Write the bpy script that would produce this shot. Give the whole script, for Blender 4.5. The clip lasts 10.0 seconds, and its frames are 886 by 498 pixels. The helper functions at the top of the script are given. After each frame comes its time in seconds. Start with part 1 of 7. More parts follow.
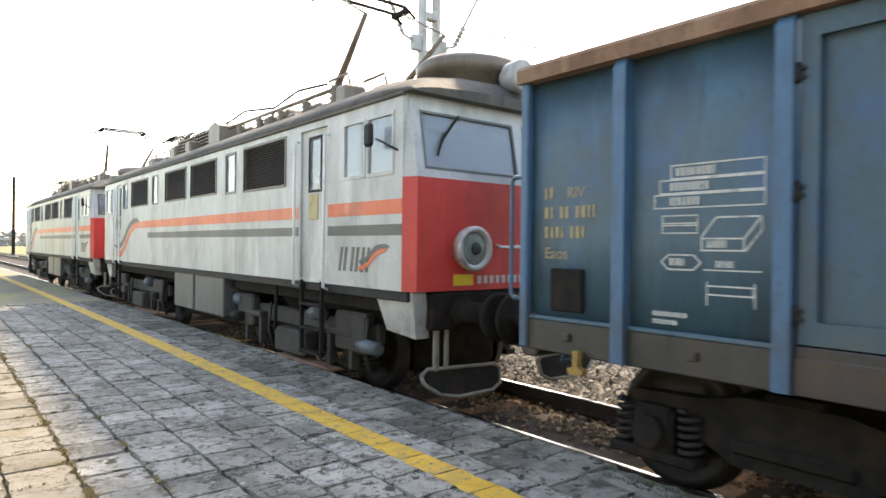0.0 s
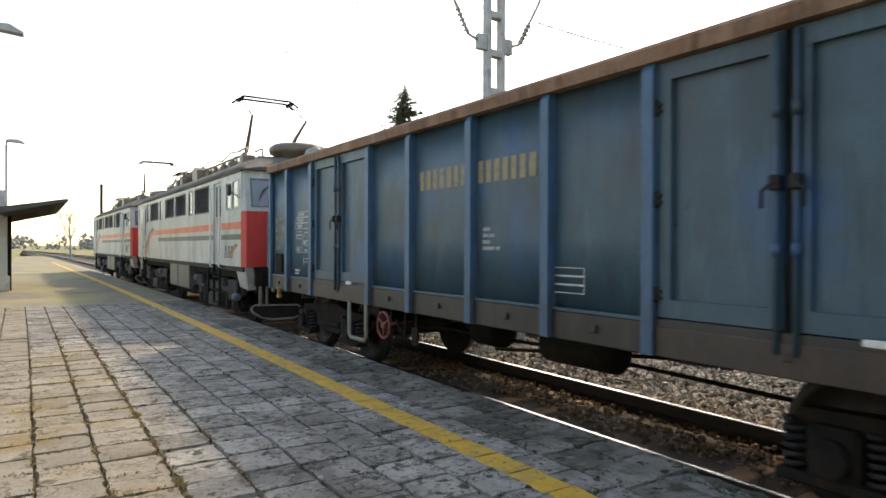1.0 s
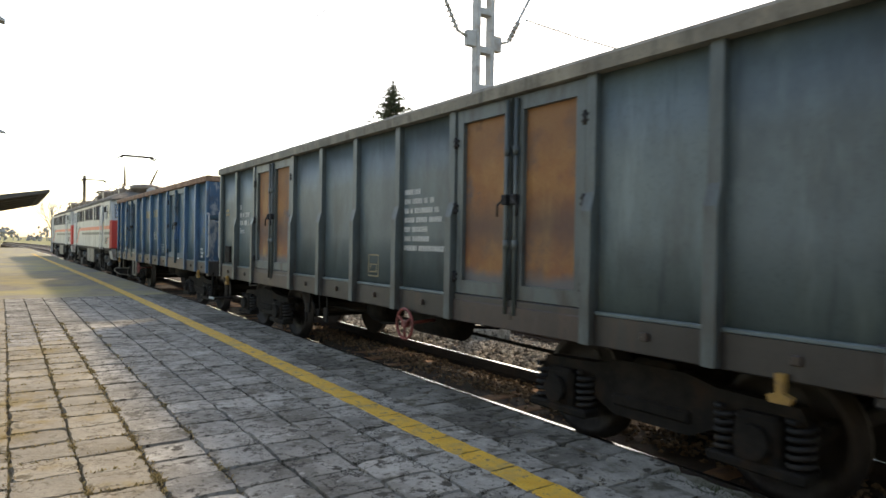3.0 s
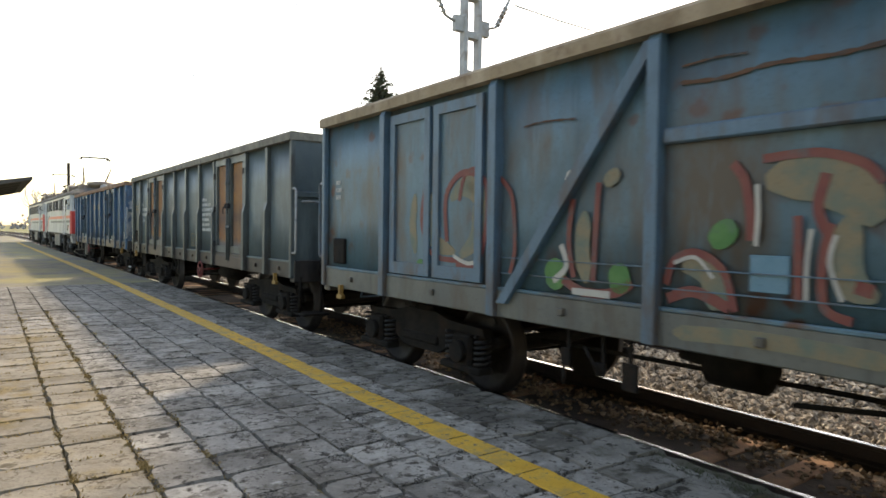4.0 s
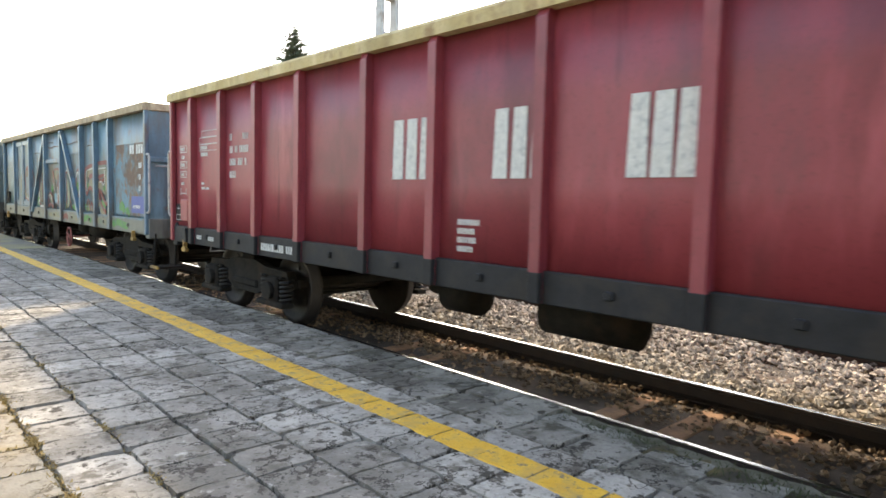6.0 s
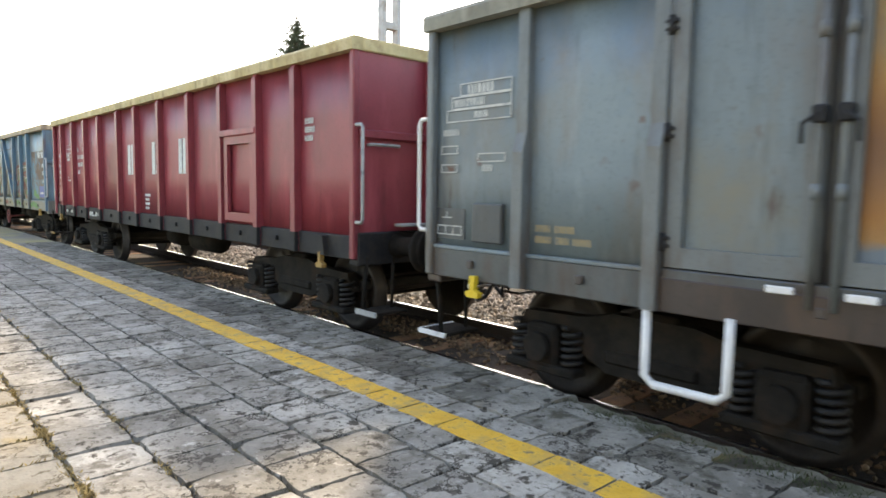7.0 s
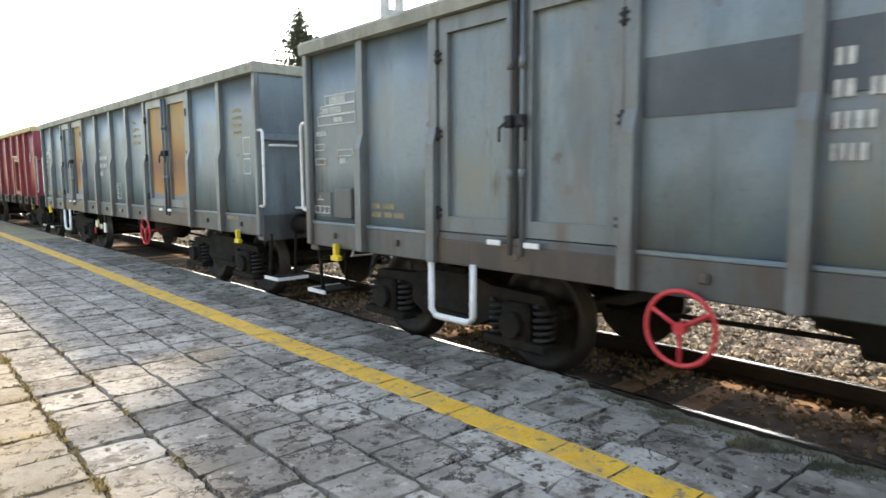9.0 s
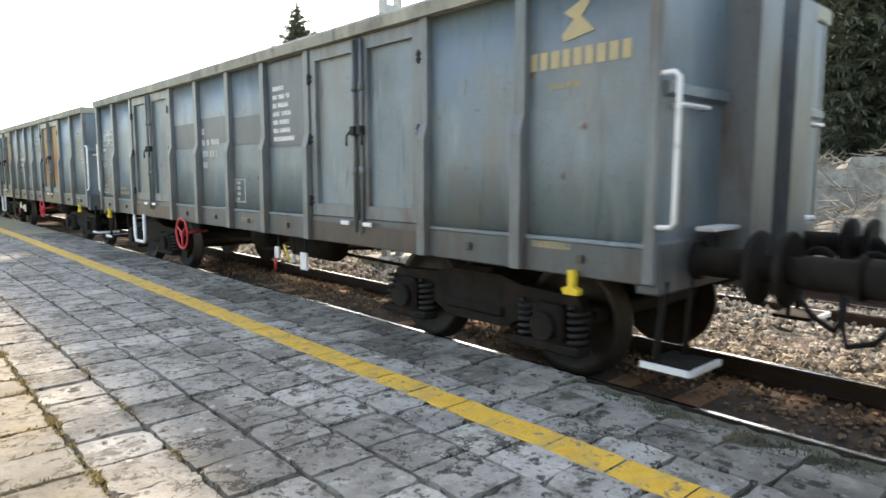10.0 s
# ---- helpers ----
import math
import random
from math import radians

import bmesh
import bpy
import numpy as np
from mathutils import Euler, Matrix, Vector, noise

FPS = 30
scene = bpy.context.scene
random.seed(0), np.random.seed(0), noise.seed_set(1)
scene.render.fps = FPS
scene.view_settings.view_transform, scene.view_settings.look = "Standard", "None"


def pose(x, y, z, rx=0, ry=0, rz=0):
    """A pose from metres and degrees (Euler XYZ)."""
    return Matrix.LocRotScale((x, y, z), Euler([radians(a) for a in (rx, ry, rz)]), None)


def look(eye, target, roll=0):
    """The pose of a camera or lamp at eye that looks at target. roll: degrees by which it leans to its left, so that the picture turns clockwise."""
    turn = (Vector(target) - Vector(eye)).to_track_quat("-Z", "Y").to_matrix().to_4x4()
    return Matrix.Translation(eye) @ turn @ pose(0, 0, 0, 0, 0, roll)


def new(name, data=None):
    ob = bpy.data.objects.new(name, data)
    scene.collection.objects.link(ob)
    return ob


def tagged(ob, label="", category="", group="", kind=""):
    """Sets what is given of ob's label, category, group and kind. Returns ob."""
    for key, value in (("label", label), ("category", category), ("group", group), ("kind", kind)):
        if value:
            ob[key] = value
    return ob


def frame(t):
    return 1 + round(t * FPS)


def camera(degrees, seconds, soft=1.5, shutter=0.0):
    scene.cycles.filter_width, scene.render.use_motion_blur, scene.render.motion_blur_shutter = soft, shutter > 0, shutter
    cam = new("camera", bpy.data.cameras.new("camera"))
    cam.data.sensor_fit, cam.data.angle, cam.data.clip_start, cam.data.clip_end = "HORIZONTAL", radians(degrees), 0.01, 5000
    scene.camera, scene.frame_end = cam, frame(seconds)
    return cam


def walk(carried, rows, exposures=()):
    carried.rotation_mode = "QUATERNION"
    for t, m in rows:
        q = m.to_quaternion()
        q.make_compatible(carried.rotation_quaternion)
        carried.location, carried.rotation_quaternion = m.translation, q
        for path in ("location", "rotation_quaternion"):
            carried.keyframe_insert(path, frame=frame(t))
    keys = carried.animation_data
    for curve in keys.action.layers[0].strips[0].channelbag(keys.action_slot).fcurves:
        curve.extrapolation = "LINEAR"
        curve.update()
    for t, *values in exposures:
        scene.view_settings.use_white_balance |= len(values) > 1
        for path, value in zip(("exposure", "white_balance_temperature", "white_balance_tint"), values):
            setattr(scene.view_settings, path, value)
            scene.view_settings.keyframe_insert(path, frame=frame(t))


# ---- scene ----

FOV = 69.42
cam = camera(FOV, 10.0, soft=1.6, shutter=0.12)
walk(cam, [
    (0.0, pose(-0.013, -0.060, 1.700, 89.75, -0.68, -38.79)),
    (0.5, pose(-0.060, -0.029, 1.690, 89.41, -0.39, -34.10)),
    (1.0, pose(-0.050, -0.033, 1.686, 89.73, -0.18, -33.03)),
    (1.5, pose(-0.046, -0.030, 1.687, 89.41, -1.02, -34.10)),
    (2.0, pose(-0.033, -0.029, 1.692, 89.50, -1.10, -34.04)),
    (2.5, pose(-0.031, -0.015, 1.688, 89.77, -0.97, -33.91)),
    (4.0, pose(-0.013, -0.011, 1.673, 88.32, -0.77, -35.22)),
    (4.5, pose(0.001, -0.008, 1.672, 88.09, -0.48, -34.99)),
    (5.0, pose(0.008, -0.007, 1.651, 87.68, -1.28, -37.42)),
    (5.5, pose(0.025, 0.009, 1.657, 86.13, -1.85, -42.05)),
    (7.0, pose(0.030, 0.012, 1.646, 84.65, -0.86, -42.25)),
    (7.5, pose(0.025, 0.028, 1.644, 84.18, -0.64, -41.73)),
    (8.0, pose(0.022, 0.031, 1.645, 84.28, -0.07, -41.28)),
    (8.5, pose(0.033, 0.037, 1.639, 83.98, 0.10, -41.11)),
    (9.0, pose(0.043, 0.036, 1.641, 83.63, 0.29, -41.72)),
    (9.5, pose(0.035, 0.034, 1.631, 83.86, 0.05, -41.50)),
    (10.0, pose(0.040, 0.039, 1.628, 83.33, 0.06, -41.95)),
], exposures=[(t, e, 8500, 12) for t, e in ((0.0, 2.3), (0.5, 1.84), (1.0, 1.46), (2.5, 1.4), (4.0, 1.42), (4.5, 1.43), (5.0, 1.68), (5.5, 2.46), (7.0, 2.36), (10.0, 2.38))])

# ---- sky and sun ----
SUN_EL, SUN_AZ = 39.0, 47.0          # the sun stands ahead and to the side, behind the train
world = bpy.data.worlds.new("world")
scene.world = world
world.use_nodes = True
wn = world.node_tree
sky = wn.nodes.new("ShaderNodeTexSky")
sky.sky_type, sky.sun_disc = "NISHITA", False
sky.sun_elevation, sky.sun_rotation = radians(SUN_EL), radians(SUN_AZ)
sky.air_density, sky.dust_density, sky.ozone_density = 1.0, 1.1, 1.0
wn.links.new(sky.outputs[0], wn.nodes["Background"].inputs[0])
wn.nodes["Background"].inputs[1].default_value = 0.15
sun = new("sun", bpy.data.lights.new("sun", "SUN"))
sun.data.energy, sun.data.angle, sun.data.color = 1.5, radians(4.0), (1.0, 0.93, 0.83)
SUN_DIR = Vector((math.sin(radians(SUN_AZ)) * math.cos(radians(SUN_EL)), math.cos(radians(SUN_AZ)) * math.cos(radians(SUN_EL)), math.sin(radians(SUN_EL))))
sun.matrix_world = look(SUN_DIR * 60, (0, 0, 0))


# ---- materials ----
def surf(name, c1, c2, scale=6.0, rough=0.7, metal=0.0, bump=0.15, fine=60.0, stain=None, amount=0.5, stain_scale=1.5, stretch=(1, 1, 1), spread=False, spec=0.5, bscale=None, vary=0.0, patch=None, spots=None, layers=(), cracks=(), bands=()):
    """A worn surface: two colours mixed by noise, fine grain, stains of a third colour, relief."""
    m = bpy.data.materials.new(name)
    m.use_nodes = True
    nt = m.node_tree
    N, link = nt.nodes, nt.links.new
    b = N["Principled BSDF"]
    b.inputs["Roughness"].default_value, b.inputs["Metallic"].default_value = rough, metal
    b.inputs["Specular IOR Level"].default_value = spec
    tc = N.new("ShaderNodeTexCoord")
    vec = tc.outputs["Object"]
    if spread:
        info = N.new("ShaderNodeObjectInfo")
        mul = N.new("ShaderNodeVectorMath")
        mul.operation = "MULTIPLY_ADD"
        link(info.outputs["Random"], mul.inputs[0])
        mul.inputs[1].default_value = (37, 91, 53)
        link(vec, mul.inputs[2])
        vec = mul.outputs[0]

    def noisy(sc, detail=5.0, src=None):
        n = N.new("ShaderNodeTexNoise")
        n.inputs["Scale"].default_value, n.inputs["Detail"].default_value = sc, detail
        n.inputs["Roughness"].default_value = 0.65
        link(src or vec, n.inputs["Vector"])
        return n.outputs["Fac"]

    def ramp(fac, lo, hi):
        r = N.new("ShaderNodeMapRange")
        r.inputs["From Min"].default_value, r.inputs["From Max"].default_value = lo, hi
        link(fac, r.inputs["Value"])
        return r.outputs["Result"]

    def mix(fac, a, c):
        x = N.new("ShaderNodeMix")
        x.data_type = "RGBA"
        link(fac, x.inputs["Factor"])
        for v, s in ((a, x.inputs["A"]), (c, x.inputs["B"])):
            if isinstance(v, tuple):
                s.default_value = (*v, 1)
            else:
                link(v, s)
        return x.outputs["Result"]

    col = mix(ramp(noisy(scale), 0.35, 0.65), tuple(c1), tuple(c2))
    dark = tuple(v * 0.6 for v in c1)
    grain = noisy(fine, 3.0)
    col = mix(ramp(grain, 0.55, 0.85), col, dark)
    if stain:
        mp = N.new("ShaderNodeMapping")
        mp.inputs["Scale"].default_value = stretch
        link(vec, mp.inputs["Vector"])
        s = noisy(stain_scale, 8.0, mp.outputs[0])
        col = mix(ramp(s, 0.62 - 0.25 * amount, 0.80 - 0.2 * amount), col, tuple(stain))
    for lc, ls, lo, hi, lst in layers:
        lm = N.new("ShaderNodeMapping")
        lm.inputs["Scale"].default_value = lst
        lm.inputs["Location"].default_value = (ls * 1.7, ls * 0.9, ls * 2.3)
        link(vec, lm.inputs["Vector"])
        col = mix(ramp(noisy(ls, 8.0, lm.outputs[0]), lo, hi), col, tuple(lc))
    for bc, z0, z1, soft, most in bands:
        # a stain of uneven outline between two heights of the thing
        split, waver, both, cap = N.new("ShaderNodeSeparateXYZ"), N.new("ShaderNodeMath"), N.new("ShaderNodeMath"), N.new("ShaderNodeMath")
        link(tc.outputs["Object"], split.inputs[0])
        waver.operation, both.operation, cap.operation = "MULTIPLY_ADD", "MULTIPLY", "MULTIPLY"
        link(noisy(2.4, 6.0), waver.inputs[0])
        waver.inputs[1].default_value = 0.24
        link(split.outputs["Z"], waver.inputs[2])
        link(ramp(waver.outputs[0], z0 + 0.12 - soft, z0 + 0.12), both.inputs[0])
        link(ramp(waver.outputs[0], z1 + 0.12 + soft, z1 + 0.12), both.inputs[1])
        link(both.outputs[0], cap.inputs[0])
        cap.inputs[1].default_value = most
        col = mix(cap.outputs[0], col, tuple(bc))
    if patch:
        geo = N.new("ShaderNodeNewGeometry")
        for pc, ps, lo, hi in patch:
            col = mix(ramp(noisy(ps, 9.0, geo.outputs["Position"]), lo, hi), col, tuple(pc))
    for cc, cs, half, glo, ghi in cracks:
        geo = N.new("ShaderNodeNewGeometry")
        sub, ab = N.new("ShaderNodeMath"), N.new("ShaderNodeMath")
        sub.operation, ab.operation = "SUBTRACT", "ABSOLUTE"
        link(noisy(cs, 7.0, geo.outputs["Position"]), sub.inputs[0])
        sub.inputs[1].default_value = 0.5
        link(sub.outputs[0], ab.inputs[0])
        gate = N.new("ShaderNodeMath")
        gate.operation = "MULTIPLY"
        link(ramp(ab.outputs[0], half, half * 0.4), gate.inputs[0])
        link(ramp(noisy(cs * 0.45, 5.0, geo.outputs["Position"]), glo, ghi), gate.inputs[1])
        col = mix(gate.outputs[0], col, tuple(cc))
    if spots:
        vor = N.new("ShaderNodeTexVoronoi")
        vor.inputs["Scale"].default_value = spots[1]
        wob = N.new("ShaderNodeTexNoise")
        wob.inputs["Scale"].default_value = spots[1] * 3
        link(vec, wob.inputs["Vector"])
        add = N.new("ShaderNodeVectorMath")
        add.operation = "MULTIPLY_ADD"
        link(wob.outputs["Color"], add.inputs[0])
        add.inputs[1].default_value = (0.5 / spots[1],) * 3
        link(vec, add.inputs[2])
        link(add.outputs[0], vor.inputs["Vector"])
        gate = ramp(noisy(spots[1] * 0.22, 2.0), 0.42, 0.62)
        near = ramp(vor.outputs["Distance"], spots[2], spots[2] * 0.5)
        both = N.new("ShaderNodeMath")
        both.operation = "MULTIPLY"
        link(gate, both.inputs[0])
        link(near, both.inputs[1])
        col = mix(both.outputs[0], col, tuple(spots[0]))
    if vary:
        ob_info = N.new("ShaderNodeObjectInfo")
        hsv2, v2 = N.new("ShaderNodeHueSaturation"), N.new("ShaderNodeMath")
        v2.operation = "MULTIPLY_ADD"
        link(ob_info.outputs["Random"], v2.inputs[0])
        v2.inputs[1].default_value, v2.inputs[2].default_value = vary, 1 - vary / 2
        link(v2.outputs[0], hsv2.inputs["Value"])
        link(col, hsv2.inputs["Color"])
        col = hsv2.outputs["Color"]
    if spread:
        hsv = N.new("ShaderNodeHueSaturation")
        link(col, hsv.inputs["Color"])
        val = N.new("ShaderNodeMath")
        val.operation = "MULTIPLY_ADD"
        link(info.outputs["Random"], val.inputs[0])
        val.inputs[1].default_value, val.inputs[2].default_value = 0.34, 0.83
        link(val.outputs[0], hsv.inputs["Value"])
        col = hsv.outputs["Color"]
    link(col, b.inputs["Base Color"])
    bp = N.new("ShaderNodeBump")
    bp.inputs["Strength"].default_value, bp.inputs["Distance"].default_value = bump, 0.02
    link(noisy(bscale or fine * 0.5, 4.0), bp.inputs["Height"])
    link(bp.outputs[0], b.inputs["Normal"])
    return m


RUST = (0.16, 0.065, 0.03)
m_slab = surf("concrete_slab", (0.29, 0.275, 0.242), (0.385, 0.365, 0.32), 5, 0.9, 0, 1.0, 26, (0.19, 0.178, 0.15), 0.6, 2.2, spread=True, spec=0.3, patch=[((0.185, 0.172, 0.145), 1.1, 0.47, 0.62), ((0.135, 0.122, 0.098), 4.0, 0.53, 0.63), ((0.06, 0.053, 0.042), 9.0, 0.575, 0.62), ((0.10, 0.09, 0.072), 22.0, 0.56, 0.63), ((0.40, 0.38, 0.335), 12.0, 0.59, 0.67)], cracks=[((0.045, 0.04, 0.032), 1.6, 0.009, 0.44, 0.5)])
m_slab_grimy = surf("grimy_concrete_slab", (0.215, 0.203, 0.176), (0.29, 0.274, 0.236), 5, 0.9, 0, 1.0, 26, (0.13, 0.12, 0.098), 0.65, 2.2, spread=True, spec=0.25, patch=[((0.125, 0.115, 0.095), 1.1, 0.46, 0.60), ((0.08, 0.075, 0.055), 4.0, 0.52, 0.62), ((0.045, 0.04, 0.032), 9.0, 0.56, 0.61), ((0.27, 0.255, 0.22), 12.0, 0.59, 0.67)], cracks=[((0.035, 0.031, 0.025), 1.6, 0.011, 0.42, 0.48)])
m_slab_sand = surf("sandy_slab", (0.225, 0.20, 0.155), (0.29, 0.262, 0.205), 5, 0.9, 0, 0.9, 26, (0.18, 0.15, 0.105), 0.5, 2.2, spread=True, spec=0.3, patch=[((0.21, 0.16, 0.075), 1.8, 0.52, 0.66), ((0.10, 0.082, 0.052), 7.0, 0.58, 0.64)], cracks=[((0.09, 0.07, 0.045), 3.0, 0.014, 0.48, 0.55)])
m_kerb = surf("mossy_kerb", (0.10, 0.09, 0.065), (0.17, 0.155, 0.12), 6, 0.95, 0, 0.9, 30, (0.055, 0.06, 0.03), 0.7, 4.0)
m_joint = surf("joint_soil", (0.035, 0.03, 0.022), (0.07, 0.058, 0.038), 7, 0.95, 0, 0.6, 60, (0.20, 0.15, 0.04), 0.6, 1.2)
m_paint = surf("yellow_paint", (0.62, 0.335, 0.03), (0.70, 0.42, 0.05), 7, 0.7, 0, 0.3, 50, (0.40, 0.28, 0.09), 0.5, 6.0, patch=[((0.17, 0.14, 0.09), 14.0, 0.57, 0.65)])
m_tuft = surf("dry_joint_grass", (0.34, 0.25, 0.10), (0.27, 0.20, 0.09), 9, 0.95, 0, 0.2, 40)
m_earth = surf("trodden_earth", (0.15, 0.135, 0.11), (0.22, 0.20, 0.16), 2.5, 0.95, 0, 0.5, 30, (0.30, 0.26, 0.10), 0.75, 0.4)
m_grass = surf("dry_grass", (0.22, 0.20, 0.07), (0.13, 0.14, 0.045), 3, 0.95, 0, 0.6, 40, (0.20, 0.17, 0.10), 0.5, 0.5)
# soil brown taken down near black to carry the shade beneath the train
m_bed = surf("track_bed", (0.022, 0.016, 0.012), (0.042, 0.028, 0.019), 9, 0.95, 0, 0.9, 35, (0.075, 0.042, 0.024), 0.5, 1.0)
m_sleeper = surf("wooden_sleeper", (0.20, 0.10, 0.05), (0.30, 0.16, 0.08), 4, 0.9, 0, 0.4, 50, (0.12, 0.07, 0.045), 0.4, 3.0)
m_rail_top = surf("worn_steel", (0.55, 0.55, 0.56), (0.65, 0.65, 0.66), 4, 0.22, 1.0, 0.03, 40)
m_rail = surf("rusty_rail", (0.030, 0.020, 0.015), (0.048, 0.031, 0.022), 6, 0.85, 0, 0.3, 50)
m_mast = surf("galvanised_steel", (0.35, 0.35, 0.34), (0.45, 0.45, 0.44), 5, 0.6, 0.3, 0.1, 50, (0.22, 0.16, 0.11), 0.3, 3)
m_dark = surf("underframe_grime", (0.013, 0.012, 0.011), (0.026, 0.023, 0.020), 6, 0.85, 0, 0.3, 50, (0.034, 0.022, 0.015), 0.4, 3, spec=0.15)
m_black = surf("black_paint", (0.016, 0.017, 0.019), (0.026, 0.027, 0.03), 6, 0.65, 0, 0.15, 60, (0.035, 0.03, 0.026), 0.5, 3, spec=0.25)
m_tyre = surf("wheel_steel", (0.032, 0.026, 0.023), (0.055, 0.045, 0.04), 6, 0.6, 0.4, 0.15, 50)
m_white = surf("white_paint", (0.72, 0.73, 0.73), (0.80, 0.80, 0.79), 9, 0.55, 0, 0.1, 60, (0.40, 0.38, 0.34), 0.3, 8)
m_letter = surf("stencil_paint", (0.62, 0.63, 0.60), (0.48, 0.50, 0.48), 22, 0.7, 0, 0.1, 60, (0.25, 0.28, 0.30), 0.4, 14)
m_letter_old = surf("old_stencil_paint", (0.42, 0.33, 0.18), (0.33, 0.28, 0.18), 22, 0.75, 0, 0.1, 60, (0.12, 0.14, 0.16), 0.45, 14)
m_yellow = surf("yellow_lever_paint", (0.75, 0.50, 0.03), (0.80, 0.58, 0.05), 9, 0.5, 0, 0.1, 60)
m_redwheel = surf("red_lever_paint", (0.55, 0.03, 0.04), (0.62, 0.05, 0.06), 9, 0.5, 0, 0.1, 60)
m_hook = surf("worn_ochre_paint", (0.36, 0.21, 0.05), (0.28, 0.16, 0.05), 9, 0.6, 0, 0.1, 60, (0.10, 0.06, 0.04), 0.5, 9)
m_redrust = surf("dull_red_paint", (0.20, 0.045, 0.04), (0.26, 0.06, 0.05), 9, 0.6, 0, 0.1, 60, (0.08, 0.05, 0.04), 0.4, 10)
m_orange = surf("rusty_orange_door", (0.27, 0.115, 0.04), (0.35, 0.18, 0.065), 2.2, 0.7, 0, 0.15, 40, (0.10, 0.075, 0.07), 0.5, 1.6, spots=((0.07, 0.03, 0.02), 2.2, 0.16), layers=[((0.20, 0.07, 0.035), 1.1, 0.50, 0.66, (1, 1, 0.7)), ((0.42, 0.24, 0.085), 3.0, 0.56, 0.70, (1, 1, 0.3)), ((0.085, 0.095, 0.11), 0.9, 0.60, 0.70, (1, 1, 1.3))], bands=[((0.085, 0.058, 0.055), 1.80, 1.88, 0.28, 0.7), ((0.11, 0.135, 0.15), 1.0, 1.36, 0.10, 0.8), ((0.20, 0.10, 0.05), 2.55, 2.9, 0.2, 0.5)])


# ---- mesh building ----
class Shape:
    """Gathers vertices and faces of one mesh."""

    def __init__(self):
        self.v, self.f, self.s = [], [], []

    def add(self, verts, faces, smooth=False):
        n = len(self.v)
        self.v += [tuple(p) for p in verts]
        self.f += [tuple(i + n for i in q) for q in faces]
        self.s += [smooth] * len(faces)
        return self

    def box(self, x0, x1, y0, y1, z0, z1, c=0.0, m=None):
        """A box, its edges chamfered by c."""
        lo, hi = (min(x0, x1), min(y0, y1), min(z0, z1)), (max(x0, x1), max(y0, y1), max(z0, z1))
        if c <= 0:
            vs = [(x, y, z) for z in (lo[2], hi[2]) for y in (lo[1], hi[1]) for x in (lo[0], hi[0])]
            fs = [(0, 2, 3, 1), (4, 5, 7, 6), (0, 1, 5, 4), (2, 6, 7, 3), (0, 4, 6, 2), (1, 3, 7, 5)]
        else:
            c = min(c, *(0.49 * (hi[i] - lo[i]) for i in range(3)))
            vs, idx = [], {}
            for sx in (0, 1):
                for sy in (0, 1):
                    for sz in (0, 1):
                        for ax in range(3):
                            p = []
                            for i, s in enumerate((sx, sy, sz)):
                                e = (lo[i], hi[i])[s]
                                p.append(e if i == ax else e + (c if s == 0 else -c))
                            idx[sx, sy, sz, ax] = len(vs)
                            vs.append(tuple(p))
            fs = []
            for ax in range(3):
                a, b = [i for i in range(3) if i != ax]
                for s in (0, 1):
                    q = []
                    for u, w in ((0, 0), (1, 0), (1, 1), (0, 1)):
                        k = [0, 0, 0]
                        k[ax], k[a], k[b] = s, u, w
                        q.append(idx[(*k, ax)])
                    fs.append(tuple(q if (s == 1) == (ax != 1) else q[::-1]))
                for u in (0, 1):
                    for w in (0, 1):
                        k0, k1 = [0, 0, 0], [0, 0, 0]
                        k0[ax], k1[ax] = 0, 1
                        k0[a] = k1[a] = u
                        k0[b] = k1[b] = w
                        q = [idx[(*k0, a)], idx[(*k1, a)], idx[(*k1, b)], idx[(*k0, b)]]
                        flip = (u == w) == (ax != 1)
                        fs.append(tuple(q if flip else q[::-1]))
            for sx in (0, 1):
                for sy in (0, 1):
                    for sz in (0, 1):
                        q = [idx[sx, sy, sz, i] for i in range(3)]
                        fs.append(tuple(q if (sx + sy + sz) % 2 else q[::-1]))
        if m is not None:
            vs = [m @ Vector(p) for p in vs]
        return self.add(vs, fs)

    def cyl(self, p, q, r, n=12, r2=None, caps=True):
        p, q = Vector(p), Vector(q)
        r2 = r if r2 is None else r2
        d = (q - p).normalized()
        a = d.orthogonal().normalized()
        b = d.cross(a)
        ring = [(math.cos(2 * math.pi * i / n), math.sin(2 * math.pi * i / n)) for i in range(n)]
        self.add([p + (a * c + b * s) * r for c, s in ring] + [q + (a * c + b * s) * r2 for c, s in ring], [(i, (i + 1) % n, n + (i + 1) % n, n + i) for i in range(n)], True)
        if caps:
            k = len(self.v) - 2 * n
            self.f += [tuple(k + i for i in range(n))[::-1], tuple(k + n + i for i in range(n))]
            self.s += [False, False]
        return self

    def tube(self, path, r, n=8):
        """A bent tube through points, in one piece."""
        p = [Vector(q) for q in path]
        k = len(p)
        a, vs = None, []
        for i in range(k):
            d = (p[min(i + 1, k - 1)] - p[max(i - 1, 0)]).normalized()
            a = d.orthogonal().normalized() if a is None else (a - d * a.dot(d)).normalized()
            c = d.cross(a)
            vs += [p[i] + (a * math.cos(2 * math.pi * j / n) + c * math.sin(2 * math.pi * j / n)) * r for j in range(n)]
        self.add(vs, [(i * n + j, i * n + (j + 1) % n, (i + 1) * n + (j + 1) % n, (i + 1) * n + j) for i in range(k - 1) for j in range(n)], True)
        o = len(self.v) - len(vs)
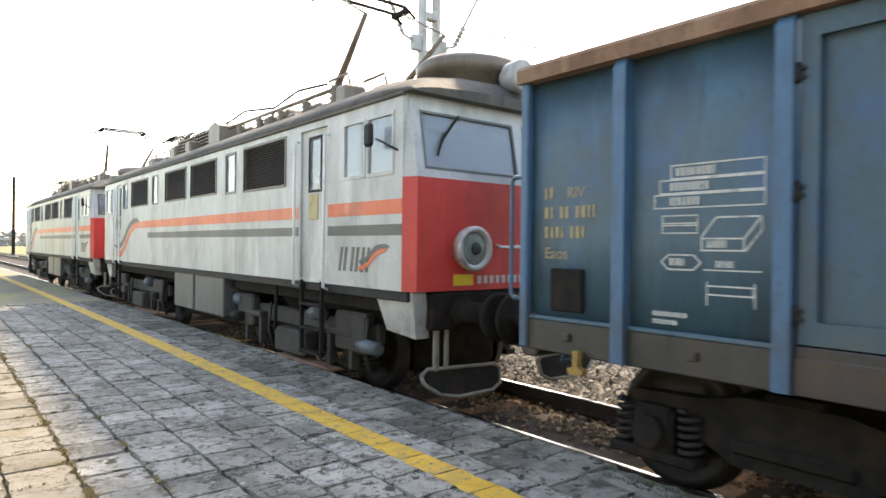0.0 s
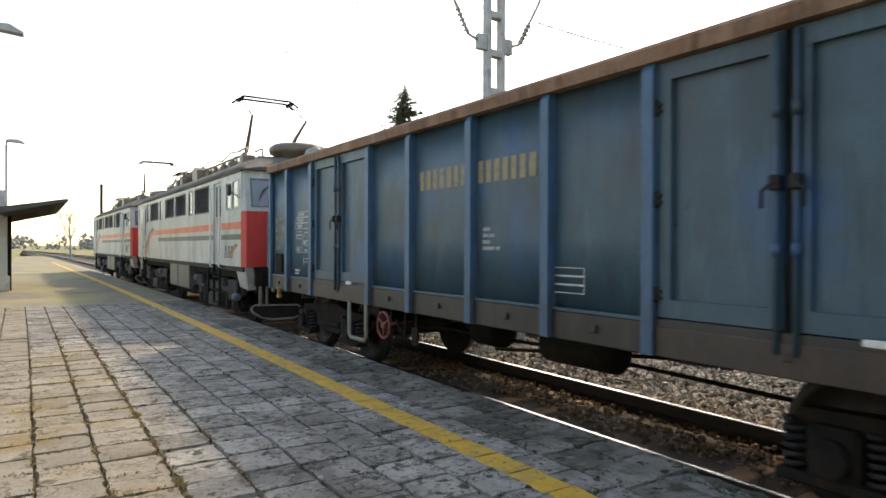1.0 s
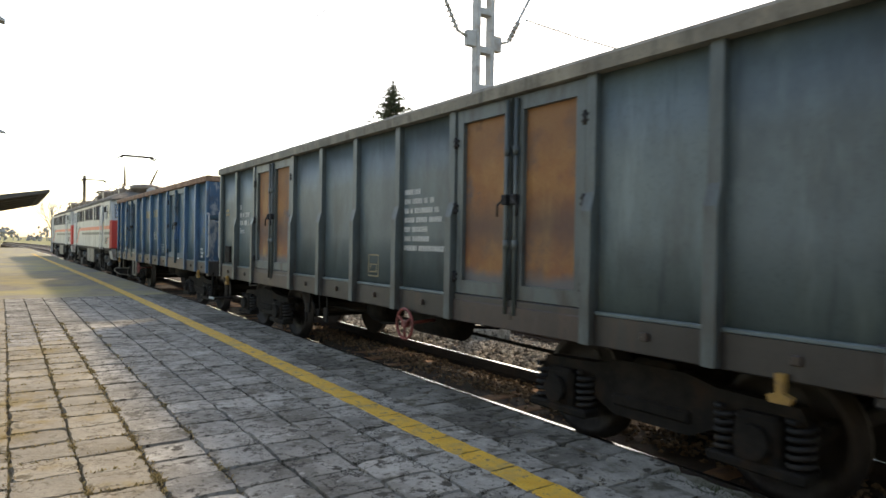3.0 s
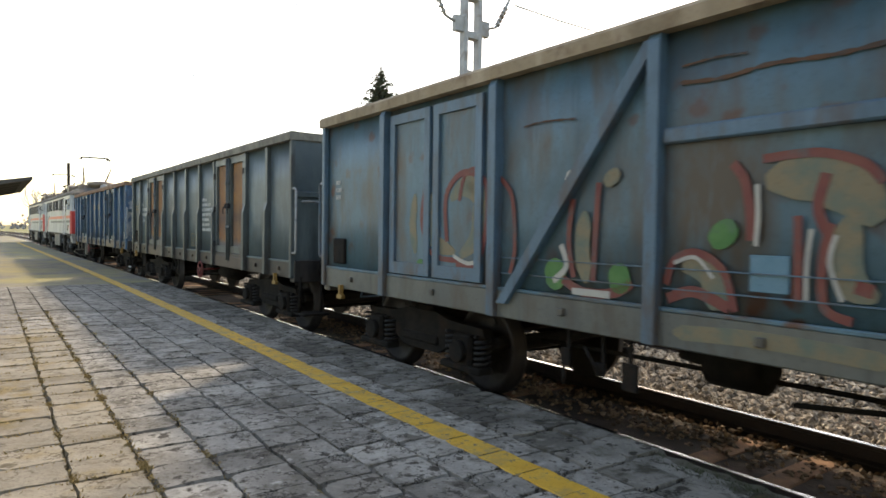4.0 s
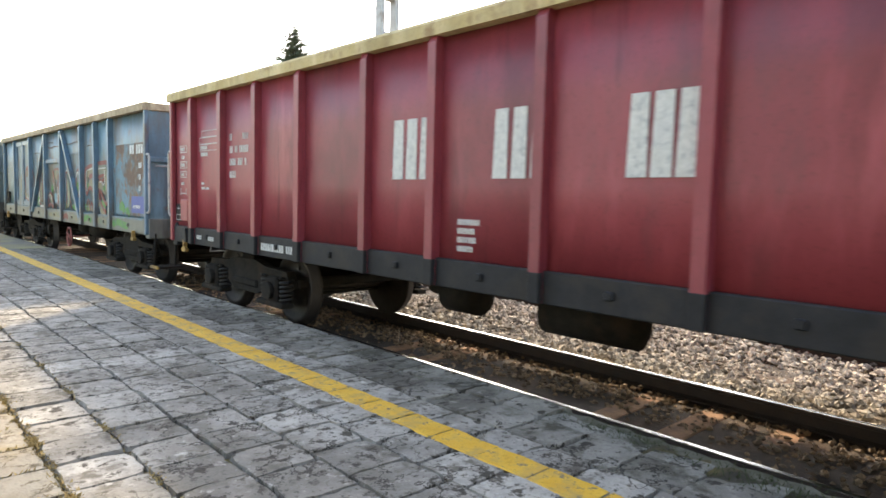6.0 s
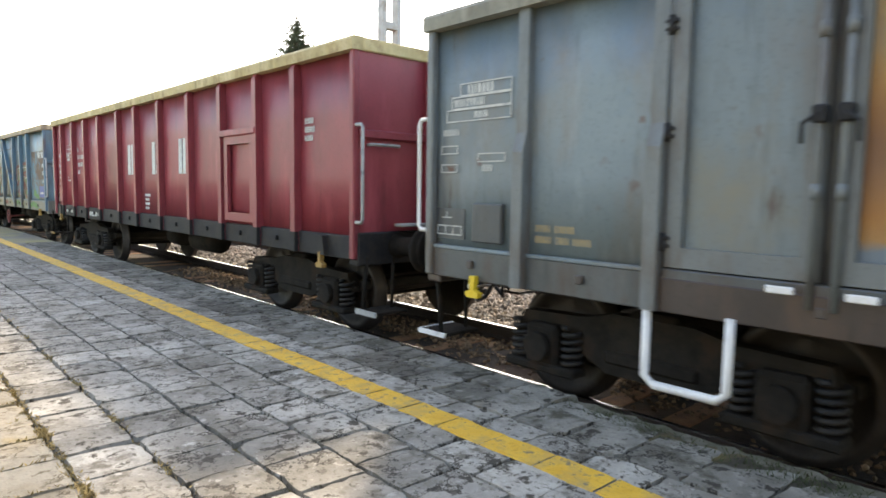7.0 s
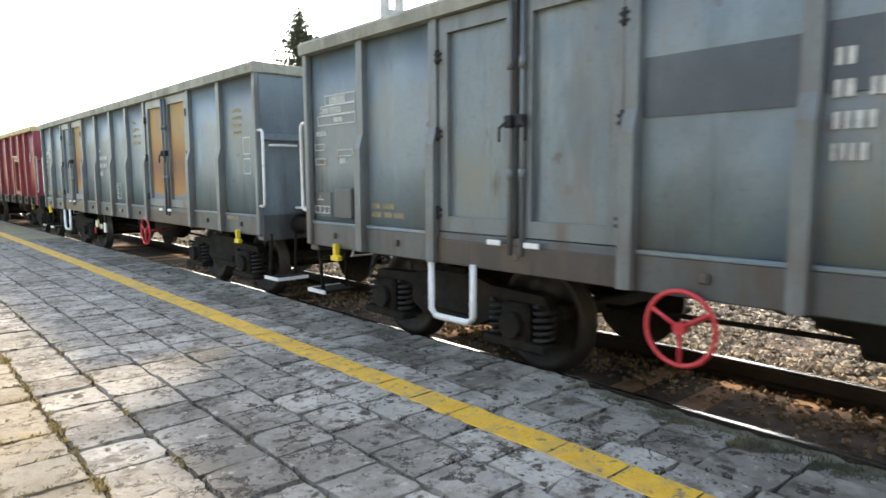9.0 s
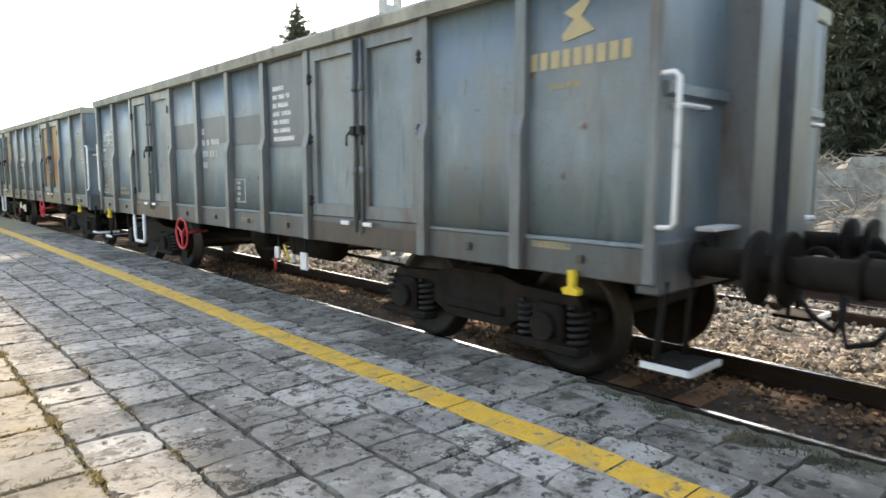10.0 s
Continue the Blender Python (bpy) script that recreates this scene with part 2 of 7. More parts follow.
        self.f += [tuple(o + j for j in range(n))[::-1], tuple(o + (k - 1) * n + j for j in range(n))]
        self.s += [False, False]
        return self

    def prism(self, outline, along):
        """A closed outline of points swept along a vector."""
        n, d = len(outline), Vector(along)
        a = [Vector(p) for p in outline]
        nrm = sum(((a[i] - a[0]).cross(a[(i + 1) % n] - a[0]) for i in range(1, n - 1)), Vector())
        if nrm.dot(d) > 0:
            a.reverse()
        return self.add(a + [p + d for p in a], [tuple(range(n)), tuple(range(2 * n - 1, n - 1, -1))] + [((i + 1) % n, i, n + i, n + (i + 1) % n) for i in range(n)])

    def lathe(self, centre, axis, prof, n=24):
        """Rings of (distance along the axis, radius)."""
        c, d = Vector(centre), Vector(axis).normalized()
        a = d.orthogonal().normalized()
        b = d.cross(a)
        vs = [c + d * h + (a * math.cos(2 * math.pi * i / n) + b * math.sin(2 * math.pi * i / n)) * r for h, r in prof for i in range(n)]
        fs = [(k * n + i, k * n + (i + 1) % n, (k + 1) * n + (i + 1) % n, (k + 1) * n + i) for k in range(len(prof) - 1) for i in range(n)]
        self.add(vs, fs, True)
        k = len(self.v) - len(vs)
        self.f += [tuple(k + i for i in range(n))[::-1], tuple(k + (len(prof) - 1) * n + i for i in range(n))]
        self.s += [False, False]
        return self

    def ring(self, centre, axis, radius, r, n=24, k=8):
        c, d = Vector(centre), Vector(axis).normalized()
        a = d.orthogonal().normalized()
        b = d.cross(a)
        vs = []
        for i in range(n):
            e = a * math.cos(2 * math.pi * i / n) + b * math.sin(2 * math.pi * i / n)
            vs += [c + e * (radius + r * math.cos(2 * math.pi * j / k)) + d * r * math.sin(2 * math.pi * j / k) for j in range(k)]
        return self.add(vs, [(i * k + j, ((i + 1) % n) * k + j, ((i + 1) % n) * k + (j + 1) % k, i * k + (j + 1) % k) for i in range(n) for j in range(k)], True)

    def plate(self, axis, at, thick, u0, u1, z0, z1, holes=()):
        """An upright plate with rectangular holes. axis 'x': it lies at x = at .. at + thick and runs along y; 'y': the other way."""
        us = sorted({u0, u1, *[h for q in holes for h in q[:2]]})
        zs = sorted({z0, z1, *[h for q in holes for h in q[2:]]})
        nu, nz = len(us), len(zs)
        solid = [[not any(q[0] < (us[i] + us[i + 1]) / 2 < q[1] and q[2] < (zs[j] + zs[j + 1]) / 2 < q[3] for q in holes) for j in range(nz - 1)] for i in range(nu - 1)]
        vs = [((at + d, u, z) if axis == "x" else (u, at + d, z)) for d in (0, thick) for u in us for z in zs]
        n, fs = nu * nz, []

        def full(i, j):
            return 0 <= i < nu - 1 and 0 <= j < nz - 1 and solid[i][j]
        for i in range(nu - 1):
            for j in range(nz - 1):
                if not solid[i][j]:
                    continue
                a, c, d, e = i * nz + j, (i + 1) * nz + j, (i + 1) * nz + j + 1, i * nz + j + 1
                fs += [(a, e, d, c), (n + a, n + c, n + d, n + e)]
                for other, (p, q) in (((i - 1, j), (a, e)), ((i + 1, j), (d, c)), ((i, j - 1), (c, a)), ((i, j + 1), (e, d))):
                    if not full(*other):
                        fs.append((q, p, n + p, n + q))
        return self.add(vs, fs)

    def mesh(self, name, material):
        me = bpy.data.meshes.new(name)
        me.from_pydata(self.v, [], self.f)
        me.polygons.foreach_set("use_smooth", self.s)
        me.materials.append(material)
        me.update()
        return me


def part(name, shape, material, parent, label="", at=None):
    """Links a Shape, or a mesh that is shared, as one mesh object under a thing or a part."""
    ob = new(name, shape.mesh(name, material) if isinstance(shape, Shape) else shape)
    ob.parent = parent
    if at is not None:
        ob.matrix_basis = at
    return tagged(ob, label)


def thing(name, label, category, group="", shape=None, material=None, at=None, kind=""):
    ob = new(name, shape.mesh(name, material) if shape else None)
    if at is not None:
        ob.matrix_basis = at
    return tagged(ob, label, category, group, kind)


TRACK_X, PLATFORM_Z = 5.0, 0.263


# ---- the ground and the tracks ----
SHARED = {}


def shared(key, make, material):
    """A mesh that alike parts share."""
    if key not in SHARED:
        SHARED[key] = make().mesh(key, material)
    return SHARED[key]


def bend(y):
    """How far the line has swung to the left: a slow curve, a straight, a second curve. Also its slope."""
    a, b = min(max(0.0, y - 3.0), 27.0), max(0.0, y - 80.0)
    return a * a / 2600.0 + max(0.0, y - 30.0) * 27.0 / 1300.0 + b * b / 3000.0, a / 1300.0 + b / 1500.0


def line_x(y):
    """The track's axis."""
    return TRACK_X - bend(y)[0]


def swept(profile, x_off, z_off, ys):
    """A profile of (x, z) swept along the track's axis."""
    s, n = Shape(), len(profile)
    vs = [(line_x(y) + x_off + px, y, z_off + pz) for y in ys for px, pz in profile]
    fs = [(k * n + i, k * n + (i + 1) % n, (k + 1) * n + (i + 1) % n, (k + 1) * n + i) for k in range(len(ys) - 1) for i in range(n)]
    s.add(vs, fs)
    s.f += [tuple(range(n)), tuple((len(ys) - 1) * n + i for i in range(n))[::-1]]
    s.s += [False, False]
    return s


YS = [-40, -20, 0, 3, 6, 9, 12, 15, 18, 21, 24, 27, 30, 35] + list(range(40, 400, 12))
thing("ground", "flat dry grassland reaching to the horizon", "ground", kind="structure", shape=Shape().box(-1500, 1500, -600, 2500, -1.4, -0.55), material=m_grass)
thing("track_bed", "dark oily soil and fine gravel under the sleepers, deepened for the train's shade", "track bed", kind="structure", shape=swept([(-1.5, -0.6), (8.0, -0.6), (7.6, -0.2), (-0.62, -0.175), (-0.86, -0.12), (-1.5, -0.09)], 0, 0, YS), material=m_bed)
RAIL = [(-0.07, -0.16), (0.07, -0.16), (0.07, -0.148), (0.012, -0.13), (0.012, -0.045), (0.036, -0.032), (0.036, -0.004), (-0.036, -0.004), (-0.036, -0.032), (-0.012, -0.045), (-0.012, -0.13), (-0.07, -0.148)]
HEAD = [(-0.022, -0.008), (0.026, -0.008), (0.024, 0.0), (-0.020, 0.0)]
for off in (-0.7535, 0.7535, 4.35 - 0.7535, 4.35 + 0.7535):
    r = thing("rail", "rusty steel rail with a polished running surface", "rail", "rails", kind="structure", shape=swept(RAIL, off, 0, YS), material=m_rail)
    part("rail_head", swept(HEAD, off, 0, YS), m_rail_top, r, "bright polished rail head")

sleeper_mesh = Shape().box(-1.27, 1.27, -0.12, 0.12, -0.31, -0.163, 0.015).mesh("sleeper", m_sleeper)
plate_mesh = Shape().box(-0.13, 0.13, -0.08, 0.08, -0.163, -0.15, 0.004).cyl((-0.1, 0.05, -0.16), (-0.1, 0.05, -0.12), 0.016, 6).cyl((0.1, -0.05, -0.16), (0.1, -0.05, -0.12), 0.016, 6).mesh("rail_fastening", m_rail)
for i in range(70):
    y = -3.0 + 0.6 * i
    s = tagged(new("sleeper", sleeper_mesh), "weathered brown sleeper half sunk in gravel", "sleeper", "sleepers of the track", "structure")
    s.matrix_basis = pose(line_x(y) + 0.01 * math.sin(i * 2.3), y, -0.016 + 0.014 * math.sin(i * 5.1), 0.6 * math.sin(i * 1.9), 0.5 * math.sin(i * 4.4), math.sin(i * 3.7) * 0.7)
    if i < 40:
        for sx in (-0.7535, 0.7535):
            part("rail_fastening", plate_mesh, m_rail, s, at=pose(sx, 0, 0))


def stones(name, label, boxes, seed, size, material):
    """Loose broken stones, all in one mesh."""
    rng = np.random.default_rng(seed)
    base = np.array([(0, 0, 1), (0.9, 0, 0.2), (0.2, 0.9, 0.3), (-0.9, 0.1, 0.2), (-0.1, -0.9, 0.25), (0.5, 0.5, -0.6), (-0.5, 0.4, -0.6), (0, -0.6, -0.6)], float)
    tri = np.array([(0, 1, 2), (0, 2, 3), (0, 3, 4), (0, 4, 1), (1, 5, 2), (2, 5, 6), (2, 6, 3), (3, 6, 7), (3, 7, 4), (4, 7, 1), (1, 7, 5), (5, 7, 6)])
    vs, fs, n0 = [], [], 0
    for x0, x1, y0, y1, top, count in boxes:
        p = np.stack([rng.uniform(x0, x1, count), rng.uniform(y0, y1, count), np.zeros(count)], 1)
        p[:, 2] = top(p[:, 0], p[:, 1]) + rng.normal(0, 0.016, count)
        a = rng.uniform(0, 6.283, count)
        sc = rng.uniform(0.55, 1.25, (count, 3)) * size * np.array([1, 1, 0.75])
        w = base[None] * (1 + rng.uniform(-0.3, 0.3, (count, 8, 3))) * sc[:, None]
        c, s = np.cos(a)[:, None], np.sin(a)[:, None]
        q = np.stack([w[..., 0] * c - w[..., 1] * s, w[..., 0] * s + w[..., 1] * c, w[..., 2]], -1) + p[:, None]
        vs.append(q.reshape(-1, 3))
        fs.append((tri[None] + (np.arange(count) * 8)[:, None, None]).reshape(-1, 3) + n0)
        n0 += count * 8
    me = bpy.data.meshes.new(name)
    me.from_pydata(np.concatenate(vs).tolist(), [], np.concatenate(fs).tolist())
    me.materials.append(material)
    return tagged(new(name, me), label, "gravel", kind="stuff")


def island_stone(name, c1, c2, spread, least):
    m = surf(name, c1, c2, 9, 0.9, 0, 0.4, 60, (0.20, 0.15, 0.10), 0.4, 3.0)
    nt = m.node_tree
    b = nt.nodes["Principled BSDF"]
    src = b.inputs["Base Color"].links[0].from_socket
    geo, val, hsv = nt.nodes.new("ShaderNodeNewGeometry"), nt.nodes.new("ShaderNodeMath"), nt.nodes.new("ShaderNodeHueSaturation")
    val.operation = "MULTIPLY_ADD"
    val.inputs[1].default_value, val.inputs[2].default_value = spread, least
    nt.links.new(geo.outputs["Random Per Island"], val.inputs[0])
    nt.links.new(val.outputs[0], hsv.inputs["Value"])
    nt.links.new(src, hsv.inputs["Color"])
    nt.links.new(hsv.outputs[0], b.inputs["Base Color"])
    return m


m_stones = island_stone("broken_stone", (0.27, 0.215, 0.155), (0.46, 0.41, 0.33), 1.35, 0.15)
m_brown_stones = island_stone("rust_stained_stone", (0.19, 0.12, 0.07), (0.30, 0.21, 0.13), 1.0, 0.4)


def shoulder(x, y):
    return -0.13 + 0.05 * np.sin(x * 2.1 + y * 0.7) + 0.04 * np.sin(y * 1.9)


stones("ballast", "broken grey stone ballast between the tracks", [
    (5.86, 8.4, 0.2, 9.0, shoulder, 14000), (5.86, 8.4, 9.0, 26.0, shoulder, 9000), (8.4, 13.2, 0.0, 14.0, lambda x, y: shoulder(x, y) - 0.02, 13000), (5.86, 13, -5.0, 0.2, shoulder, 5000)], 3, 0.05, m_stones)
stones("gravel_between_rails", "sparse brown stones between the sleepers", [
    (4.35, 5.66, 0.0, 14.0, lambda x, y: -0.182 + 0.014 * np.sin(y * 1.7) + 0.008 * np.sin(x * 9 + y * 3), 1500), (4.95, 5.66, 0.0, 14.0, lambda x, y: -0.172 + 0.012 * np.sin(y * 2.3), 2600)], 5, 0.032, m_brown_stones)

# ---- the platform ----
EDGE = 3.555
pl = Shape().box(-9, EDGE - 0.05, -8, 17.5, -0.55, PLATFORM_Z - 0.03)
platform = thing("platform", "low old platform with earth fill and grassy joints", "platform", kind="structure", shape=pl, material=m_joint)
thing("platform_far_end", "unpaved far stretch of the platform, trodden earth", "platform", kind="structure", shape=swept([(-14.0, -0.55), (EDGE - 5.05, -0.55), (EDGE - 5.05, PLATFORM_Z - 0.012), (-14.0, PLATFORM_Z - 0.012)], 0, 0, [17.5, 20, 23, 26, 30, 60, 95]), material=m_earth)
thing("verge", "yellowed grass verge beside the platform", "grass", kind="structure", shape=Shape().box(-60, -1.2, 17.5, 240, -0.5, PLATFORM_Z + 0.01), material=m_grass)


def broken_edge():
    """The crumbled edge beam: it stands out further where earth and weeds cover it."""
    rs = random.Random(17)
    e, ys = Shape(), [-8 + 0.07 * k for k in range(366)] + [20, 24, 30, 60, 95]
    for y in ys:
        out = (0.012 if y < 2.55 else 0.075 if y < 3.5 else 0.018) + (rs.uniform(-0.012, 0.014) if y < 17 else 0)
        x, d = EDGE - bend(y)[0], rs.uniform(-0.012, 0.006) if y < 17 else 0
        e.v += [(x - 0.16, y, PLATFORM_Z - 0.035), (x + out - 0.02, y, PLATFORM_Z - 0.022 + d), (x + out, y, PLATFORM_Z - 0.045 + d), (x + out - 0.01, y, -0.4)]
    n = len(ys)
    e.f = [(4 * k + i, 4 * k + i + 1, 4 * k + i + 5, 4 * k + i + 4)[::-1] for k in range(n - 1) for i in range(3)]
    e.s = [False] * len(e.f)
    return e


thing("platform_edge", "crumbled, weedy edge beam of the platform", "kerb", kind="structure", shape=broken_edge(), material=m_kerb)

SLAB_W, SLAB_L = 0.363, 0.363
rng = random.Random(4)
slab_meshes = {}


def worn_slab(width, seed):
    """A slab with broken, uneven edges: outline of its top, and of its foot."""
    rs = random.Random(seed)
    a, b = width / 2 - 0.005, SLAB_L / 2 - 0.005
    top, foot = [], []
    for (x0, y0), (x1, y1) in zip(((-a, -b), (a, -b), (a, b), (-a, b)), ((a, -b), (a, b), (-a, b), (-a, -b))):
        for k in range(5):
            u = k / 5 + (rs.uniform(-0.07, 0.07) if k else 0)
            x, y = x0 + (x1 - x0) * u, y0 + (y1 - y0) * u
            c = rs.choice((0.001, 0.003, 0.006, 0.011, 0.02)) if k else rs.choice((0.004, 0.01, 0.02, 0.04))
            d = math.hypot(x, y)
            top.append((x - x / d * c, y - y / d * c, rs.uniform(-0.002, 0.001)))
            foot.append((x, y, -0.05))
    return top, foot


def add_slab(s, width, seed, m=None):
    top, foot = worn_slab(width, seed)
    pts = [Vector(p) for p in top + foot]
    if m is not None:
        pts = [m @ p for p in pts]
    n = len(top)
    s.add(pts, [tuple(range(n))] + [(i, n + i, n + (i + 1) % n, (i + 1) % n) for i in range(n)])
    return s


def slab_mesh(kind, mat, width):
    if kind not in slab_meshes:
        slab_meshes[kind] = add_slab(Shape(), width, kind[2] + 10 * kind[1]).mesh("slab", mat)
    return slab_meshes[kind]


def slab_rows():
    """The place of each paving slab: column, x, y, turn, height."""
    for col in range(-20, 8):
        x0 = 0.713 + SLAB_W * (col + 0.5) if col < 7 else (0.713 + SLAB_W * 7 + EDGE) / 2
        for row in range(54):
            y = -2.0 + SLAB_L * row + 0.05 * math.sin(col * 2.7) + rng.uniform(-0.012, 0.012)
            x = x0 - bend(y)[0]
            if x > 3.2 and y < 2.65:
                yield col, x - 0.05, y, rng.uniform(-5, 5), rng.uniform(-0.035, -0.012), rng.uniform(-3, 3), rng.uniform(0, 5)
                continue
            yield col, x + rng.uniform(-0.004, 0.004), y, rng.uniform(-1.0, 1.0), rng.uniform(-0.005, 0.003), rng.uniform(-0.6, 0.6), rng.uniform(-0.6, 0.6)


far_grey, far_grimy, far_sand, count = Shape(), Shape(), Shape(), 0
for col, x, y, turn, dz, tx, ty in slab_rows():
    sand = x < 0.72 and not (x > 0.0 and y > 10)
    m = pose(x, y, PLATFORM_Z + dz, tx, ty, turn)
    width = SLAB_W if col < 7 else EDGE - 0.713 - SLAB_W * 7
    if x > 0.0 and 1.4 < y < 11.5 and count < 300:
        count += 1
        part("slab", slab_mesh((sand, max(col, 5), rng.randrange(7)), m_slab_sand if sand else m_slab_grimy if col > 5 else m_slab, width), None, platform, at=m)
    else:
        add_slab(far_sand if sand else far_grimy if col > 5 else far_grey, width, rng.randrange(40), m)
tagged(part("paving", far_grey, m_slab, platform, "grey square concrete slabs"), kind="stuff")
tagged(part("grimy_paving", far_grimy, m_slab_grimy, platform, "darkened slabs next to the track"), kind="stuff")
tagged(part("sandy_paving", far_sand, m_slab_sand, platform, "sand-coloured square slabs"), kind="stuff")
safety_line = None
y = -2.0
while y < 60.0:
    # a ragged stretch of paint, cracked through at the joint beneath it
    n = 5
    end = y + SLAB_L - (rng.uniform(0.004, 0.016) if y < 17.5 else 0.0)
    rows = [(y + (end - y) * k / (n - 1), 2.455 + rng.uniform(-0.009, 0.007), 2.66 + rng.uniform(-0.007, 0.009)) for k in range(n)]
    top = PLATFORM_Z + 0.007
    piece = Shape().add([(x - bend(v)[0], v, z) for v, a, c in rows for x, z in ((a, PLATFORM_Z), (a + 0.004, top), (c - 0.004, top), (c, PLATFORM_Z))], [(4 * k + i, 4 * k + i + 1, 4 * k + i + 5, 4 * k + i + 4)[::-1] for k in range(n - 1) for i in range(3)])
    if safety_line:
        part("paint_stretch", piece, m_paint, safety_line)
    else:
        safety_line = thing("safety_line", "worn yellow painted safety line along the platform", "painted line", kind="structure", shape=piece, material=m_paint)
    y += SLAB_L


# Added out of view: darkens near wagon sides and platform by blocking sky.
thing("station_wall", "unseen plain wall, added to keep sky light off the near wagons", "wall", kind="structure", shape=Shape().box(-7.6, -7.2, -34, 5, -0.5, 7.0, 0.02), material=m_earth)


# ---- catenary mast ----
def mast(x, y, h, label, arms=True, half=0.045, steel=None, gap=0.17):
    t = thing("catenary_mast", label, "mast", "catenary masts", at=pose(x, y, -0.2))
    for sx in (-gap, gap):
        part("channel", Shape().box(sx - half, sx + half, -0.09, 0.09, 0, h, 0.008), steel or m_mast, t)
    z = 0.35
    while z < h:
        part("batten", shared("batten", lambda: Shape().box(-0.13, 0.13, -0.085, 0.085, 0, 0.13, 0.005), m_mast), None, t, at=pose(0, 0, z))
        z += 0.75
    part("footing", Shape().box(-0.5, 0.5, -0.4, 0.4, -0.4, 0.25, 0.03), m_slab, t)
    if arms:
        for s in (-1, 1):
            a = Shape().tube([(s * 0.3, 0, 5.85), (s * 0.62, 0, 5.95), (s * 2.0, 0, 8.4)], 0.03)
            part("bracket_tube", a, m_mast, t)
            ins = Shape()
            for k in range(5):
                p = Vector((s * (0.66 + 0.05 * k), 0, 6.0 + 0.09 * k))
                ins.cyl(p, p + Vector((s * 0.02, 0, 0.035)), 0.055, 10)
            part("insulator", ins, m_mast, t)
            part("bracket_clamp", Shape().box(s * 0.2, s * 0.42, -0.06, 0.06, 5.7, 6.0, 0.01), m_mast, t)
            arm = [(1.1, 0, 6.5), (2.5, 0, 6.44), (3.95, 0, 6.42)] if s > 0 else [(-1.35, 0, 7.2), (-3.0, 0, 6.75), (-3.6, 0, 6.8), (-3.75, 0, 6.55)]
            part("registration_arm", Shape().tube(arm, 0.016, 6), m_mast, t)
    return t


mast(7.66, 10.0, 9.6, "grey lattice catenary mast with two angled brackets between the tracks")
mast(7.7, 90.0, 9.4, "dark far catenary mast beside the track", False, 0.08, m_dark, 0.085)
for x, z in ((TRACK_X, 6.1), (TRACK_X + 4.35, 6.1)):
    w = Shape().tube([(x + (line_x(y) - TRACK_X), y, z) for y in (-30, 10, 35, 60, 90, 130, 200)], 0.005, 5)
    thing("contact_wire", "thin dark copper contact wire over the track", "wire", "overhead wires", shape=w, material=m_dark)


# ---- the train ----
SIDE, TOP = 1.43, 3.06
POSTS = (0, 1.06, 2.12, 3.98, 5.07, 6.15, 7.23, 8.32, 10.18, 11.24, 12.3)
DOORS = ((2.12, 3.98), (8.32, 10.18))


def wheel_shape():
    s = Shape().cyl((-0.98, 0, 0), (0.98, 0, 0), 0.075, 10)
    for k in (-1, 1):
        s.lathe((k * 0.69, 0, 0), (k, 0, 0), [(0.0, 0.49), (0.03, 0.49), (0.035, 0.462), (0.13, 0.455), (0.135, 0.39), (0.085, 0.37), (0.075, 0.16), (0.13, 0.14), (0.13, 0.075)], 28)
        for a in range(3):
            c, n = math.cos(a * 2.094), math.sin(a * 2.094)
            s.cyl((k * 0.78, 0.27 * c, 0.27 * n), (k * 0.79, 0.27 * c, 0.27 * n), 0.05, 8)
    return s


def side_frame_shape():
    s = Shape()
    s.prism([(-0.06, -1.2, 0.50), (-0.06, -1.1, 0.70), (-0.06, -0.55, 0.72), (-0.06, -0.3, 0.78), (-0.06, 0.3, 0.78), (-0.06, 0.55, 0.72), (-0.06, 1.1, 0.70), (-0.06, 1.2, 0.50), (-0.06, 0.62, 0.48), (-0.06, 0.34, 0.34), (-0.06, -0.34, 0.34), (-0.06, -0.62, 0.48)], (0.12, 0, 0))
    s.box(-0.09, 0.09, -0.35, 0.35, 0.42, 0.52, 0.02)
    return s


def axle_box_shape():
    s = Shape().box(-0.10, 0.08, -0.15, 0.15, -0.16, 0.17, 0.03)
    s.cyl((-0.16, 0, 0), (-0.08, 0, 0), 0.11, 14)
    s.box(-0.12, 0.06, -0.33, 0.33, -0.20, -0.13, 0.015)
    return s


def spring_shape():
    return Shape().tube([(0.075 * math.cos(k * 0.62), 0.075 * math.sin(k * 0.62), -0.15 + 0.30 * k / 56) for k in range(57)], 0.019, 6)


def bolster_shape():
    s = Shape().box(-1.05, 1.05, -0.2, 0.2, 0.45, 0.82, 0.04)
    s.box(-0.95, 0.95, -1.22, -1.12, 0.5, 0.62, 0.02).box(-0.95, 0.95, 1.12, 1.22, 0.5, 0.62, 0.02)
    for k in (-0.62, 0.62):
        s.box(-0.86, 0.86, k - 0.05, k + 0.05, 0.3, 0.42, 0.02)
    return s


WHEELSETS = []          # (wheelset, radius): turned as the train rolls


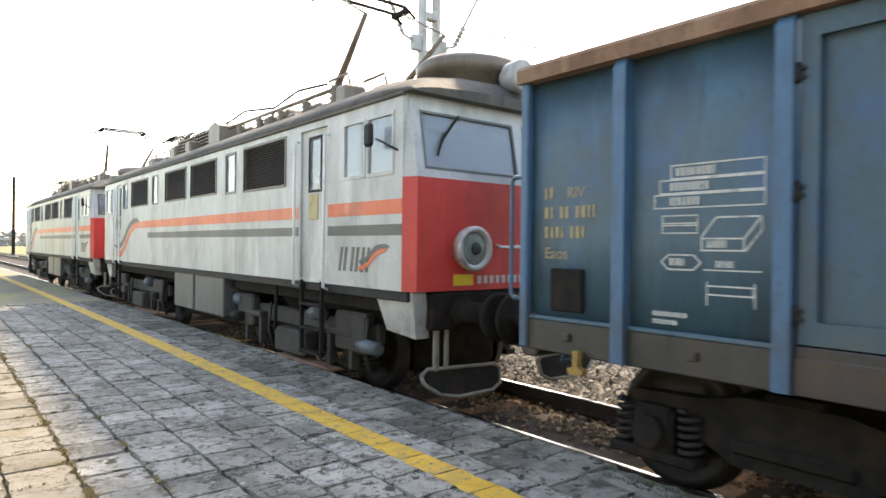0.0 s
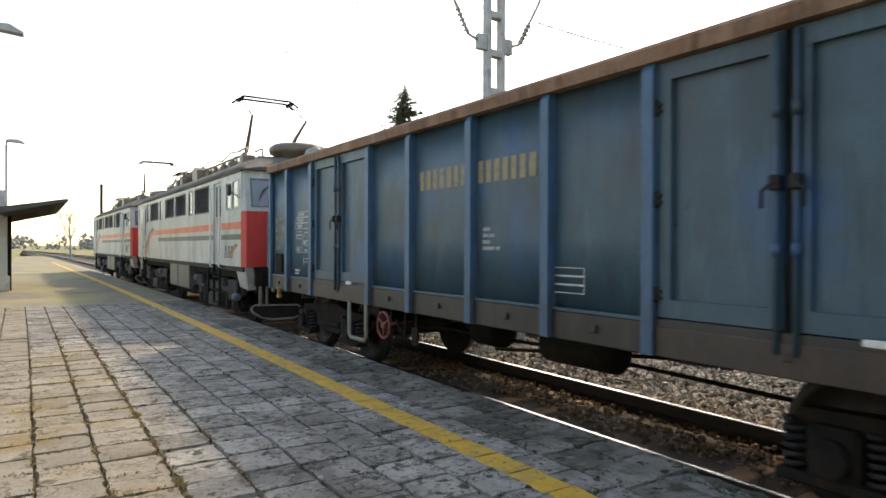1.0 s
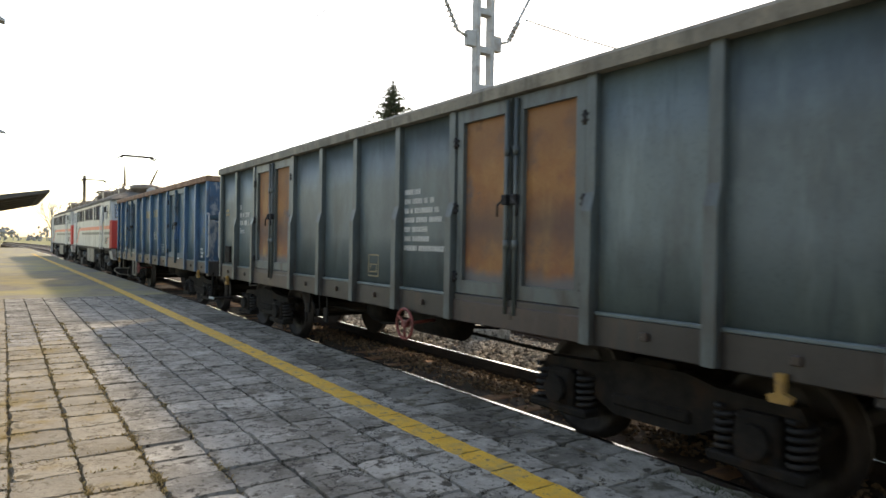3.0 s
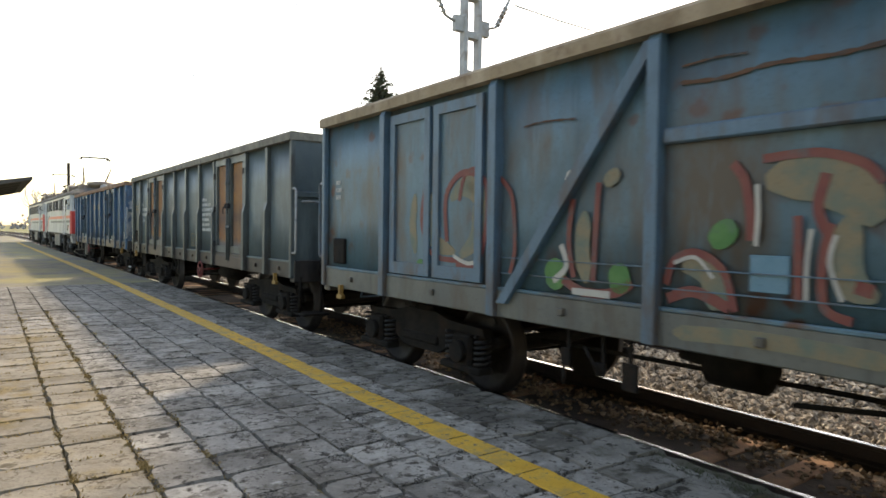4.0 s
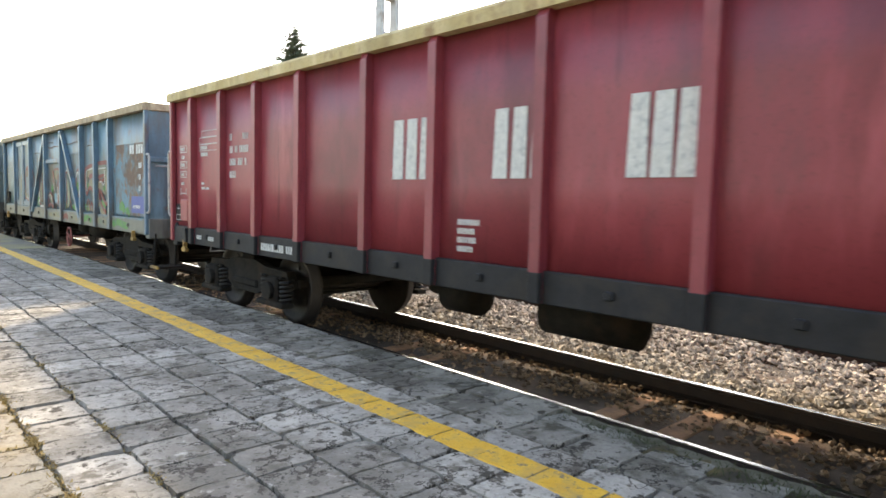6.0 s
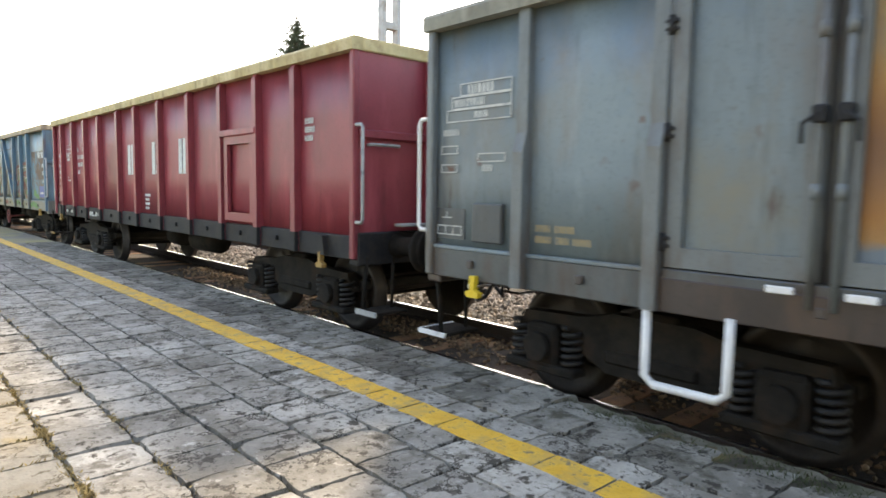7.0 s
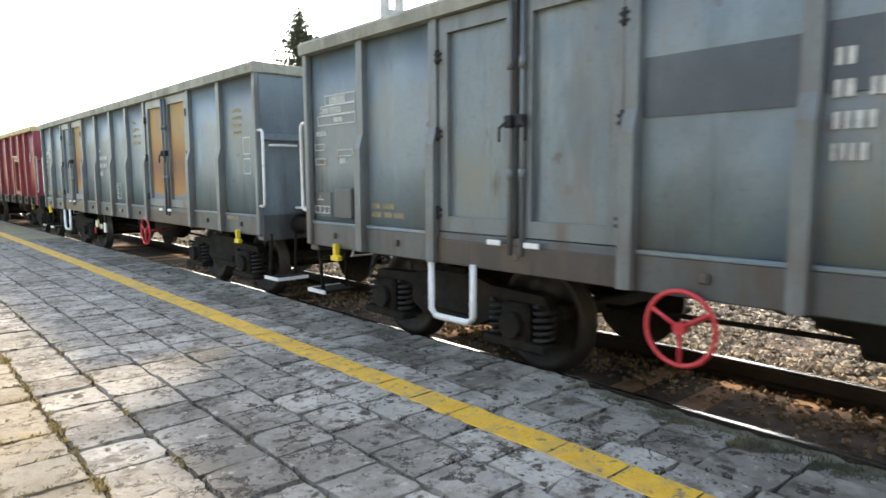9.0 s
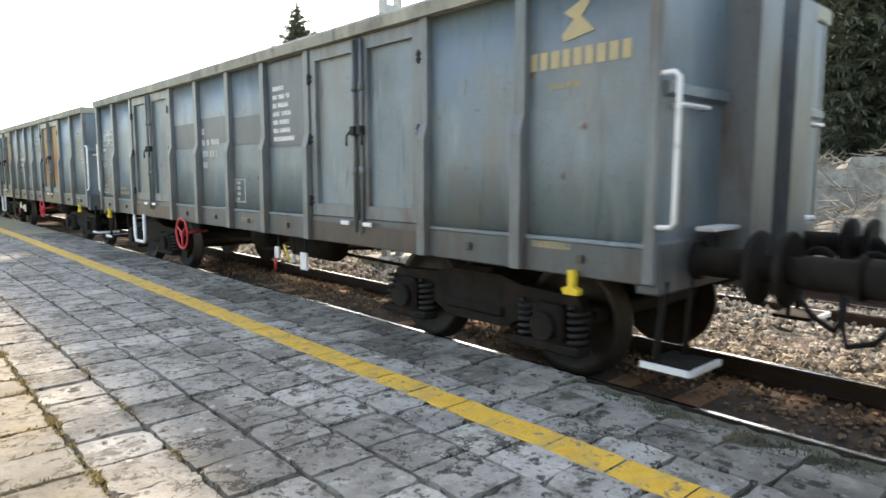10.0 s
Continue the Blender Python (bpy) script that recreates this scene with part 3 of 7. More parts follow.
def bogie(parent, y, axles=(-0.87, 0.87), r=0.46):
    b = part("bogie", shared("bolster", bolster_shape, m_dark), None, parent, "grimy cast steel bogie", pose(0, y, 0))
    for k in axles:
        w = part("wheelset", shared("wheelset", wheel_shape, m_tyre), None, b, "dark steel wheelset", pose(0, k, r))
        WHEELSETS.append((w, k, r))
    for s in (-1, 1):
        part("side_frame", shared("side_frame", side_frame_shape, m_dark), None, b, at=pose(s * 1.0, 0, 0))
        for k in axles:
            part("axle_box", shared("axle_box", axle_box_shape, m_dark), None, b, at=pose(s * 1.06, k, r, 0, 0, 0 if s < 0 else 180))
            for d in (-0.24, 0.24):
                part("coil_spring", shared("coil_spring", spring_shape, m_black), None, b, at=pose(s * 1.06, k + d, r + 0.02))
            part("brake_shoe", shared("brake_shoe", lambda: Shape().box(-0.05, 0.05, -0.035, 0.035, -0.16, 0.16, 0.02), m_dark), None, b, at=pose(s * 0.76, k - math.copysign(0.51, k), r))
    return b


def glyphs(y0, z0, rows, h=0.09, gap=0.05, seed=1, x=-1.36, sizes=(0.24, 0.5), flip=-1, t=0.003):
    """Unreadable lettering: rows of short bars. rows: the number of characters (0 leaves a space)."""
    rr = random.Random(seed)
    s = Shape()
    for i, word in enumerate(rows):
        z, y = z0 - i * (h + gap), y0
        for n in word:
            for k in range(n):
                w = h * rr.uniform(*sizes)
                s.box(x - t, x, y + flip * w, y, z, z + h)
                y += flip * (w + h * 0.24)
            y += flip * h * 0.6
    return s


def lettering(name, shape, material, parent, label=""):
    """Painted lettering, too small to pick apart."""
    return tagged(part(name, shape, material, parent, label), kind="stuff")


def outline_box(s, y, z, w, h, t=0.012, x=-1.36, d=0.003):
    s.box(x - d, x, y, y - w, z, z + t).box(x - d, x, y, y - w, z + h - t, z + h)
    s.box(x - d, x, y, y - t, z, z + h).box(x - d, x, y - w + t, y - w, z, z + h)
    return s


def post_shape(wide=0.10, kink=True):
    x = -SIDE
    if kink:
        prof = [(x + 0.09, 0.93), (x - 0.03, 0.93), (x - 0.03, 1.92), (x + 0.012, 2.06), (x + 0.012, 2.94), (x + 0.09, 2.94)]
    else:
        prof = [(x + 0.09, 0.93), (x - 0.018, 0.93), (x - 0.018, 2.88), (x + 0.01, 2.94), (x + 0.09, 2.94)]
    return Shape().prism([(a, -wide / 2, b) for a, b in prof], (0, wide, 0))


TURN = pose(0, 0, 0, 0, 0, 180)


def open_wagon(label, body, post, rim, sole, door, door_frame, doors=DOORS, kink=True, handles=None, bar=None, pocket=None, length=12.3, plates=4.4, group="open wagons of the freight train", ribs=None, end_skin=None, reach=4.35):
    """An open box wagon. y = 0 is its leading end, rails at z = 0. Returns the thing."""
    w = thing("open_wagon", label, "wagon", group)
    px, c = -SIDE + 0.075, -length / 2
    k = length / 12.3
    places = ribs or [v * k for v in POSTS]
    spans = [(-a * k, -b * k) for a, b in doors]
    pivots = (-length / 2 + reach, -length / 2 - reach)
    for side in (-1, 1):
        at = pose(0, 0, 0) if side < 0 else Matrix.Translation((0, -length, 0)) @ TURN
        # wall sheets between the posts
        for a, b in zip(places, places[1:]):
            mid = -(a + b) / 2
            if any(q1 < mid < q0 for q0, q1 in spans):
                continue
            rr = random.Random(int(a * 100) + side)
            d = [rr.uniform(-0.008, 0.008) for _ in range(6)]
            s = Shape()
            ys, zs = [-a, -(a + b) / 2, -b], [1.16, 1.75, 2.35, 2.94]
            vs = [(px + (d[(i * 4 + j) % 6] if i == 1 or 0 < j < 3 else 0), y, z) for i, y in enumerate(ys) for j, z in enumerate(zs)]
            fs = [(i * 4 + j, i * 4 + j + 1, (i + 1) * 4 + j + 1, (i + 1) * 4 + j) for i in range(2) for j in range(3)]
            n = len(vs)
            s.add(vs + [(x + 0.03, y, z) for x, y, z in vs], fs + [tuple(n + i for i in q)[::-1] for q in fs] + [(0, 4, n + 4, n), (4, 8, n + 8, n + 4), (3, n + 3, n + 7, 7), (7, n + 7, n + 11, 11)], True)
            part("wall_sheet", s, body, w, at=at)
            if plates:
                part("lower_ledge", Shape().box(-SIDE + 0.03, px, -a - 0.05, -b + 0.05, 1.155, 1.185, 0.006), body, w, at=at)
        for y in places[1:-1]:
            if any(q1 + 0.1 < -y < q0 - 0.1 for q0, q1 in spans):
                continue
            wide = 0.10
            yy = min(max(-y, -length + 0.05), -0.05)
            part("post", shared("post_%s_%s" % (post.name, kink), lambda: post_shape(wide, kink), post), None, w, at=at @ pose(0, yy, 0))
        # two-leaf doors
        for n_door, (y0, y1) in enumerate(spans):
            mid = (y0 + y1) / 2
            part("door_pillar", Shape().box(-SIDE + 0.085, -SIDE + 0.12, mid - 0.09, mid + 0.09, 1.16, 2.94), sole, w, at=at)
            part("door_sill", Shape().box(-SIDE + 0.02, -SIDE + 0.10, y1 + 0.06, y0 - 0.06, 1.10, 1.19, 0.008), sole, w, at=at)
            part("door_backing", Shape().box(-SIDE + 0.085, -SIDE + 0.115, y1 + 0.03, y0 - 0.03, 1.17, 1.36), sole, w, at=at)
            part("door_beam", Shape().box(-SIDE + 0.012, -SIDE + 0.04, y1 + 0.052, y0 - 0.052, 0.925, 1.135, 0.008), m_beam, w, "grimy brown beam under the doors", at)
            for a, b, sgn in ((y0 - 0.07, mid + 0.03, 1), (mid - 0.03, y1 + 0.07, -1)):
                f = Shape().plate("x", -SIDE + 0.03, 0.05, b, a, 1.2, 2.92, [(b + 0.10, a - 0.10, 1.32, 2.80)])
                leaf = part("door", f, door_frame, w, "side door leaf with a raised frame", at)
                part("door_panel", Shape().box(px, px + 0.02, b + 0.08, a - 0.08, 1.30, 2.82), door[2 * n_door + (sgn < 0)] if isinstance(door, list) else door, leaf)
                hy = a - 0.01 if sgn > 0 else b + 0.01
                for hz in (1.35, 2.0, 2.62):
                    part("hinge", shared("hinge_" + door_frame.name, lambda: Shape().cyl((0, 0, -0.055), (0, 0, 0.055), 0.018, 8).box(-0.006, 0.02, -0.04, 0.04, -0.035, -0.012, 0.004).box(-0.006, 0.02, -0.04, 0.04, 0.012, 0.035, 0.004), m_black), None, leaf, at=pose(-SIDE + 0.015, hy + 0.02 * sgn, hz))
                ly = b + 0.03 if sgn > 0 else a - 0.03
                part("lock_bar", Shape().cyl((-SIDE + 0.008, ly, 1.06), (-SIDE + 0.008, ly, 2.90), 0.019, 10).cyl((-SIDE + 0.008, ly, 1.62), (-SIDE + 0.008, ly, 1.70), 0.028, 10).cyl((-SIDE + 0.008, ly, 2.42), (-SIDE + 0.008, ly, 2.50), 0.028, 10), door_frame, leaf)
                part("latch", Shape().box(-SIDE - 0.035, -SIDE + 0.03, ly - 0.035, ly + 0.035, 2.0, 2.09, 0.01).tube([(-SIDE - 0.03, ly, 2.05), (-SIDE - 0.04, ly + 0.07 * sgn, 2.0), (-SIDE - 0.04, ly + 0.07 * sgn, 1.9)], 0.011, 6), m_black, leaf)
                if handles:
                    part("door_stop", Shape().box(-SIDE - 0.045, -SIDE - 0.02, mid + sgn * 0.12, mid + sgn * 0.26, 1.13, 1.17, 0.006), handles, leaf, "white painted door stop")
        part("top_rail", Shape().prism([(-SIDE - 0.03, 0.03, 2.93), (-SIDE - 0.035, 0.03, 3.03), (-SIDE - 0.01, 0.03, TOP), (-SIDE + 0.11, 0.03, TOP), (-SIDE + 0.11, 0.03, 2.93)], (0, -length - 0.06, 0)), rim, w, at=at)
        part("sole_bar", Shape().box(-SIDE + 0.035, -SIDE + 0.11, 0, -length, 0.92, 1.16, 0.01), sole, w, at=at)
        for a, b in zip(places, places[1:]):
            part("lashing_ring", shared("ring_" + sole.name, lambda: Shape().box(-SIDE + 0.005, -SIDE + 0.04, -0.03, 0.03, 1.02, 1.08, 0.008), sole), None, w, at=at @ pose(0, -(a + b) / 2, 0))
        # towing hook
        for y in (-0.6, -length + 0.6):
            part("tow_hook", shared("hook_%s" % (handles.name if handles else "old"), lambda: Shape().prism([(-SIDE - 0.03, -0.028, 0.97), (-SIDE - 0.03, -0.022, 0.86), (-SIDE - 0.03, -0.075, 0.84), (-SIDE - 0.03, -0.06, 0.80), (-SIDE - 0.03, 0.06, 0.80), (-SIDE - 0.03, 0.075, 0.84), (-SIDE - 0.03, 0.022, 0.86), (-SIDE - 0.03, 0.028, 0.97)], (0.05, 0, 0)), m_yellow if handles else m_hook), None, w, "yellow towing hook", at @ pose(0, y, 0))
    # ends
    for y, f in ((0, 0), (-length, 180)):
        at = pose(0, y, 0, 0, 0, f)
        hm = handles or (post if end_skin and not f and not pocket else m_rail_pale)
        end = part("end_wall", Shape().box(-SIDE + 0.06, SIDE - 0.06, -0.035, 0.0, 1.0, 2.94), end_skin or body, w, at=at)
        part("corner_post", Shape().box(-SIDE, -SIDE + 0.07, -0.07, 0.012, 0.93, 2.94, 0.012), post, end)
        part("corner_post", Shape().box(SIDE - 0.07, SIDE, -0.07, 0.012, 0.93, 2.94, 0.012), post, end)
        for z in (2.15,):
            part("end_rib", Shape().prism([(-SIDE + 0.07, 0, z - 0.05), (-SIDE + 0.07, 0.05, z - 0.03), (-SIDE + 0.07, 0.05, z + 0.03), (-SIDE + 0.07, 0, z + 0.05)], (2 * SIDE - 0.14, 0, 0)), body, end)
        for x in (-0.47, 0.47) if end_skin else ():
            part("end_stiffener", Shape().box(x - 0.05, x + 0.05, 0, 0.13, 0.95, 2.93, 0.012), post, end, "narrow steel end stiffener")
        for x in () if end_skin else (-0.34, 0.34):
            part("end_stiffener", Shape().prism([(x - 0.2, 0, 0.95), (x - 0.18, 0.23, 0.95), (x + 0.18, 0.23, 0.95), (x + 0.2, 0, 0.95)], (0, 0, 1.97)), post, end, "deep box-shaped steel end stiffener")
        if handles or f:
            for sx in (-1, 1):
                part("end_step", Shape().box(sx * (SIDE - 0.5), sx * (SIDE - 0.88), 0.03, 0.17, 1.25, 1.28, 0.006), hm, end, "small foot step above the buffer")
        part("end_top_rail", Shape().box(-SIDE + 0.1, SIDE - 0.1, -0.08, 0.04, 2.93, TOP - 0.003, 0.012), rim, end)
        part("head_stock", Shape().box(-SIDE + 0.05, SIDE - 0.05, -0.14, 0.03, 0.86, 1.2, 0.015), sole, end)
        for sx in (-1, 1):
            x = sx * (SIDE - 0.03)
            if (sx < 0) == (f == 0):
                part("hand_rail", Shape().tube([(x, -0.03, 1.30), (x, 0.10, 1.30), (x, 0.13, 1.33), (x, 0.13, 2.20), (x, 0.10, 2.23), (x, -0.03, 2.23)], 0.018, 8), hm, end)
            part("hand_rail", Shape().tube([(sx * (SIDE - 0.18), 0, 2.05), (sx * (SIDE - 0.18), 0.08, 2.05), (sx * (SIDE - 0.52), 0.08, 2.05), (sx * (SIDE - 0.52), 0, 2.05)], 0.016, 8), hm, end)
            if not f and not handles:
                continue
            st = part("shunter_step", Shape().box(sx * (SIDE - 0.12), sx * (SIDE - 0.55), -0.12, 0.22, 0.37, 0.40, 0.006), m_dark, end)
            part("step_hanger", Shape().tube([(sx * (SIDE - 0.16), 0.02, 0.95), (sx * (SIDE - 0.16), -0.04, 0.38)], 0.024, 6), m_dark, st)
            part("step_hanger", Shape().tube([(sx * (SIDE - 0.5), 0.02, 0.95), (sx * (SIDE - 0.5), 0.0, 0.38)], 0.02, 6), m_dark, st)
            if not handles and end_skin:
                part("step_edge", Shape().box(sx * (SIDE - 0.115), sx * (SIDE - 0.14), -0.125, 0.225, 0.36, 0.41), m_hook if body == m_lblue else m_rail_pale, st, "painted step edge")
            if handles:
                part("step_edge", Shape().box(sx * (SIDE - 0.115), sx * (SIDE - 0.14), -0.125, 0.225, 0.366, 0.405), handles, st, "white painted step edge")
                part("step_edge", Shape().box(sx * (SIDE - 0.14), sx * (SIDE - 0.55), 0.215, 0.235, 0.366, 0.405), handles, st, "white painted step edge")
        part("coupler_lever", Shape().tube([(-0.75, 0.05, 0.9), (-0.75, 0.17, 0.72), (-0.45, 0.17, 0.72), (-0.45, 0.05, 0.9)], 0.014, 6), hm, end)
        for x in (-0.875, 0.875):
            part("buffer", shared("buffer", lambda: Shape().lathe((0, 0, 0), (0, 1, 0), [(0, 0.13), (0.03, 0.13), (0.035, 0.10), (0.34, 0.10), (0.35, 0.085), (0.56, 0.085), (0.57, 0.22), (0.60, 0.235), (0.62, 0.22)], 24), m_dark), None, end, "greasy round buffer", pose(x, 0.03, 1.05))
        part("draw_hook", shared("draw_hook", lambda: Shape().box(-0.04, 0.04, 0, 0.45, 0.96, 1.06, 0.02).ring((0, 0.52, 1.0), (1, 0, 0), 0.09, 0.03, 14, 6), m_dark), None, end)
        part("brake_hose", shared("brake_hose", lambda: Shape().tube([(-0.28, 0.0, 0.9), (-0.28, 0.2, 0.82), (-0.25, 0.42, 0.55), (-0.18, 0.6, 0.48), (-0.1, 0.66, 0.6), (-0.08, 0.66, 0.8)], 0.022, 7), m_black), None, end)
    # floor, frame and running gear
    part("floor", Shape().box(-SIDE + 0.1, SIDE - 0.1, -0.04, -length + 0.04, 1.12, 1.2), m_dark, w)
    part("centre_sill", Shape().box(-0.22, 0.22, -0.1, -length + 0.1, 0.78, 1.12, 0.02), m_dark, w)
    for y in places[1:-1:2]:
        part("cross_bearer", shared("cross_bearer", lambda: Shape().prism([(-1.36, -0.05, 1.12), (-1.36, -0.05, 1.0), (-0.3, -0.05, 0.82), (0.3, -0.05, 0.82), (1.36, -0.05, 1.0), (1.36, -0.05, 1.12)], (0, 0.1, 0)), m_dark), None, w, at=pose(0, -y, 0))
    for y in pivots:
        bogie(w, y)
    part("air_tank", Shape().lathe((-0.62, c - 1.35, 0.72), (0, 1, 0), [(0, 0.05), (0.06, 0.19), (0.95, 0.19), (1.01, 0.05)], 18), m_dark, w)
    part("brake_cylinder", Shape().lathe((-0.5, c + 0.55, 0.72), (0, 1, 0), [(0, 0.12), (0.02, 0.2), (0.45, 0.2), (0.5, 0.08), (0.75, 0.05)], 16), m_dark, w)
    if plates:
        part("brake_rod", Shape().tube([(-0.35, pivots[0] - 1.2, 0.55), (-0.4, c, 0.62), (-0.35, pivots[1] + 1.2, 0.55)], 0.022, 6).tube([(-0.9, c + 0.2, 0.6), (-0.3, c - 1.6, 0.7)], 0.02, 6), m_dark, w)
        for k, (dy, z0, z1) in enumerate(((0.0, 0.62, 0.76), (0.36, 0.60, 0.70), (0.62, 0.54, 0.74))):
            part("valve_plate", Shape().box(-SIDE + 0.10, -SIDE + 0.13, -plates - dy, -plates - dy - (0.10 if k < 2 else 0.14), z0, z1, 0.006), m_white if handles else m_dark, w, "white brake selector plate" if handles else "")
            part("plate_hanger", Shape().box(-SIDE + 0.13, -SIDE + 0.15, -plates - dy - 0.04, -plates - dy - 0.07, z0 + 0.05, 1.0), m_dark, w)
        part("valve_lever", Shape().tube([(-SIDE + 0.09, -plates - 0.27, 0.80), (-SIDE + 0.08, -plates - 0.42, 0.63)], 0.014, 6), m_yellow if handles else m_dark, w)
        part("release_handle", Shape().tube([(-SIDE + 0.08, -plates - 0.06, 0.62), (-SIDE + 0.08, -plates - 0.06, 0.48)], 0.016, 6), m_redwheel if handles else m_dark, w)
    part("pocket_plate", Shape().box(-SIDE + 0.03, -SIDE + 0.075, *((-0.52, -0.85) if handles else (-0.34, -0.62) if pocket else (-0.29, -0.60)), 1.23, 1.54, 0.012), pocket or (m_dark if not handles else m_sole_plate), w, "label holder plate")
    if bar:
        by, bm = bar
        part("stirrup_step", Shape().tube([(-SIDE + 0.0, by, 0.95), (-SIDE + 0.0, by, 0.52), (-SIDE + 0.0, by - 0.06, 0.47), (-SIDE + 0.0, by - 0.46, 0.47), (-SIDE + 0.0, by - 0.52, 0.52), (-SIDE + 0.0, by - 0.52, 0.95)], 0.028, 8), bm, w, "bent tube stirrup step")
    return w


def hand_wheel(w, y, z, material, x=-SIDE - 0.02, r=0.27):
    s = Shape().ring((x, y, z), (1, 0, 0), r, 0.016, 28, 8)
    for a in range(3):
        s.cyl((x, y, z), (x, y + r * math.cos(a * 2.094 + 0.5), z + r * math.sin(a * 2.094 + 0.5)), 0.014, 6)
    s.cyl((x - 0.02, y, z), (x + 0.06, y, z), 0.04, 10).cyl((x, y, z), (x + 0.4, y, z + 0.02), 0.02, 8)
    part("brake_wheel", s, material, w, "red spoked brake hand wheel")


def paint(name, c1, c2, stain=RUST, amount=0.35, sc=1.6, scale=1.4, rough=0.45, stretch=(1, 1, 0.35), vary=0.0, spots=None, extra=()):
    dark, pale = tuple(0.62 * v for v in c1), tuple(min(1.0, 1.28 * v + 0.012) for v in c2)
    layers = [(dark, 0.9, 0.52, 0.70, (1, 1, 0.6)), (pale, 2.6, 0.56, 0.74, (1, 1, 0.22)), (dark, 5.0, 0.60, 0.70, (1, 1, 0.12)), *extra]
    return surf(name, c1, c2, scale, rough, 0, 0.12, 35, stain, amount, sc, stretch, bscale=4.0, vary=vary, spots=spots, layers=layers)


m_blue = paint("old_blue_paint", (0.042, 0.091, 0.128), (0.054, 0.117, 0.160), (0.05, 0.06, 0.07), 0.4, vary=0.35, spots=((0.03, 0.03, 0.03), 3.0, 0.10), extra=[((0.035, 0.11, 0.235), 0.9, 0.54, 0.68, (1, 1, 0.8)), ((0.075, 0.105, 0.11), 0.8, 0.54, 0.68, (1, 1, 0.7))])
m_bluepost = paint("bright_blue_paint", (0.040, 0.116, 0.212), (0.056, 0.147, 0.258), (0.06, 0.07, 0.09), 0.4, 4)
m_rim_rust = paint("rusty_rim", (0.24, 0.13, 0.08), (0.32, 0.20, 0.13), (0.14, 0.08, 0.05), 0.5, 5, 3, 0.85, (1, 1, 1))
m_green = paint("grey_green_paint", (0.085, 0.12, 0.135), (0.11, 0.15, 0.155), (0.05, 0.06, 0.06), 0.42, vary=0.4)
m_greenpost = paint("grey_green_post_paint", (0.08, 0.105, 0.11), (0.10, 0.125, 0.125), (0.05, 0.045, 0.04), 0.5, 4)
m_rim_sand = paint("sandy_rim", (0.36, 0.28, 0.18), (0.42, 0.34, 0.24), (0.20, 0.13, 0.08), 0.45, 5, 3, 0.85, (1, 1, 1))
m_rim_grey = paint("grey_dusty_rim", (0.20, 0.19, 0.16), (0.27, 0.25, 0.20), (0.12, 0.10, 0.08), 0.4, 5, 3, 0.85, (1, 1, 1))
m_lblue = paint("light_blue_paint", (0.078, 0.16, 0.205), (0.10, 0.205, 0.26), (0.115, 0.09, 0.065), 0.74, 1.9, vary=0.35, spots=((0.13, 0.06, 0.035), 3.2, 0.27))
m_lpost = paint("light_blue_post_paint", (0.08, 0.155, 0.22), (0.10, 0.19, 0.265), (0.11, 0.08, 0.06), 0.5, 4)
m_red = paint("wine_red_paint", (0.22, 0.032, 0.045), (0.27, 0.045, 0.058), (0.14, 0.04, 0.048), 0.35, vary=0.25)
m_rim_yellow = paint("ochre_rim", (0.47, 0.37, 0.18), (0.53, 0.44, 0.26), (0.25, 0.16, 0.08), 0.4, 5, 3, 0.85, (1, 1, 1))
m_slate = paint("slate_blue_paint", (0.143, 0.190, 0.216), (0.174, 0.224, 0.246), (0.17, 0.155, 0.14), 0.5, vary=0.3, spots=((0.10, 0.042, 0.03), 3.4, 0.15), extra=[((0.118, 0.178, 0.235), 0.8, 0.52, 0.68, (1, 1, 0.9)), ((0.20, 0.20, 0.165), 0.7, 0.56, 0.70, (1, 1, 0.8)), ((0.10, 0.085, 0.075), 7.0, 0.64, 0.72, (1, 1, 0.25))])
m_slatepost = paint("slate_post_paint", (0.132, 0.155, 0.165), (0.162, 0.184, 0.19), (0.11, 0.09, 0.075), 0.5, 4)
m_rim_slate = paint("pale_dusty_rim", (0.26, 0.26, 0.22), (0.33, 0.32, 0.26), (0.16, 0.13, 0.10), 0.4, 5, 3, 0.85, (1, 1, 1))
m_sole_dark = paint("grimy_sole_bar", (0.028, 0.027, 0.027), (0.045, 0.042, 0.039), (0.07, 0.047, 0.036), 0.4, 4)
m_sole_slate = paint("grimy_slate_sole_bar", (0.068, 0.080, 0.086), (0.092, 0.102, 0.104), (0.075, 0.052, 0.042), 0.55, 4)

m_sole_pale = paint("dull_pale_sole_bar", (0.115, 0.13, 0.125), (0.155, 0.165, 0.145), (0.10, 0.085, 0.065), 0.5, 4)
m_sole_plate = paint("dark_slate_plate", (0.055, 0.065, 0.072), (0.075, 0.085, 0.09), (0.05, 0.045, 0.04), 0.4, 4)
m_beam = paint("grimy_brown_beam", (0.040, 0.031, 0.029), (0.062, 0.047, 0.043), (0.085, 0.055, 0.042), 0.45, 4)
m_rail_pale = surf("worn_pale_paint", (0.40, 0.41, 0.40), (0.32, 0.34, 0.35), 8, 0.6, 0, 0.1, 60, (0.14, 0.15, 0.16), 0.45, 8)

TRAIN = []          # (vehicle, place of its reference end at the start)


m_blue_worn = surf("scraped_blue_paint", (0.038, 0.09, 0.165), (0.05, 0.12, 0.21), 2.0, 0.5, 0, 0.15, 40, (0.06, 0.05, 0.045), 0.4, 2.0, layers=[((0.30, 0.32, 0.33), 5.0, 0.53, 0.62, (1, 1, 0.4)), ((0.14, 0.07, 0.045), 4.0, 0.60, 0.66, (1, 1, 0.5))])


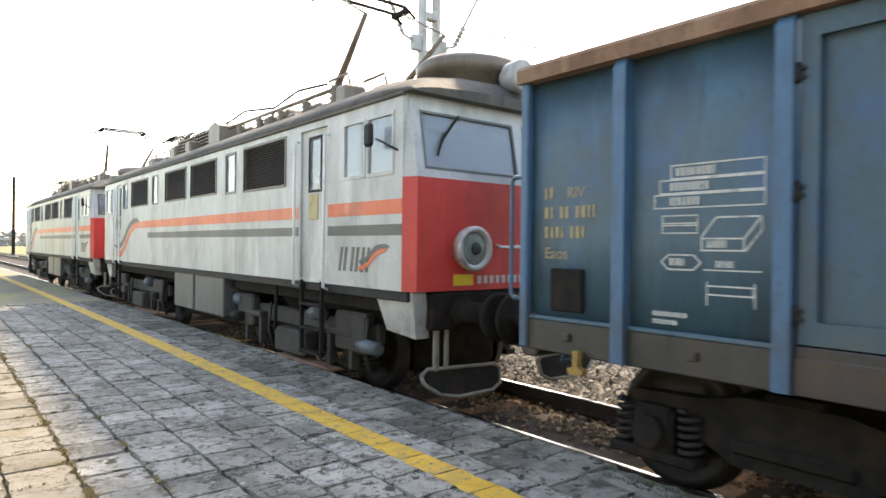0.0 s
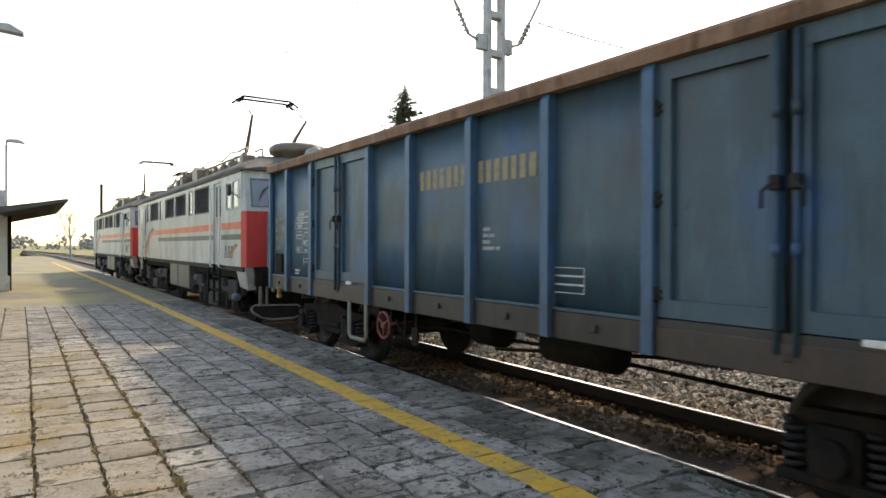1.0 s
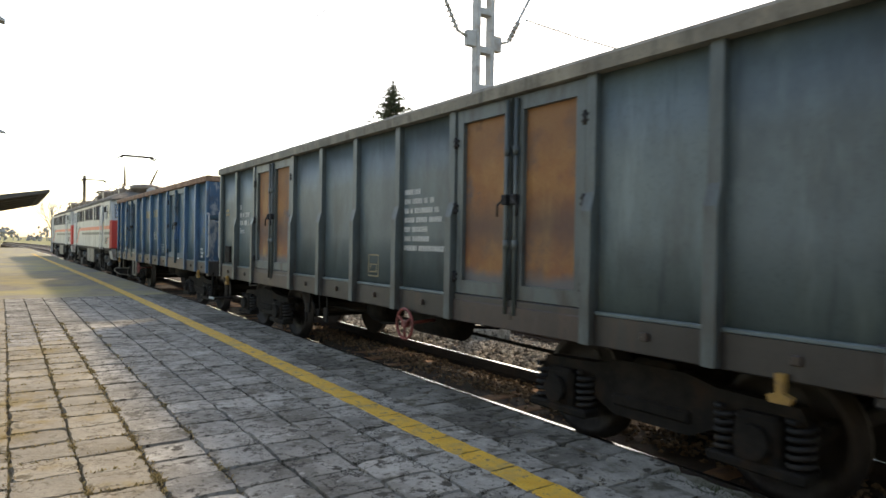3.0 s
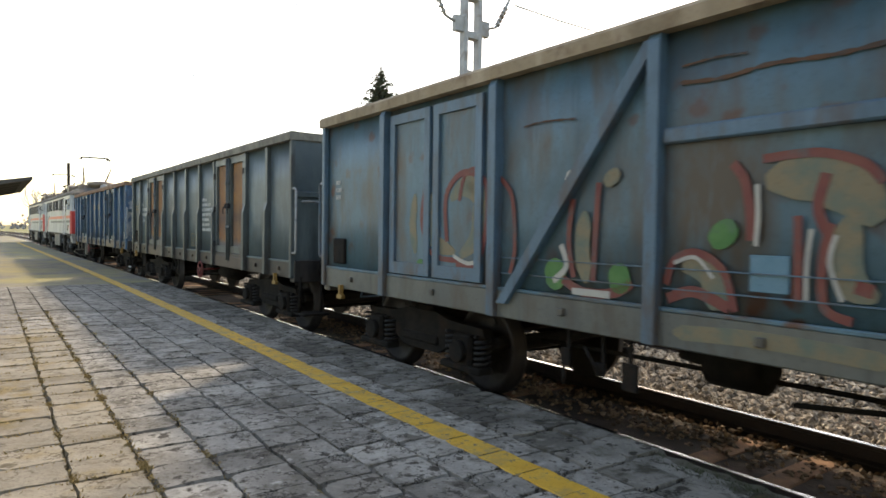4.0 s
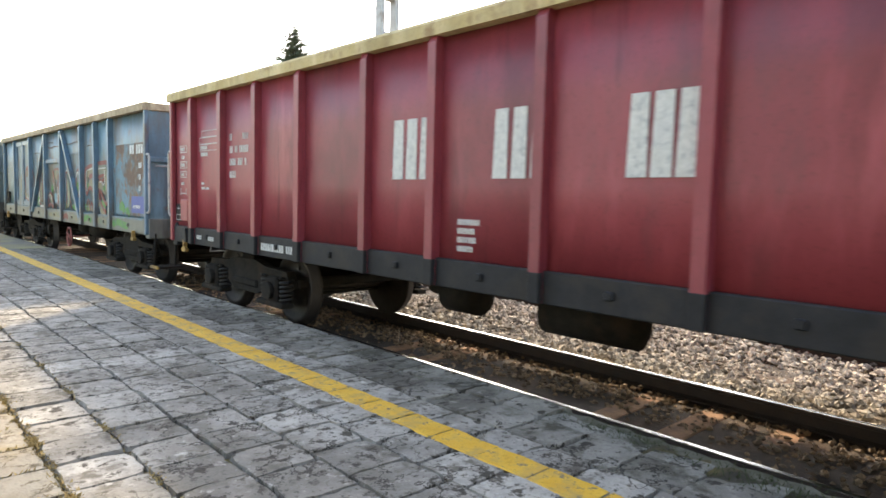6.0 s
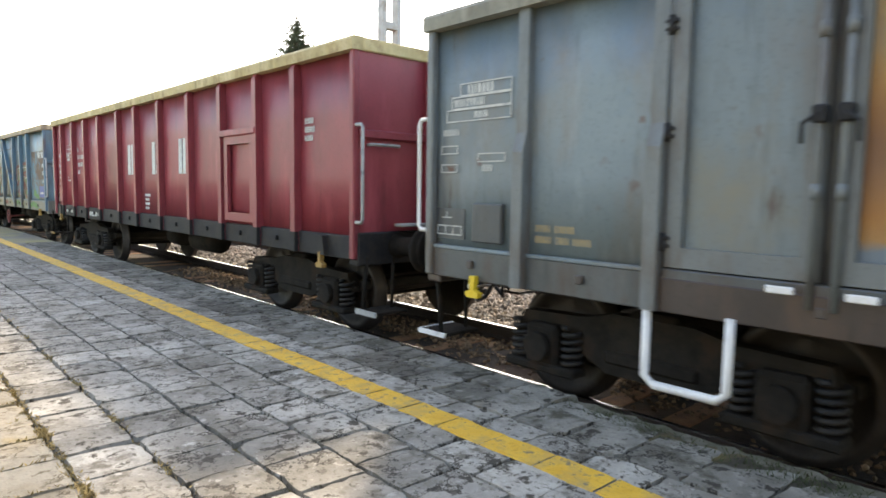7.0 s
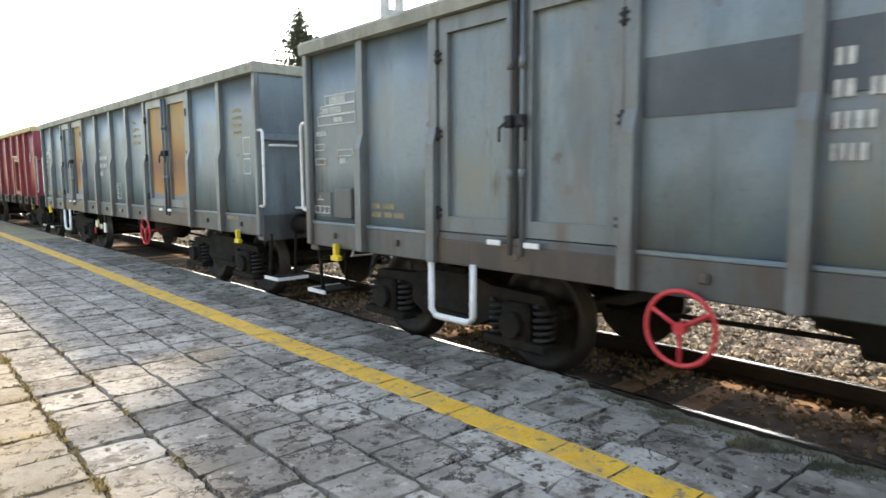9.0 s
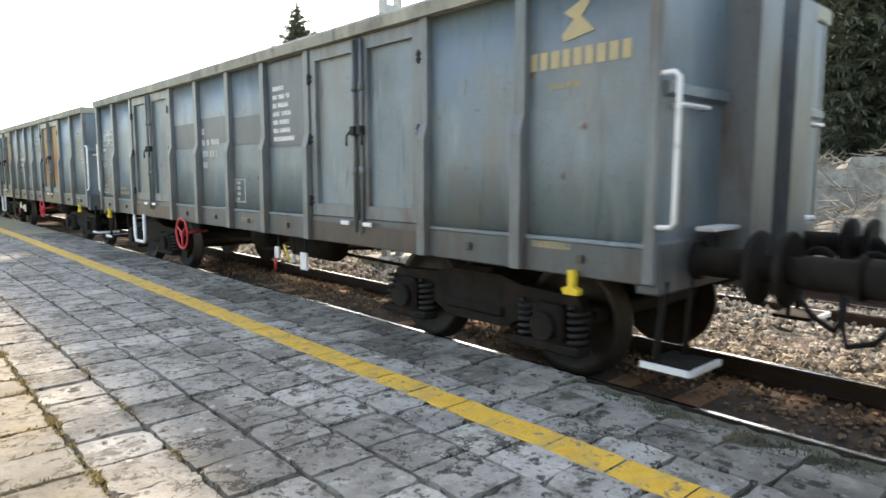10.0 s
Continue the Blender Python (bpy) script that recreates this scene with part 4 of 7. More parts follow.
def stencil(w, words, y, z, size, material, x=-1.361):
    """Readable stencilled words on a wagon's side."""
    c = bpy.data.curves.new("words", "FONT")
    c.body, c.size, c.extrude = words, size * 1.35, 0.0015
    tmp = bpy.data.objects.new("words", c)
    me = bpy.data.meshes.new_from_object(tmp)
    bpy.data.objects.remove(tmp)
    me.materials.clear()
    me.materials.append(material)
    return part("stencilled_word", me, None, w, at=Matrix(((0, 0, -1, x), (-1, 0, 0, y), (0, 1, 0, z), (0, 0, 0, 1))))


def wagon_1():
    w = open_wagon("dark blue open freight wagon with rusty rim, brighter blue posts", m_blue, m_bluepost, m_rim_rust, m_sole_dark, m_blue, m_blue, kink=False, bar=(-3.5, m_rim_grey), length=12.6, doors=((2.0, 3.953), (8.395, 10.367)), ribs=[0, 0.95, 2.05, 4.05, 5.12, 6.35, 7.5, 8.6, 10.62, 11.68, 12.6], end_skin=m_blue_worn)
    stencil(w, "RIV", -0.42, 2.05, 0.085, m_letter_old)
    stencil(w, "Eaos", -0.20, 1.61, 0.09, m_letter_old)
    stencil(w, "UIC", -12.17, 1.83, 0.10, m_letter_old)
    for y in (-3.47, -10.05):
        part("door_stop", Shape().box(-SIDE - 0.045, -SIDE - 0.015, y, y - 0.14, 1.17, 1.21, 0.006), m_white, w, "white painted door stop")
    hand_wheel(w, -4.55, 0.73, m_redrust, r=0.155)
    lettering("inscription", glyphs(-0.20, 2.05, [(2,), (2, 2, 4), (4, 3)], 0.085, 0.06, 1), m_letter_old, w, "faded stencilled wagon data")
    lettering("lettering", glyphs(-5.28, 2.28, [(7,)], 0.21, 0.05, 3, sizes=(0.36, 0.50)), m_letter_old, w, "faded cream stencilled lettering")
    lettering("lettering", glyphs(-6.42, 2.28, [(8,)], 0.21, 0.05, 4, sizes=(0.36, 0.46)), m_letter_old, w, "faded cream stencilled lettering")
    lettering("inscription", glyphs(-6.5, 1.82, [(5,), (4, 4), (6,), (9, 3)], 0.035, 0.025, 5), m_letter, w)
    s = glyphs(-1.34, 2.14, [(9,)], 0.05, 0.045, 6)
    for y, z, wd in ((-1.30, 2.12, 0.62), (-1.22, 2.03, 0.70), (-1.18, 1.94, 0.74)):
        outline_box(s, y, z, wd, 0.09, 0.009)
    for z in (1.845, 1.785):
        outline_box(s, -1.24, z, 0.26, 0.055, 0.008)
    # wedge-shaped box mark
    outline_box(s, -1.52, 1.68, 0.28, 0.08, 0.01)
    for a, b in (((-1.52, 1.76), (-1.62, 1.88)), ((-1.62, 1.88), (-1.9, 1.88)), ((-1.9, 1.88), (-1.8, 1.76)), ((-1.9, 1.88), (-1.9, 1.80)), ((-1.9, 1.80), (-1.8, 1.68)), ((-1.24, 1.61), (-1.29, 1.655)), ((-1.24, 1.61), (-1.29, 1.565)), ((-1.29, 1.655), (-1.47, 1.655)), ((-1.29, 1.565), (-1.47, 1.565)), ((-1.47, 1.655), (-1.52, 1.61)), ((-1.47, 1.565), (-1.52, 1.61))):
        r = ribbon([a, b], 0.01, x=-1.36, t=0.003)
        s.add(r.v, r.f)
    s.box(-1.363, -1.36, -1.54, -1.9, 1.565, 1.573).box(-1.363, -1.36, -1.56, -1.568, 1.36, 1.50).box(-1.363, -1.36, -1.86, -1.868, 1.36, 1.50)
    outline_box(s, -1.56, 1.42, 0.30, 0.06, 0.009)
    lettering("inscription", s, m_letter, w, "white stencilled load table and marks")
    lettering("inscription", glyphs(-1.3, 2.05, [(9,), (7,)], 0.05, 0.04, 61), m_letter, w)
    lettering("inscription", glyphs(-1.30, 1.59, [(4,)], 0.045, 0.03, 62), m_letter, w)
    lettering("inscription", glyphs(-1.56, 1.70, [(5,)], 0.045, 0.03, 63), m_letter, w)
    lettering("inscription", glyphs(-1.62, 1.585, [(5,)], 0.04, 0.03, 64), m_letter, w)
    lettering("inscription", glyphs(-1.18, 1.27, [(14,), (11,)], 0.03, 0.02, 8), m_letter, w)
    t = Shape()
    for k in range(3):
        outline_box(t, -7.45, 1.3 + 0.07 * k, 0.45, 0.07, 0.008)
    lettering("inscription", t, m_letter, w, "white stencilled grid")
    lettering("inscription", glyphs(-11.9, 1.42, [(6,), (8,), (7,)], 0.05, 0.03, 9), m_letter, w)
    return w


def wagon_2():
    w = open_wagon("grey-green open freight wagon with rust-orange doors", m_green, m_greenpost, m_rim_grey, m_sole_dark, m_orange, m_greenpost)
    hand_wheel(w, -7.5, 0.79, m_redrust, r=0.165)
    lettering("inscription", glyphs(-1.16, 2.22, [(2,), (2, 2, 5), (4, 3, 1)], 0.085, 0.06, 11), m_letter, w, "white stencilled wagon data")
    stencil(w, "Eaos", -1.16, 1.785, 0.105, m_letter)
    lettering("inscription", glyphs(-0.22, 2.2, [(7,), (8,)], 0.05, 0.03, 12), m_letter_old, w)
    lettering("inscription", glyphs(-7.32, 2.18, [(8,), (3, 5, 2, 2), (2, 1, 8, 2), (5, 5, 6), (3, 8), (3, 8), (6, 12)], 0.055, 0.045, 13, sizes=(0.4, 0.7)), m_letter, w, "white stencilled owner's address")
    lettering("inscription", outline_box(outline_box(Shape(), -6.45, 1.26, 0.26, 0.26), -6.5, 1.31, 0.16, 0.1), m_letter_old, w)
    lettering("inscription", glyphs(-6.3, 1.1, [(7,)], 0.05, 0.03, 14), m_letter, w)
    return w


def ribbon(points, width, x=-1.362, t=0.0035):
    """A flat painted band along points (y, z)."""
    s, n = Shape(), len(points)
    a = []
    for i, (y, z) in enumerate(points):
        y0, z0 = points[max(i - 1, 0)]
        y1, z1 = points[min(i + 1, n - 1)]
        d = math.hypot(y1 - y0, z1 - z0) or 1
        ny, nz = -(z1 - z0) / d, (y1 - y0) / d
        wd = (width[i] if isinstance(width, (list, tuple)) else width) / 2
        a.append(((y + ny * wd, z + nz * wd), (y - ny * wd, z - nz * wd)))
    vs = [(x - t, *p) for q in a for p in q] + [(x, *p) for q in a for p in q]
    m = 2 * n
    fs = []
    for i in range(n - 1):
        fs += [(2 * i, 2 * i + 1, 2 * i + 3, 2 * i + 2), (2 * i, 2 * i + 2, m + 2 * i + 2, m + 2 * i), (2 * i + 1, m + 2 * i + 1, m + 2 * i + 3, 2 * i + 3)]
    return s.add(vs, fs)


def curve_points(points, n=6):
    """A smooth line through points."""
    out = []
    for i in range(len(points) - 1):
        p = [Vector(points[max(0, min(len(points) - 1, i + k))]) for k in (-1, 0, 1, 2)]
        for j in range(n):
            u = j / n
            out.append(tuple(0.5 * (2 * p[1] + (p[2] - p[0]) * u + (2 * p[0] - 5 * p[1] + 4 * p[2] - p[3]) * u * u + (3 * p[1] - p[0] - 3 * p[2] + p[3]) * u ** 3)))
    return out + [tuple(points[-1])]


m_spray_brown = surf("brown_spray", (0.20, 0.05, 0.045), (0.24, 0.08, 0.06), 5, 0.6, 0, 0.05, 40, (0.12, 0.12, 0.12), 0.35, 6)
m_spray_tan = surf("tan_spray", (0.26, 0.21, 0.125), (0.21, 0.20, 0.14), 4, 0.6, 0, 0.05, 40, (0.12, 0.18, 0.15), 0.6, 4)
m_spray_green = surf("green_spray", (0.05, 0.19, 0.05), (0.10, 0.26, 0.08), 4, 0.6, 0, 0.05, 40, (0.10, 0.16, 0.14), 0.4, 5)
m_spray_white = surf("white_spray", (0.55, 0.54, 0.48), (0.45, 0.45, 0.42), 6, 0.6, 0, 0.05, 40)


def wagon_3():
    ribs = [0, 1.64, 3.62, 5.33, 6.87, 8.54, 9.57, 10.52, 12.5]
    w = open_wagon("pale blue open freight wagon, diagonal braces, worn spray paint", m_lblue, m_lpost, m_rim_sand, m_sole_pale, m_lblue, m_lpost, doors=(), kink=False, ribs=ribs, length=12.5, end_skin=m_lblue)
    # narrow double door near the leading end
    for a in (-1.75, -2.62):
        f = Shape().plate("x", -SIDE + 0.03, 0.04, a - 0.8, a, 1.2, 2.86, [(a - 0.7, a - 0.1, 1.32, 2.76)])
        leaf = part("door", f, m_lpost, w, "narrow steel door leaf")
        part("door_panel", Shape().box(-SIDE + 0.06, -SIDE + 0.078, a - 0.72, a - 0.08, 1.3, 2.78), m_lblue, leaf)
    for y0, y1 in ((-5.31, -3.76), (-6.92, -8.38)):
        d = Vector((0, y1 - y0, -1.85)) if y0 < y1 else Vector((0, y1 - y0, -1.85))
        s = Shape().prism([(-SIDE - 0.01, y0 - 0.06, 2.90), (-SIDE - 0.01, y0 + 0.06, 2.90), (-SIDE + 0.07, y0 + 0.06, 2.90), (-SIDE + 0.07, y0 - 0.06, 2.90)], d)
        part("diagonal_brace", s, m_lpost, w, "pressed steel diagonal brace")
    part("door_lintel", Shape().box(-SIDE + 0.01, -SIDE + 0.07, -5.4, -6.78, 2.22, 2.32, 0.012), m_lpost, w)
    part("seam", Shape().box(-SIDE + 0.055, -SIDE + 0.073, -6.8, -8.35, 2.38, 2.40), m_lpost, w)
    for z in (1.30, 1.43):
        for a, b in zip(ribs[2:7], ribs[3:8]):
            part("seam", Shape().box(-SIDE + 0.05, -SIDE + 0.075, -a - 0.06, -b + 0.06, z, z + 0.008), m_lpost, w)
    hand_wheel(w, -7.65, 0.62, m_redrust, r=0.2)

    def spray(points, width, mat, lift):
        line = curve_points([(y - (0.13 if -7.0 < y < -3.9 else 0.05), z) for y, z in points])
        n = len(line) - 1
        if not isinstance(width, list):
            # broad strokes end round
            width = [width * (min(1.0, 0.3 + 2.8 * min(i, n - i) / n) if width > 0.1 else 1.0) for i in range(n + 1)]
        part("spray_paint", ribbon(line, width, -1.368 - lift, 0.003), mat, w)

    T, B, G, H = m_spray_tan, m_spray_brown, m_spray_green, m_spray_white
    # the two large letters, in the wagon's own (y, z)
    spray([(-8.80, 1.80), (-8.84, 1.95), (-9.2, 2.0), (-9.6, 2.02), (-10.05, 2.0), (-10.1, 1.75), (-10.06, 1.55)], 0.17, T, 0.0)
    spray([(-8.84, 1.62), (-8.98, 1.78), (-9.2, 1.74), (-9.42, 1.64), (-9.6, 1.74), (-9.8, 1.70), (-10.0, 1.58)], 0.14, T, 0.0)
    spray([(-9.52, 1.6), (-9.6, 1.42), (-9.78, 1.26), (-10.02, 1.14)], 0.15, T, 0.0)
    spray([(-8.74, 1.53), (-8.66, 1.81), (-8.69, 2.04), (-9.08, 2.11), (-9.5, 2.14), (-9.86, 2.15), (-10.15, 2.14), (-10.24, 1.99), (-10.21, 1.7), (-10.17, 1.44), (-10.08, 1.39), (-9.92, 1.47), (-9.75, 1.60), (-9.64, 1.62), (-9.69, 1.46), (-9.85, 1.32), (-10.07, 1.22)], 0.075, B, 0.004)
    spray([(-8.96, 1.86), (-9.05, 1.91), (-9.45, 1.91)], 0.09, B, 0.004)
    spray([(-8.74, 1.53), (-8.95, 1.68), (-9.23, 1.62), (-9.42, 1.51)], 0.065, B, 0.004)
    spray([(-9.55, 1.88), (-9.93, 1.92), (-9.97, 1.86), (-9.84, 1.81), (-9.66, 1.83)], 0.06, B, 0.005)
    spray([(-8.87, 1.22), (-8.87, 1.36)], 0.12, T, 0.0)
    spray([(-9.1, 1.22), (-9.1, 1.33)], 0.11, T, 0.0)
    spray([(-8.75, 1.21), (-8.77, 1.38), (-8.87, 1.44), (-8.96, 1.34), (-8.99, 1.22)], 0.045, B, 0.004)
    spray([(-9.0, 1.22), (-9.04, 1.35), (-9.12, 1.39), (-9.19, 1.21)], 0.045, B, 0.006)
    spray([(-8.78, 1.61), (-8.75, 1.92), (-8.8, 2.01), (-9.14, 2.05), (-9.42, 2.06)], 0.022, H, 0.009)
    spray([(-9.61, 2.04), (-9.91, 2.05), (-10.11, 2.05)], 0.022, H, 0.009)
    spray([(-10.03, 2.01), (-10.01, 1.79), (-9.92, 1.74), (-9.82, 1.80), (-9.69, 1.79)], 0.022, H, 0.009)
    spray([(-9.33, 1.48), (-9.35, 1.35), (-9.33, 1.21)], [0.04] * 6 + [0.12] * 6 + [0.15], G, 0.002)
    spray([(-10.14, 1.22), (-10.27, 1.32), (-10.39, 1.25)], [0.05] * 4 + [0.24] * 6 + [0.16] * 3, G, 0.002)
    spray([(-8.85, 1.77), (-8.87, 1.64)], 0.08, G, 0.002)
    spray([(-9.96, 1.63), (-10.0, 1.73)], 0.09, G, 0.002)
    spray([(-7.07, 2.0), (-7.13, 1.62), (-7.05, 1.22)], 0.04, B, 0.004)
    spray([(-7.07, 2.0), (-7.42, 2.02)], 0.04, B, 0.004)
    spray([(-7.2, 1.9), (-7.28, 1.5), (-7.2, 1.25)], 0.2, T, 0.0)
    spray([(-7.37, 1.5), (-7.5, 1.22)], 0.04, B, 0.004)
    spray([(-7.6, 1.45), (-7.75, 1.7), (-7.9, 1.6)], 0.16, T, 0.0)
    spray([(-7.95, 1.72), (-8.0, 2.0), (-8.16, 2.04), (-8.31, 1.91), (-8.26, 1.7), (-8.07, 1.49)], 0.04, B, 0.004)
    spray([(-8.06, 1.9), (-8.16, 1.85), (-8.12, 1.65)], 0.16, T, 0.0)
    spray([(-7.1, 2.04), (-7.38, 2.04)], 0.03, H, 0.008)
    spray([(-7.98, 1.9), (-8.06, 1.99), (-8.2, 1.94)], 0.03, H, 0.008)
    spray([(-6.98, 1.35), (-6.98, 1.22)], 0.12, G, 0.002)
    spray([(-7.8, 1.42), (-7.86, 1.28), (-8.05, 1.23)], 0.09, G, 0.003)
    spray([(-8.04, 1.79), (-8.06, 1.63)], 0.09, G, 0.003)
    # the smaller letters towards the leading end
    spray([(-5.96, 1.95), (-6.2, 1.97), (-6.43, 1.89), (-6.56, 1.72)], 0.26, T, 0.0)
    spray([(-5.75, 2.07), (-5.83, 1.96), (-5.87, 1.77), (-5.88, 1.62)], 0.06, B, 0.004)
    spray([(-5.91, 1.94), (-5.92, 1.76), (-5.91, 1.59)], 0.03, H, 0.008)
    spray([(-5.94, 2.08), (-6.25, 2.09), (-6.48, 2.02), (-6.58, 1.92)], 0.05, B, 0.004)
    spray([(-6.15, 1.76), (-6.16, 1.54), (-6.16, 1.3)], 0.05, B, 0.004)
    spray([(-6.23, 1.69), (-6.21, 1.51), (-6.21, 1.31)], 0.025, H, 0.008)
    spray([(-6.45, 1.77), (-6.41, 1.61), (-6.44, 1.42), (-6.57, 1.35)], 0.16, T, 0.001)
    spray([(-6.33, 1.72), (-6.29, 1.51), (-6.31, 1.28), (-6.45, 1.22)], 0.05, B, 0.004)
    spray([(-6.36, 1.66), (-6.33, 1.51), (-6.4, 1.32)], 0.025, H, 0.008)
    spray([(-6.46, 1.4), (-6.55, 1.38)], 0.07, B, 0.005)
    spray([(-5.41, 1.45), (-5.58, 1.44), (-5.66, 1.3), (-5.6, 1.22)], 0.17, T, 0.0)
    spray([(-5.29, 1.33), (-5.35, 1.49), (-5.52, 1.54), (-5.7, 1.44), (-5.78, 1.22), (-5.78, 1.22)], 0.05, B, 0.004)
    spray([(-5.65, 1.72), (-5.74, 1.59)], 0.2, G, 0.002)
    spray([(-5.35, 1.47), (-5.51, 1.51), (-5.64, 1.39)], 0.025, H, 0.008)
    spray([(-4.55, 1.81), (-4.52, 1.55), (-4.57, 1.29)], 0.15, T, 0.0)
    spray([(-4.68, 2.01), (-4.66, 1.72), (-4.64, 1.3)], 0.05, B, 0.004)
    spray([(-4.73, 2.0), (-4.87, 2.08)], 0.11, T, 0.001)
    spray([(-4.33, 1.94), (-4.37, 2.09), (-4.49, 2.11)], 0.03, H, 0.008)
    spray([(-4.2, 1.45), (-4.27, 1.22)], 0.22, G, 0.002)
    spray([(-4.86, 1.44), (-4.92, 1.24)], 0.19, G, 0.003)
    spray([(-4.43, 1.22), (-4.64, 1.22), (-4.81, 1.22)], 0.05, H, 0.008)
    spray([(-3.57, 2.13), (-3.77, 1.95), (-3.82, 1.53), (-3.76, 1.3)], 0.045, B, 0.004)
    spray([(-2.55, 2.03), (-2.5, 1.6), (-2.94, 1.45)], 0.15, T, 0.003)
    spray([(-2.39, 2.07), (-2.34, 1.72), (-2.55, 1.42), (-3.05, 1.38)], 0.05, B, 0.007)
    spray([(-3.1, 2.06), (-3.3, 2.0), (-3.22, 1.67)], 0.12, T, 0.003)
    spray([(-3.0, 1.93), (-3.1, 2.17), (-3.36, 2.21)], 0.045, B, 0.007)
    spray([(-2.27, 1.35), (-2.36, 1.22)], 0.15, G, 0.005)
    spray([(-2.85, 1.95), (-3.1, 2.06), (-3.32, 1.93), (-3.27, 1.6), (-3.02, 1.42)], 0.2, T, 0.003)
    spray([(-2.80, 1.55), (-2.78, 1.98), (-3.05, 2.18), (-3.40, 2.08), (-3.42, 1.68), (-3.28, 1.36), (-2.96, 1.34)], 0.06, B, 0.007)
    spray([(-2.2, 2.02), (-2.16, 1.7), (-2.22, 1.42)], 0.13, T, 0.003)
    spray([(-2.92, 1.42), (-3.15, 1.36), (-3.35, 1.40)], 0.035, H, 0.010)
    spray([(-4.32, 1.30), (-4.55, 1.22), (-4.85, 1.24), (-5.0, 1.32)], 0.07, B, 0.003)
    spray([(-4.42, 1.90), (-4.38, 1.60), (-4.44, 1.32)], 0.05, B, 0.004)
    spray([(-4.30, 1.56), (-4.36, 1.40), (-4.22, 1.28)], 0.05, H, 0.006)
    spray([(-5.30, 1.24), (-5.50, 1.30), (-5.75, 1.22)], 0.07, B, 0.005)
    spray([(-6.30, 1.98), (-6.26, 1.80), (-6.32, 1.66)], 0.06, B, 0.005)
    spray([(-6.00, 2.00), (-6.22, 1.92), (-6.42, 1.78)], 0.12, T, 0.002)
    rust = surf("rust_streak", (0.10, 0.055, 0.035), (0.16, 0.09, 0.055), 5, 0.9, 0, 0.3, 40, (0.07, 0.08, 0.085), 0.5, 6)
    for line, wd in (([(-5.48, 2.60), (-5.8, 2.56), (-6.1, 2.61), (-6.45, 2.57), (-6.75, 2.60)], 0.055), ([(-5.5, 2.70), (-5.75, 2.72), (-5.95, 2.69)], 0.03), ([(-3.95, 2.50), (-4.2, 2.53), (-4.55, 2.49)], 0.03), ([(-7.1, 2.62), (-7.5, 2.58), (-7.9, 2.63), (-8.3, 2.60)], 0.035), ([(-8.8, 2.50), (-9.1, 2.53), (-9.4, 2.50)], 0.025)):
        line = curve_points(line)
        part("rust_streak", ribbon([(y, 0.5 * z + 0.5 * line[0][1]) for y, z in line], [0.6 * wd * (0.25 + 0.75 * abs(math.sin(1.9 * i))) for i in range(len(line))], -1.364), rust, w)
    for pts, mat in (([(-8.65, 1.04), (-8.9, 1.08), (-9.2, 1.03)], G), ([(-6.95, 1.02), (-7.15, 1.07), (-7.35, 1.02)], B), ([(-9.5, 1.03), (-9.85, 1.07), (-10.2, 1.03)], T), ([(-7.6, 1.03), (-7.8, 1.06), (-8.1, 1.02)], T)):
        part("spray_paint", ribbon(curve_points(pts), [0.03] + [0.11] * 11 + [0.03], -SIDE + 0.034), mat, w)
    m_rust_bay = surf("rust_eaten_blue_paint", (0.085, 0.175, 0.225), (0.11, 0.22, 0.28), 1.6, 0.65, 0, 0.3, 40, (0.12, 0.085, 0.06), 0.5, 2.0, layers=[((0.10, 0.055, 0.035), 1.5, 0.50, 0.58, (1, 1, 1)), ((0.17, 0.09, 0.05), 3.5, 0.54, 0.60, (1, 1, 0.8)), ((0.16, 0.17, 0.16), 5.0, 0.60, 0.66, (1, 1, 0.7)), ((0.06, 0.035, 0.025), 6.0, 0.60, 0.66, (1, 1, 0.6))])
    part("patched_sheet", Shape().box(-1.366, -1.357, -10.72, -12.36, 1.22, 2.44, 0.003), m_rust_bay, w, "flaking blue patch eaten by rust")
    for y, z, r, wd in ((-10.9, 1.32, 0.16, 0.3), (-11.25, 1.27, 0.1, 0.2), (-9.75, 1.35, 0.14, 0.28), (-8.62, 1.28, 0.1, 0.2), (-7.6, 1.26, 0.08, 0.22), (-3.0, 1.28, 0.1, 0.2)):
        spray([(y, z), (y - 0.5 * wd, z + 0.35 * r), (y - wd, z - 0.05)], r, G, 0.001)
    part("spray_paint", ribbon(curve_points([(-10.6, 1.02), (-10.9, 1.08), (-11.2, 1.05), (-11.5, 1.02)]), [0.03] + [0.12] * 17 + [0.03], -SIDE + 0.034), m_spray_green, w)
    part("spray_paint", ribbon(curve_points([(-5.5, 1.03), (-6.1, 1.06), (-6.8, 1.04)]), [0.03] + [0.10] * 11 + [0.03], -SIDE + 0.034), m_spray_tan, w)
    lettering("inscription", glyphs(-12.02, 2.02, [(3,), (2,), (2,)], 0.09, 0.10, 24, x=-1.369), m_letter, w, "small white stencilled marks")
    lettering("inscription", glyphs(-5.75, 1.02, [(7, 2, 4)], 0.06, 0.02, 25, x=-SIDE + 0.034), m_letter_old, w)
    m_bluesign = surf("blue_sticker", (0.03, 0.06, 0.25), (0.04, 0.08, 0.3), 4, 0.5, 0, 0.05)
    part("blue_panel", Shape().box(-1.371, -1.366, -11.62, -12.36, 1.27, 1.55), m_bluesign, w, "dark blue owner's panel")
    lettering("inscription", glyphs(-11.72, 1.35, [(3, 8)], 0.05, 0.02, 21, x=-1.372), m_letter, w)
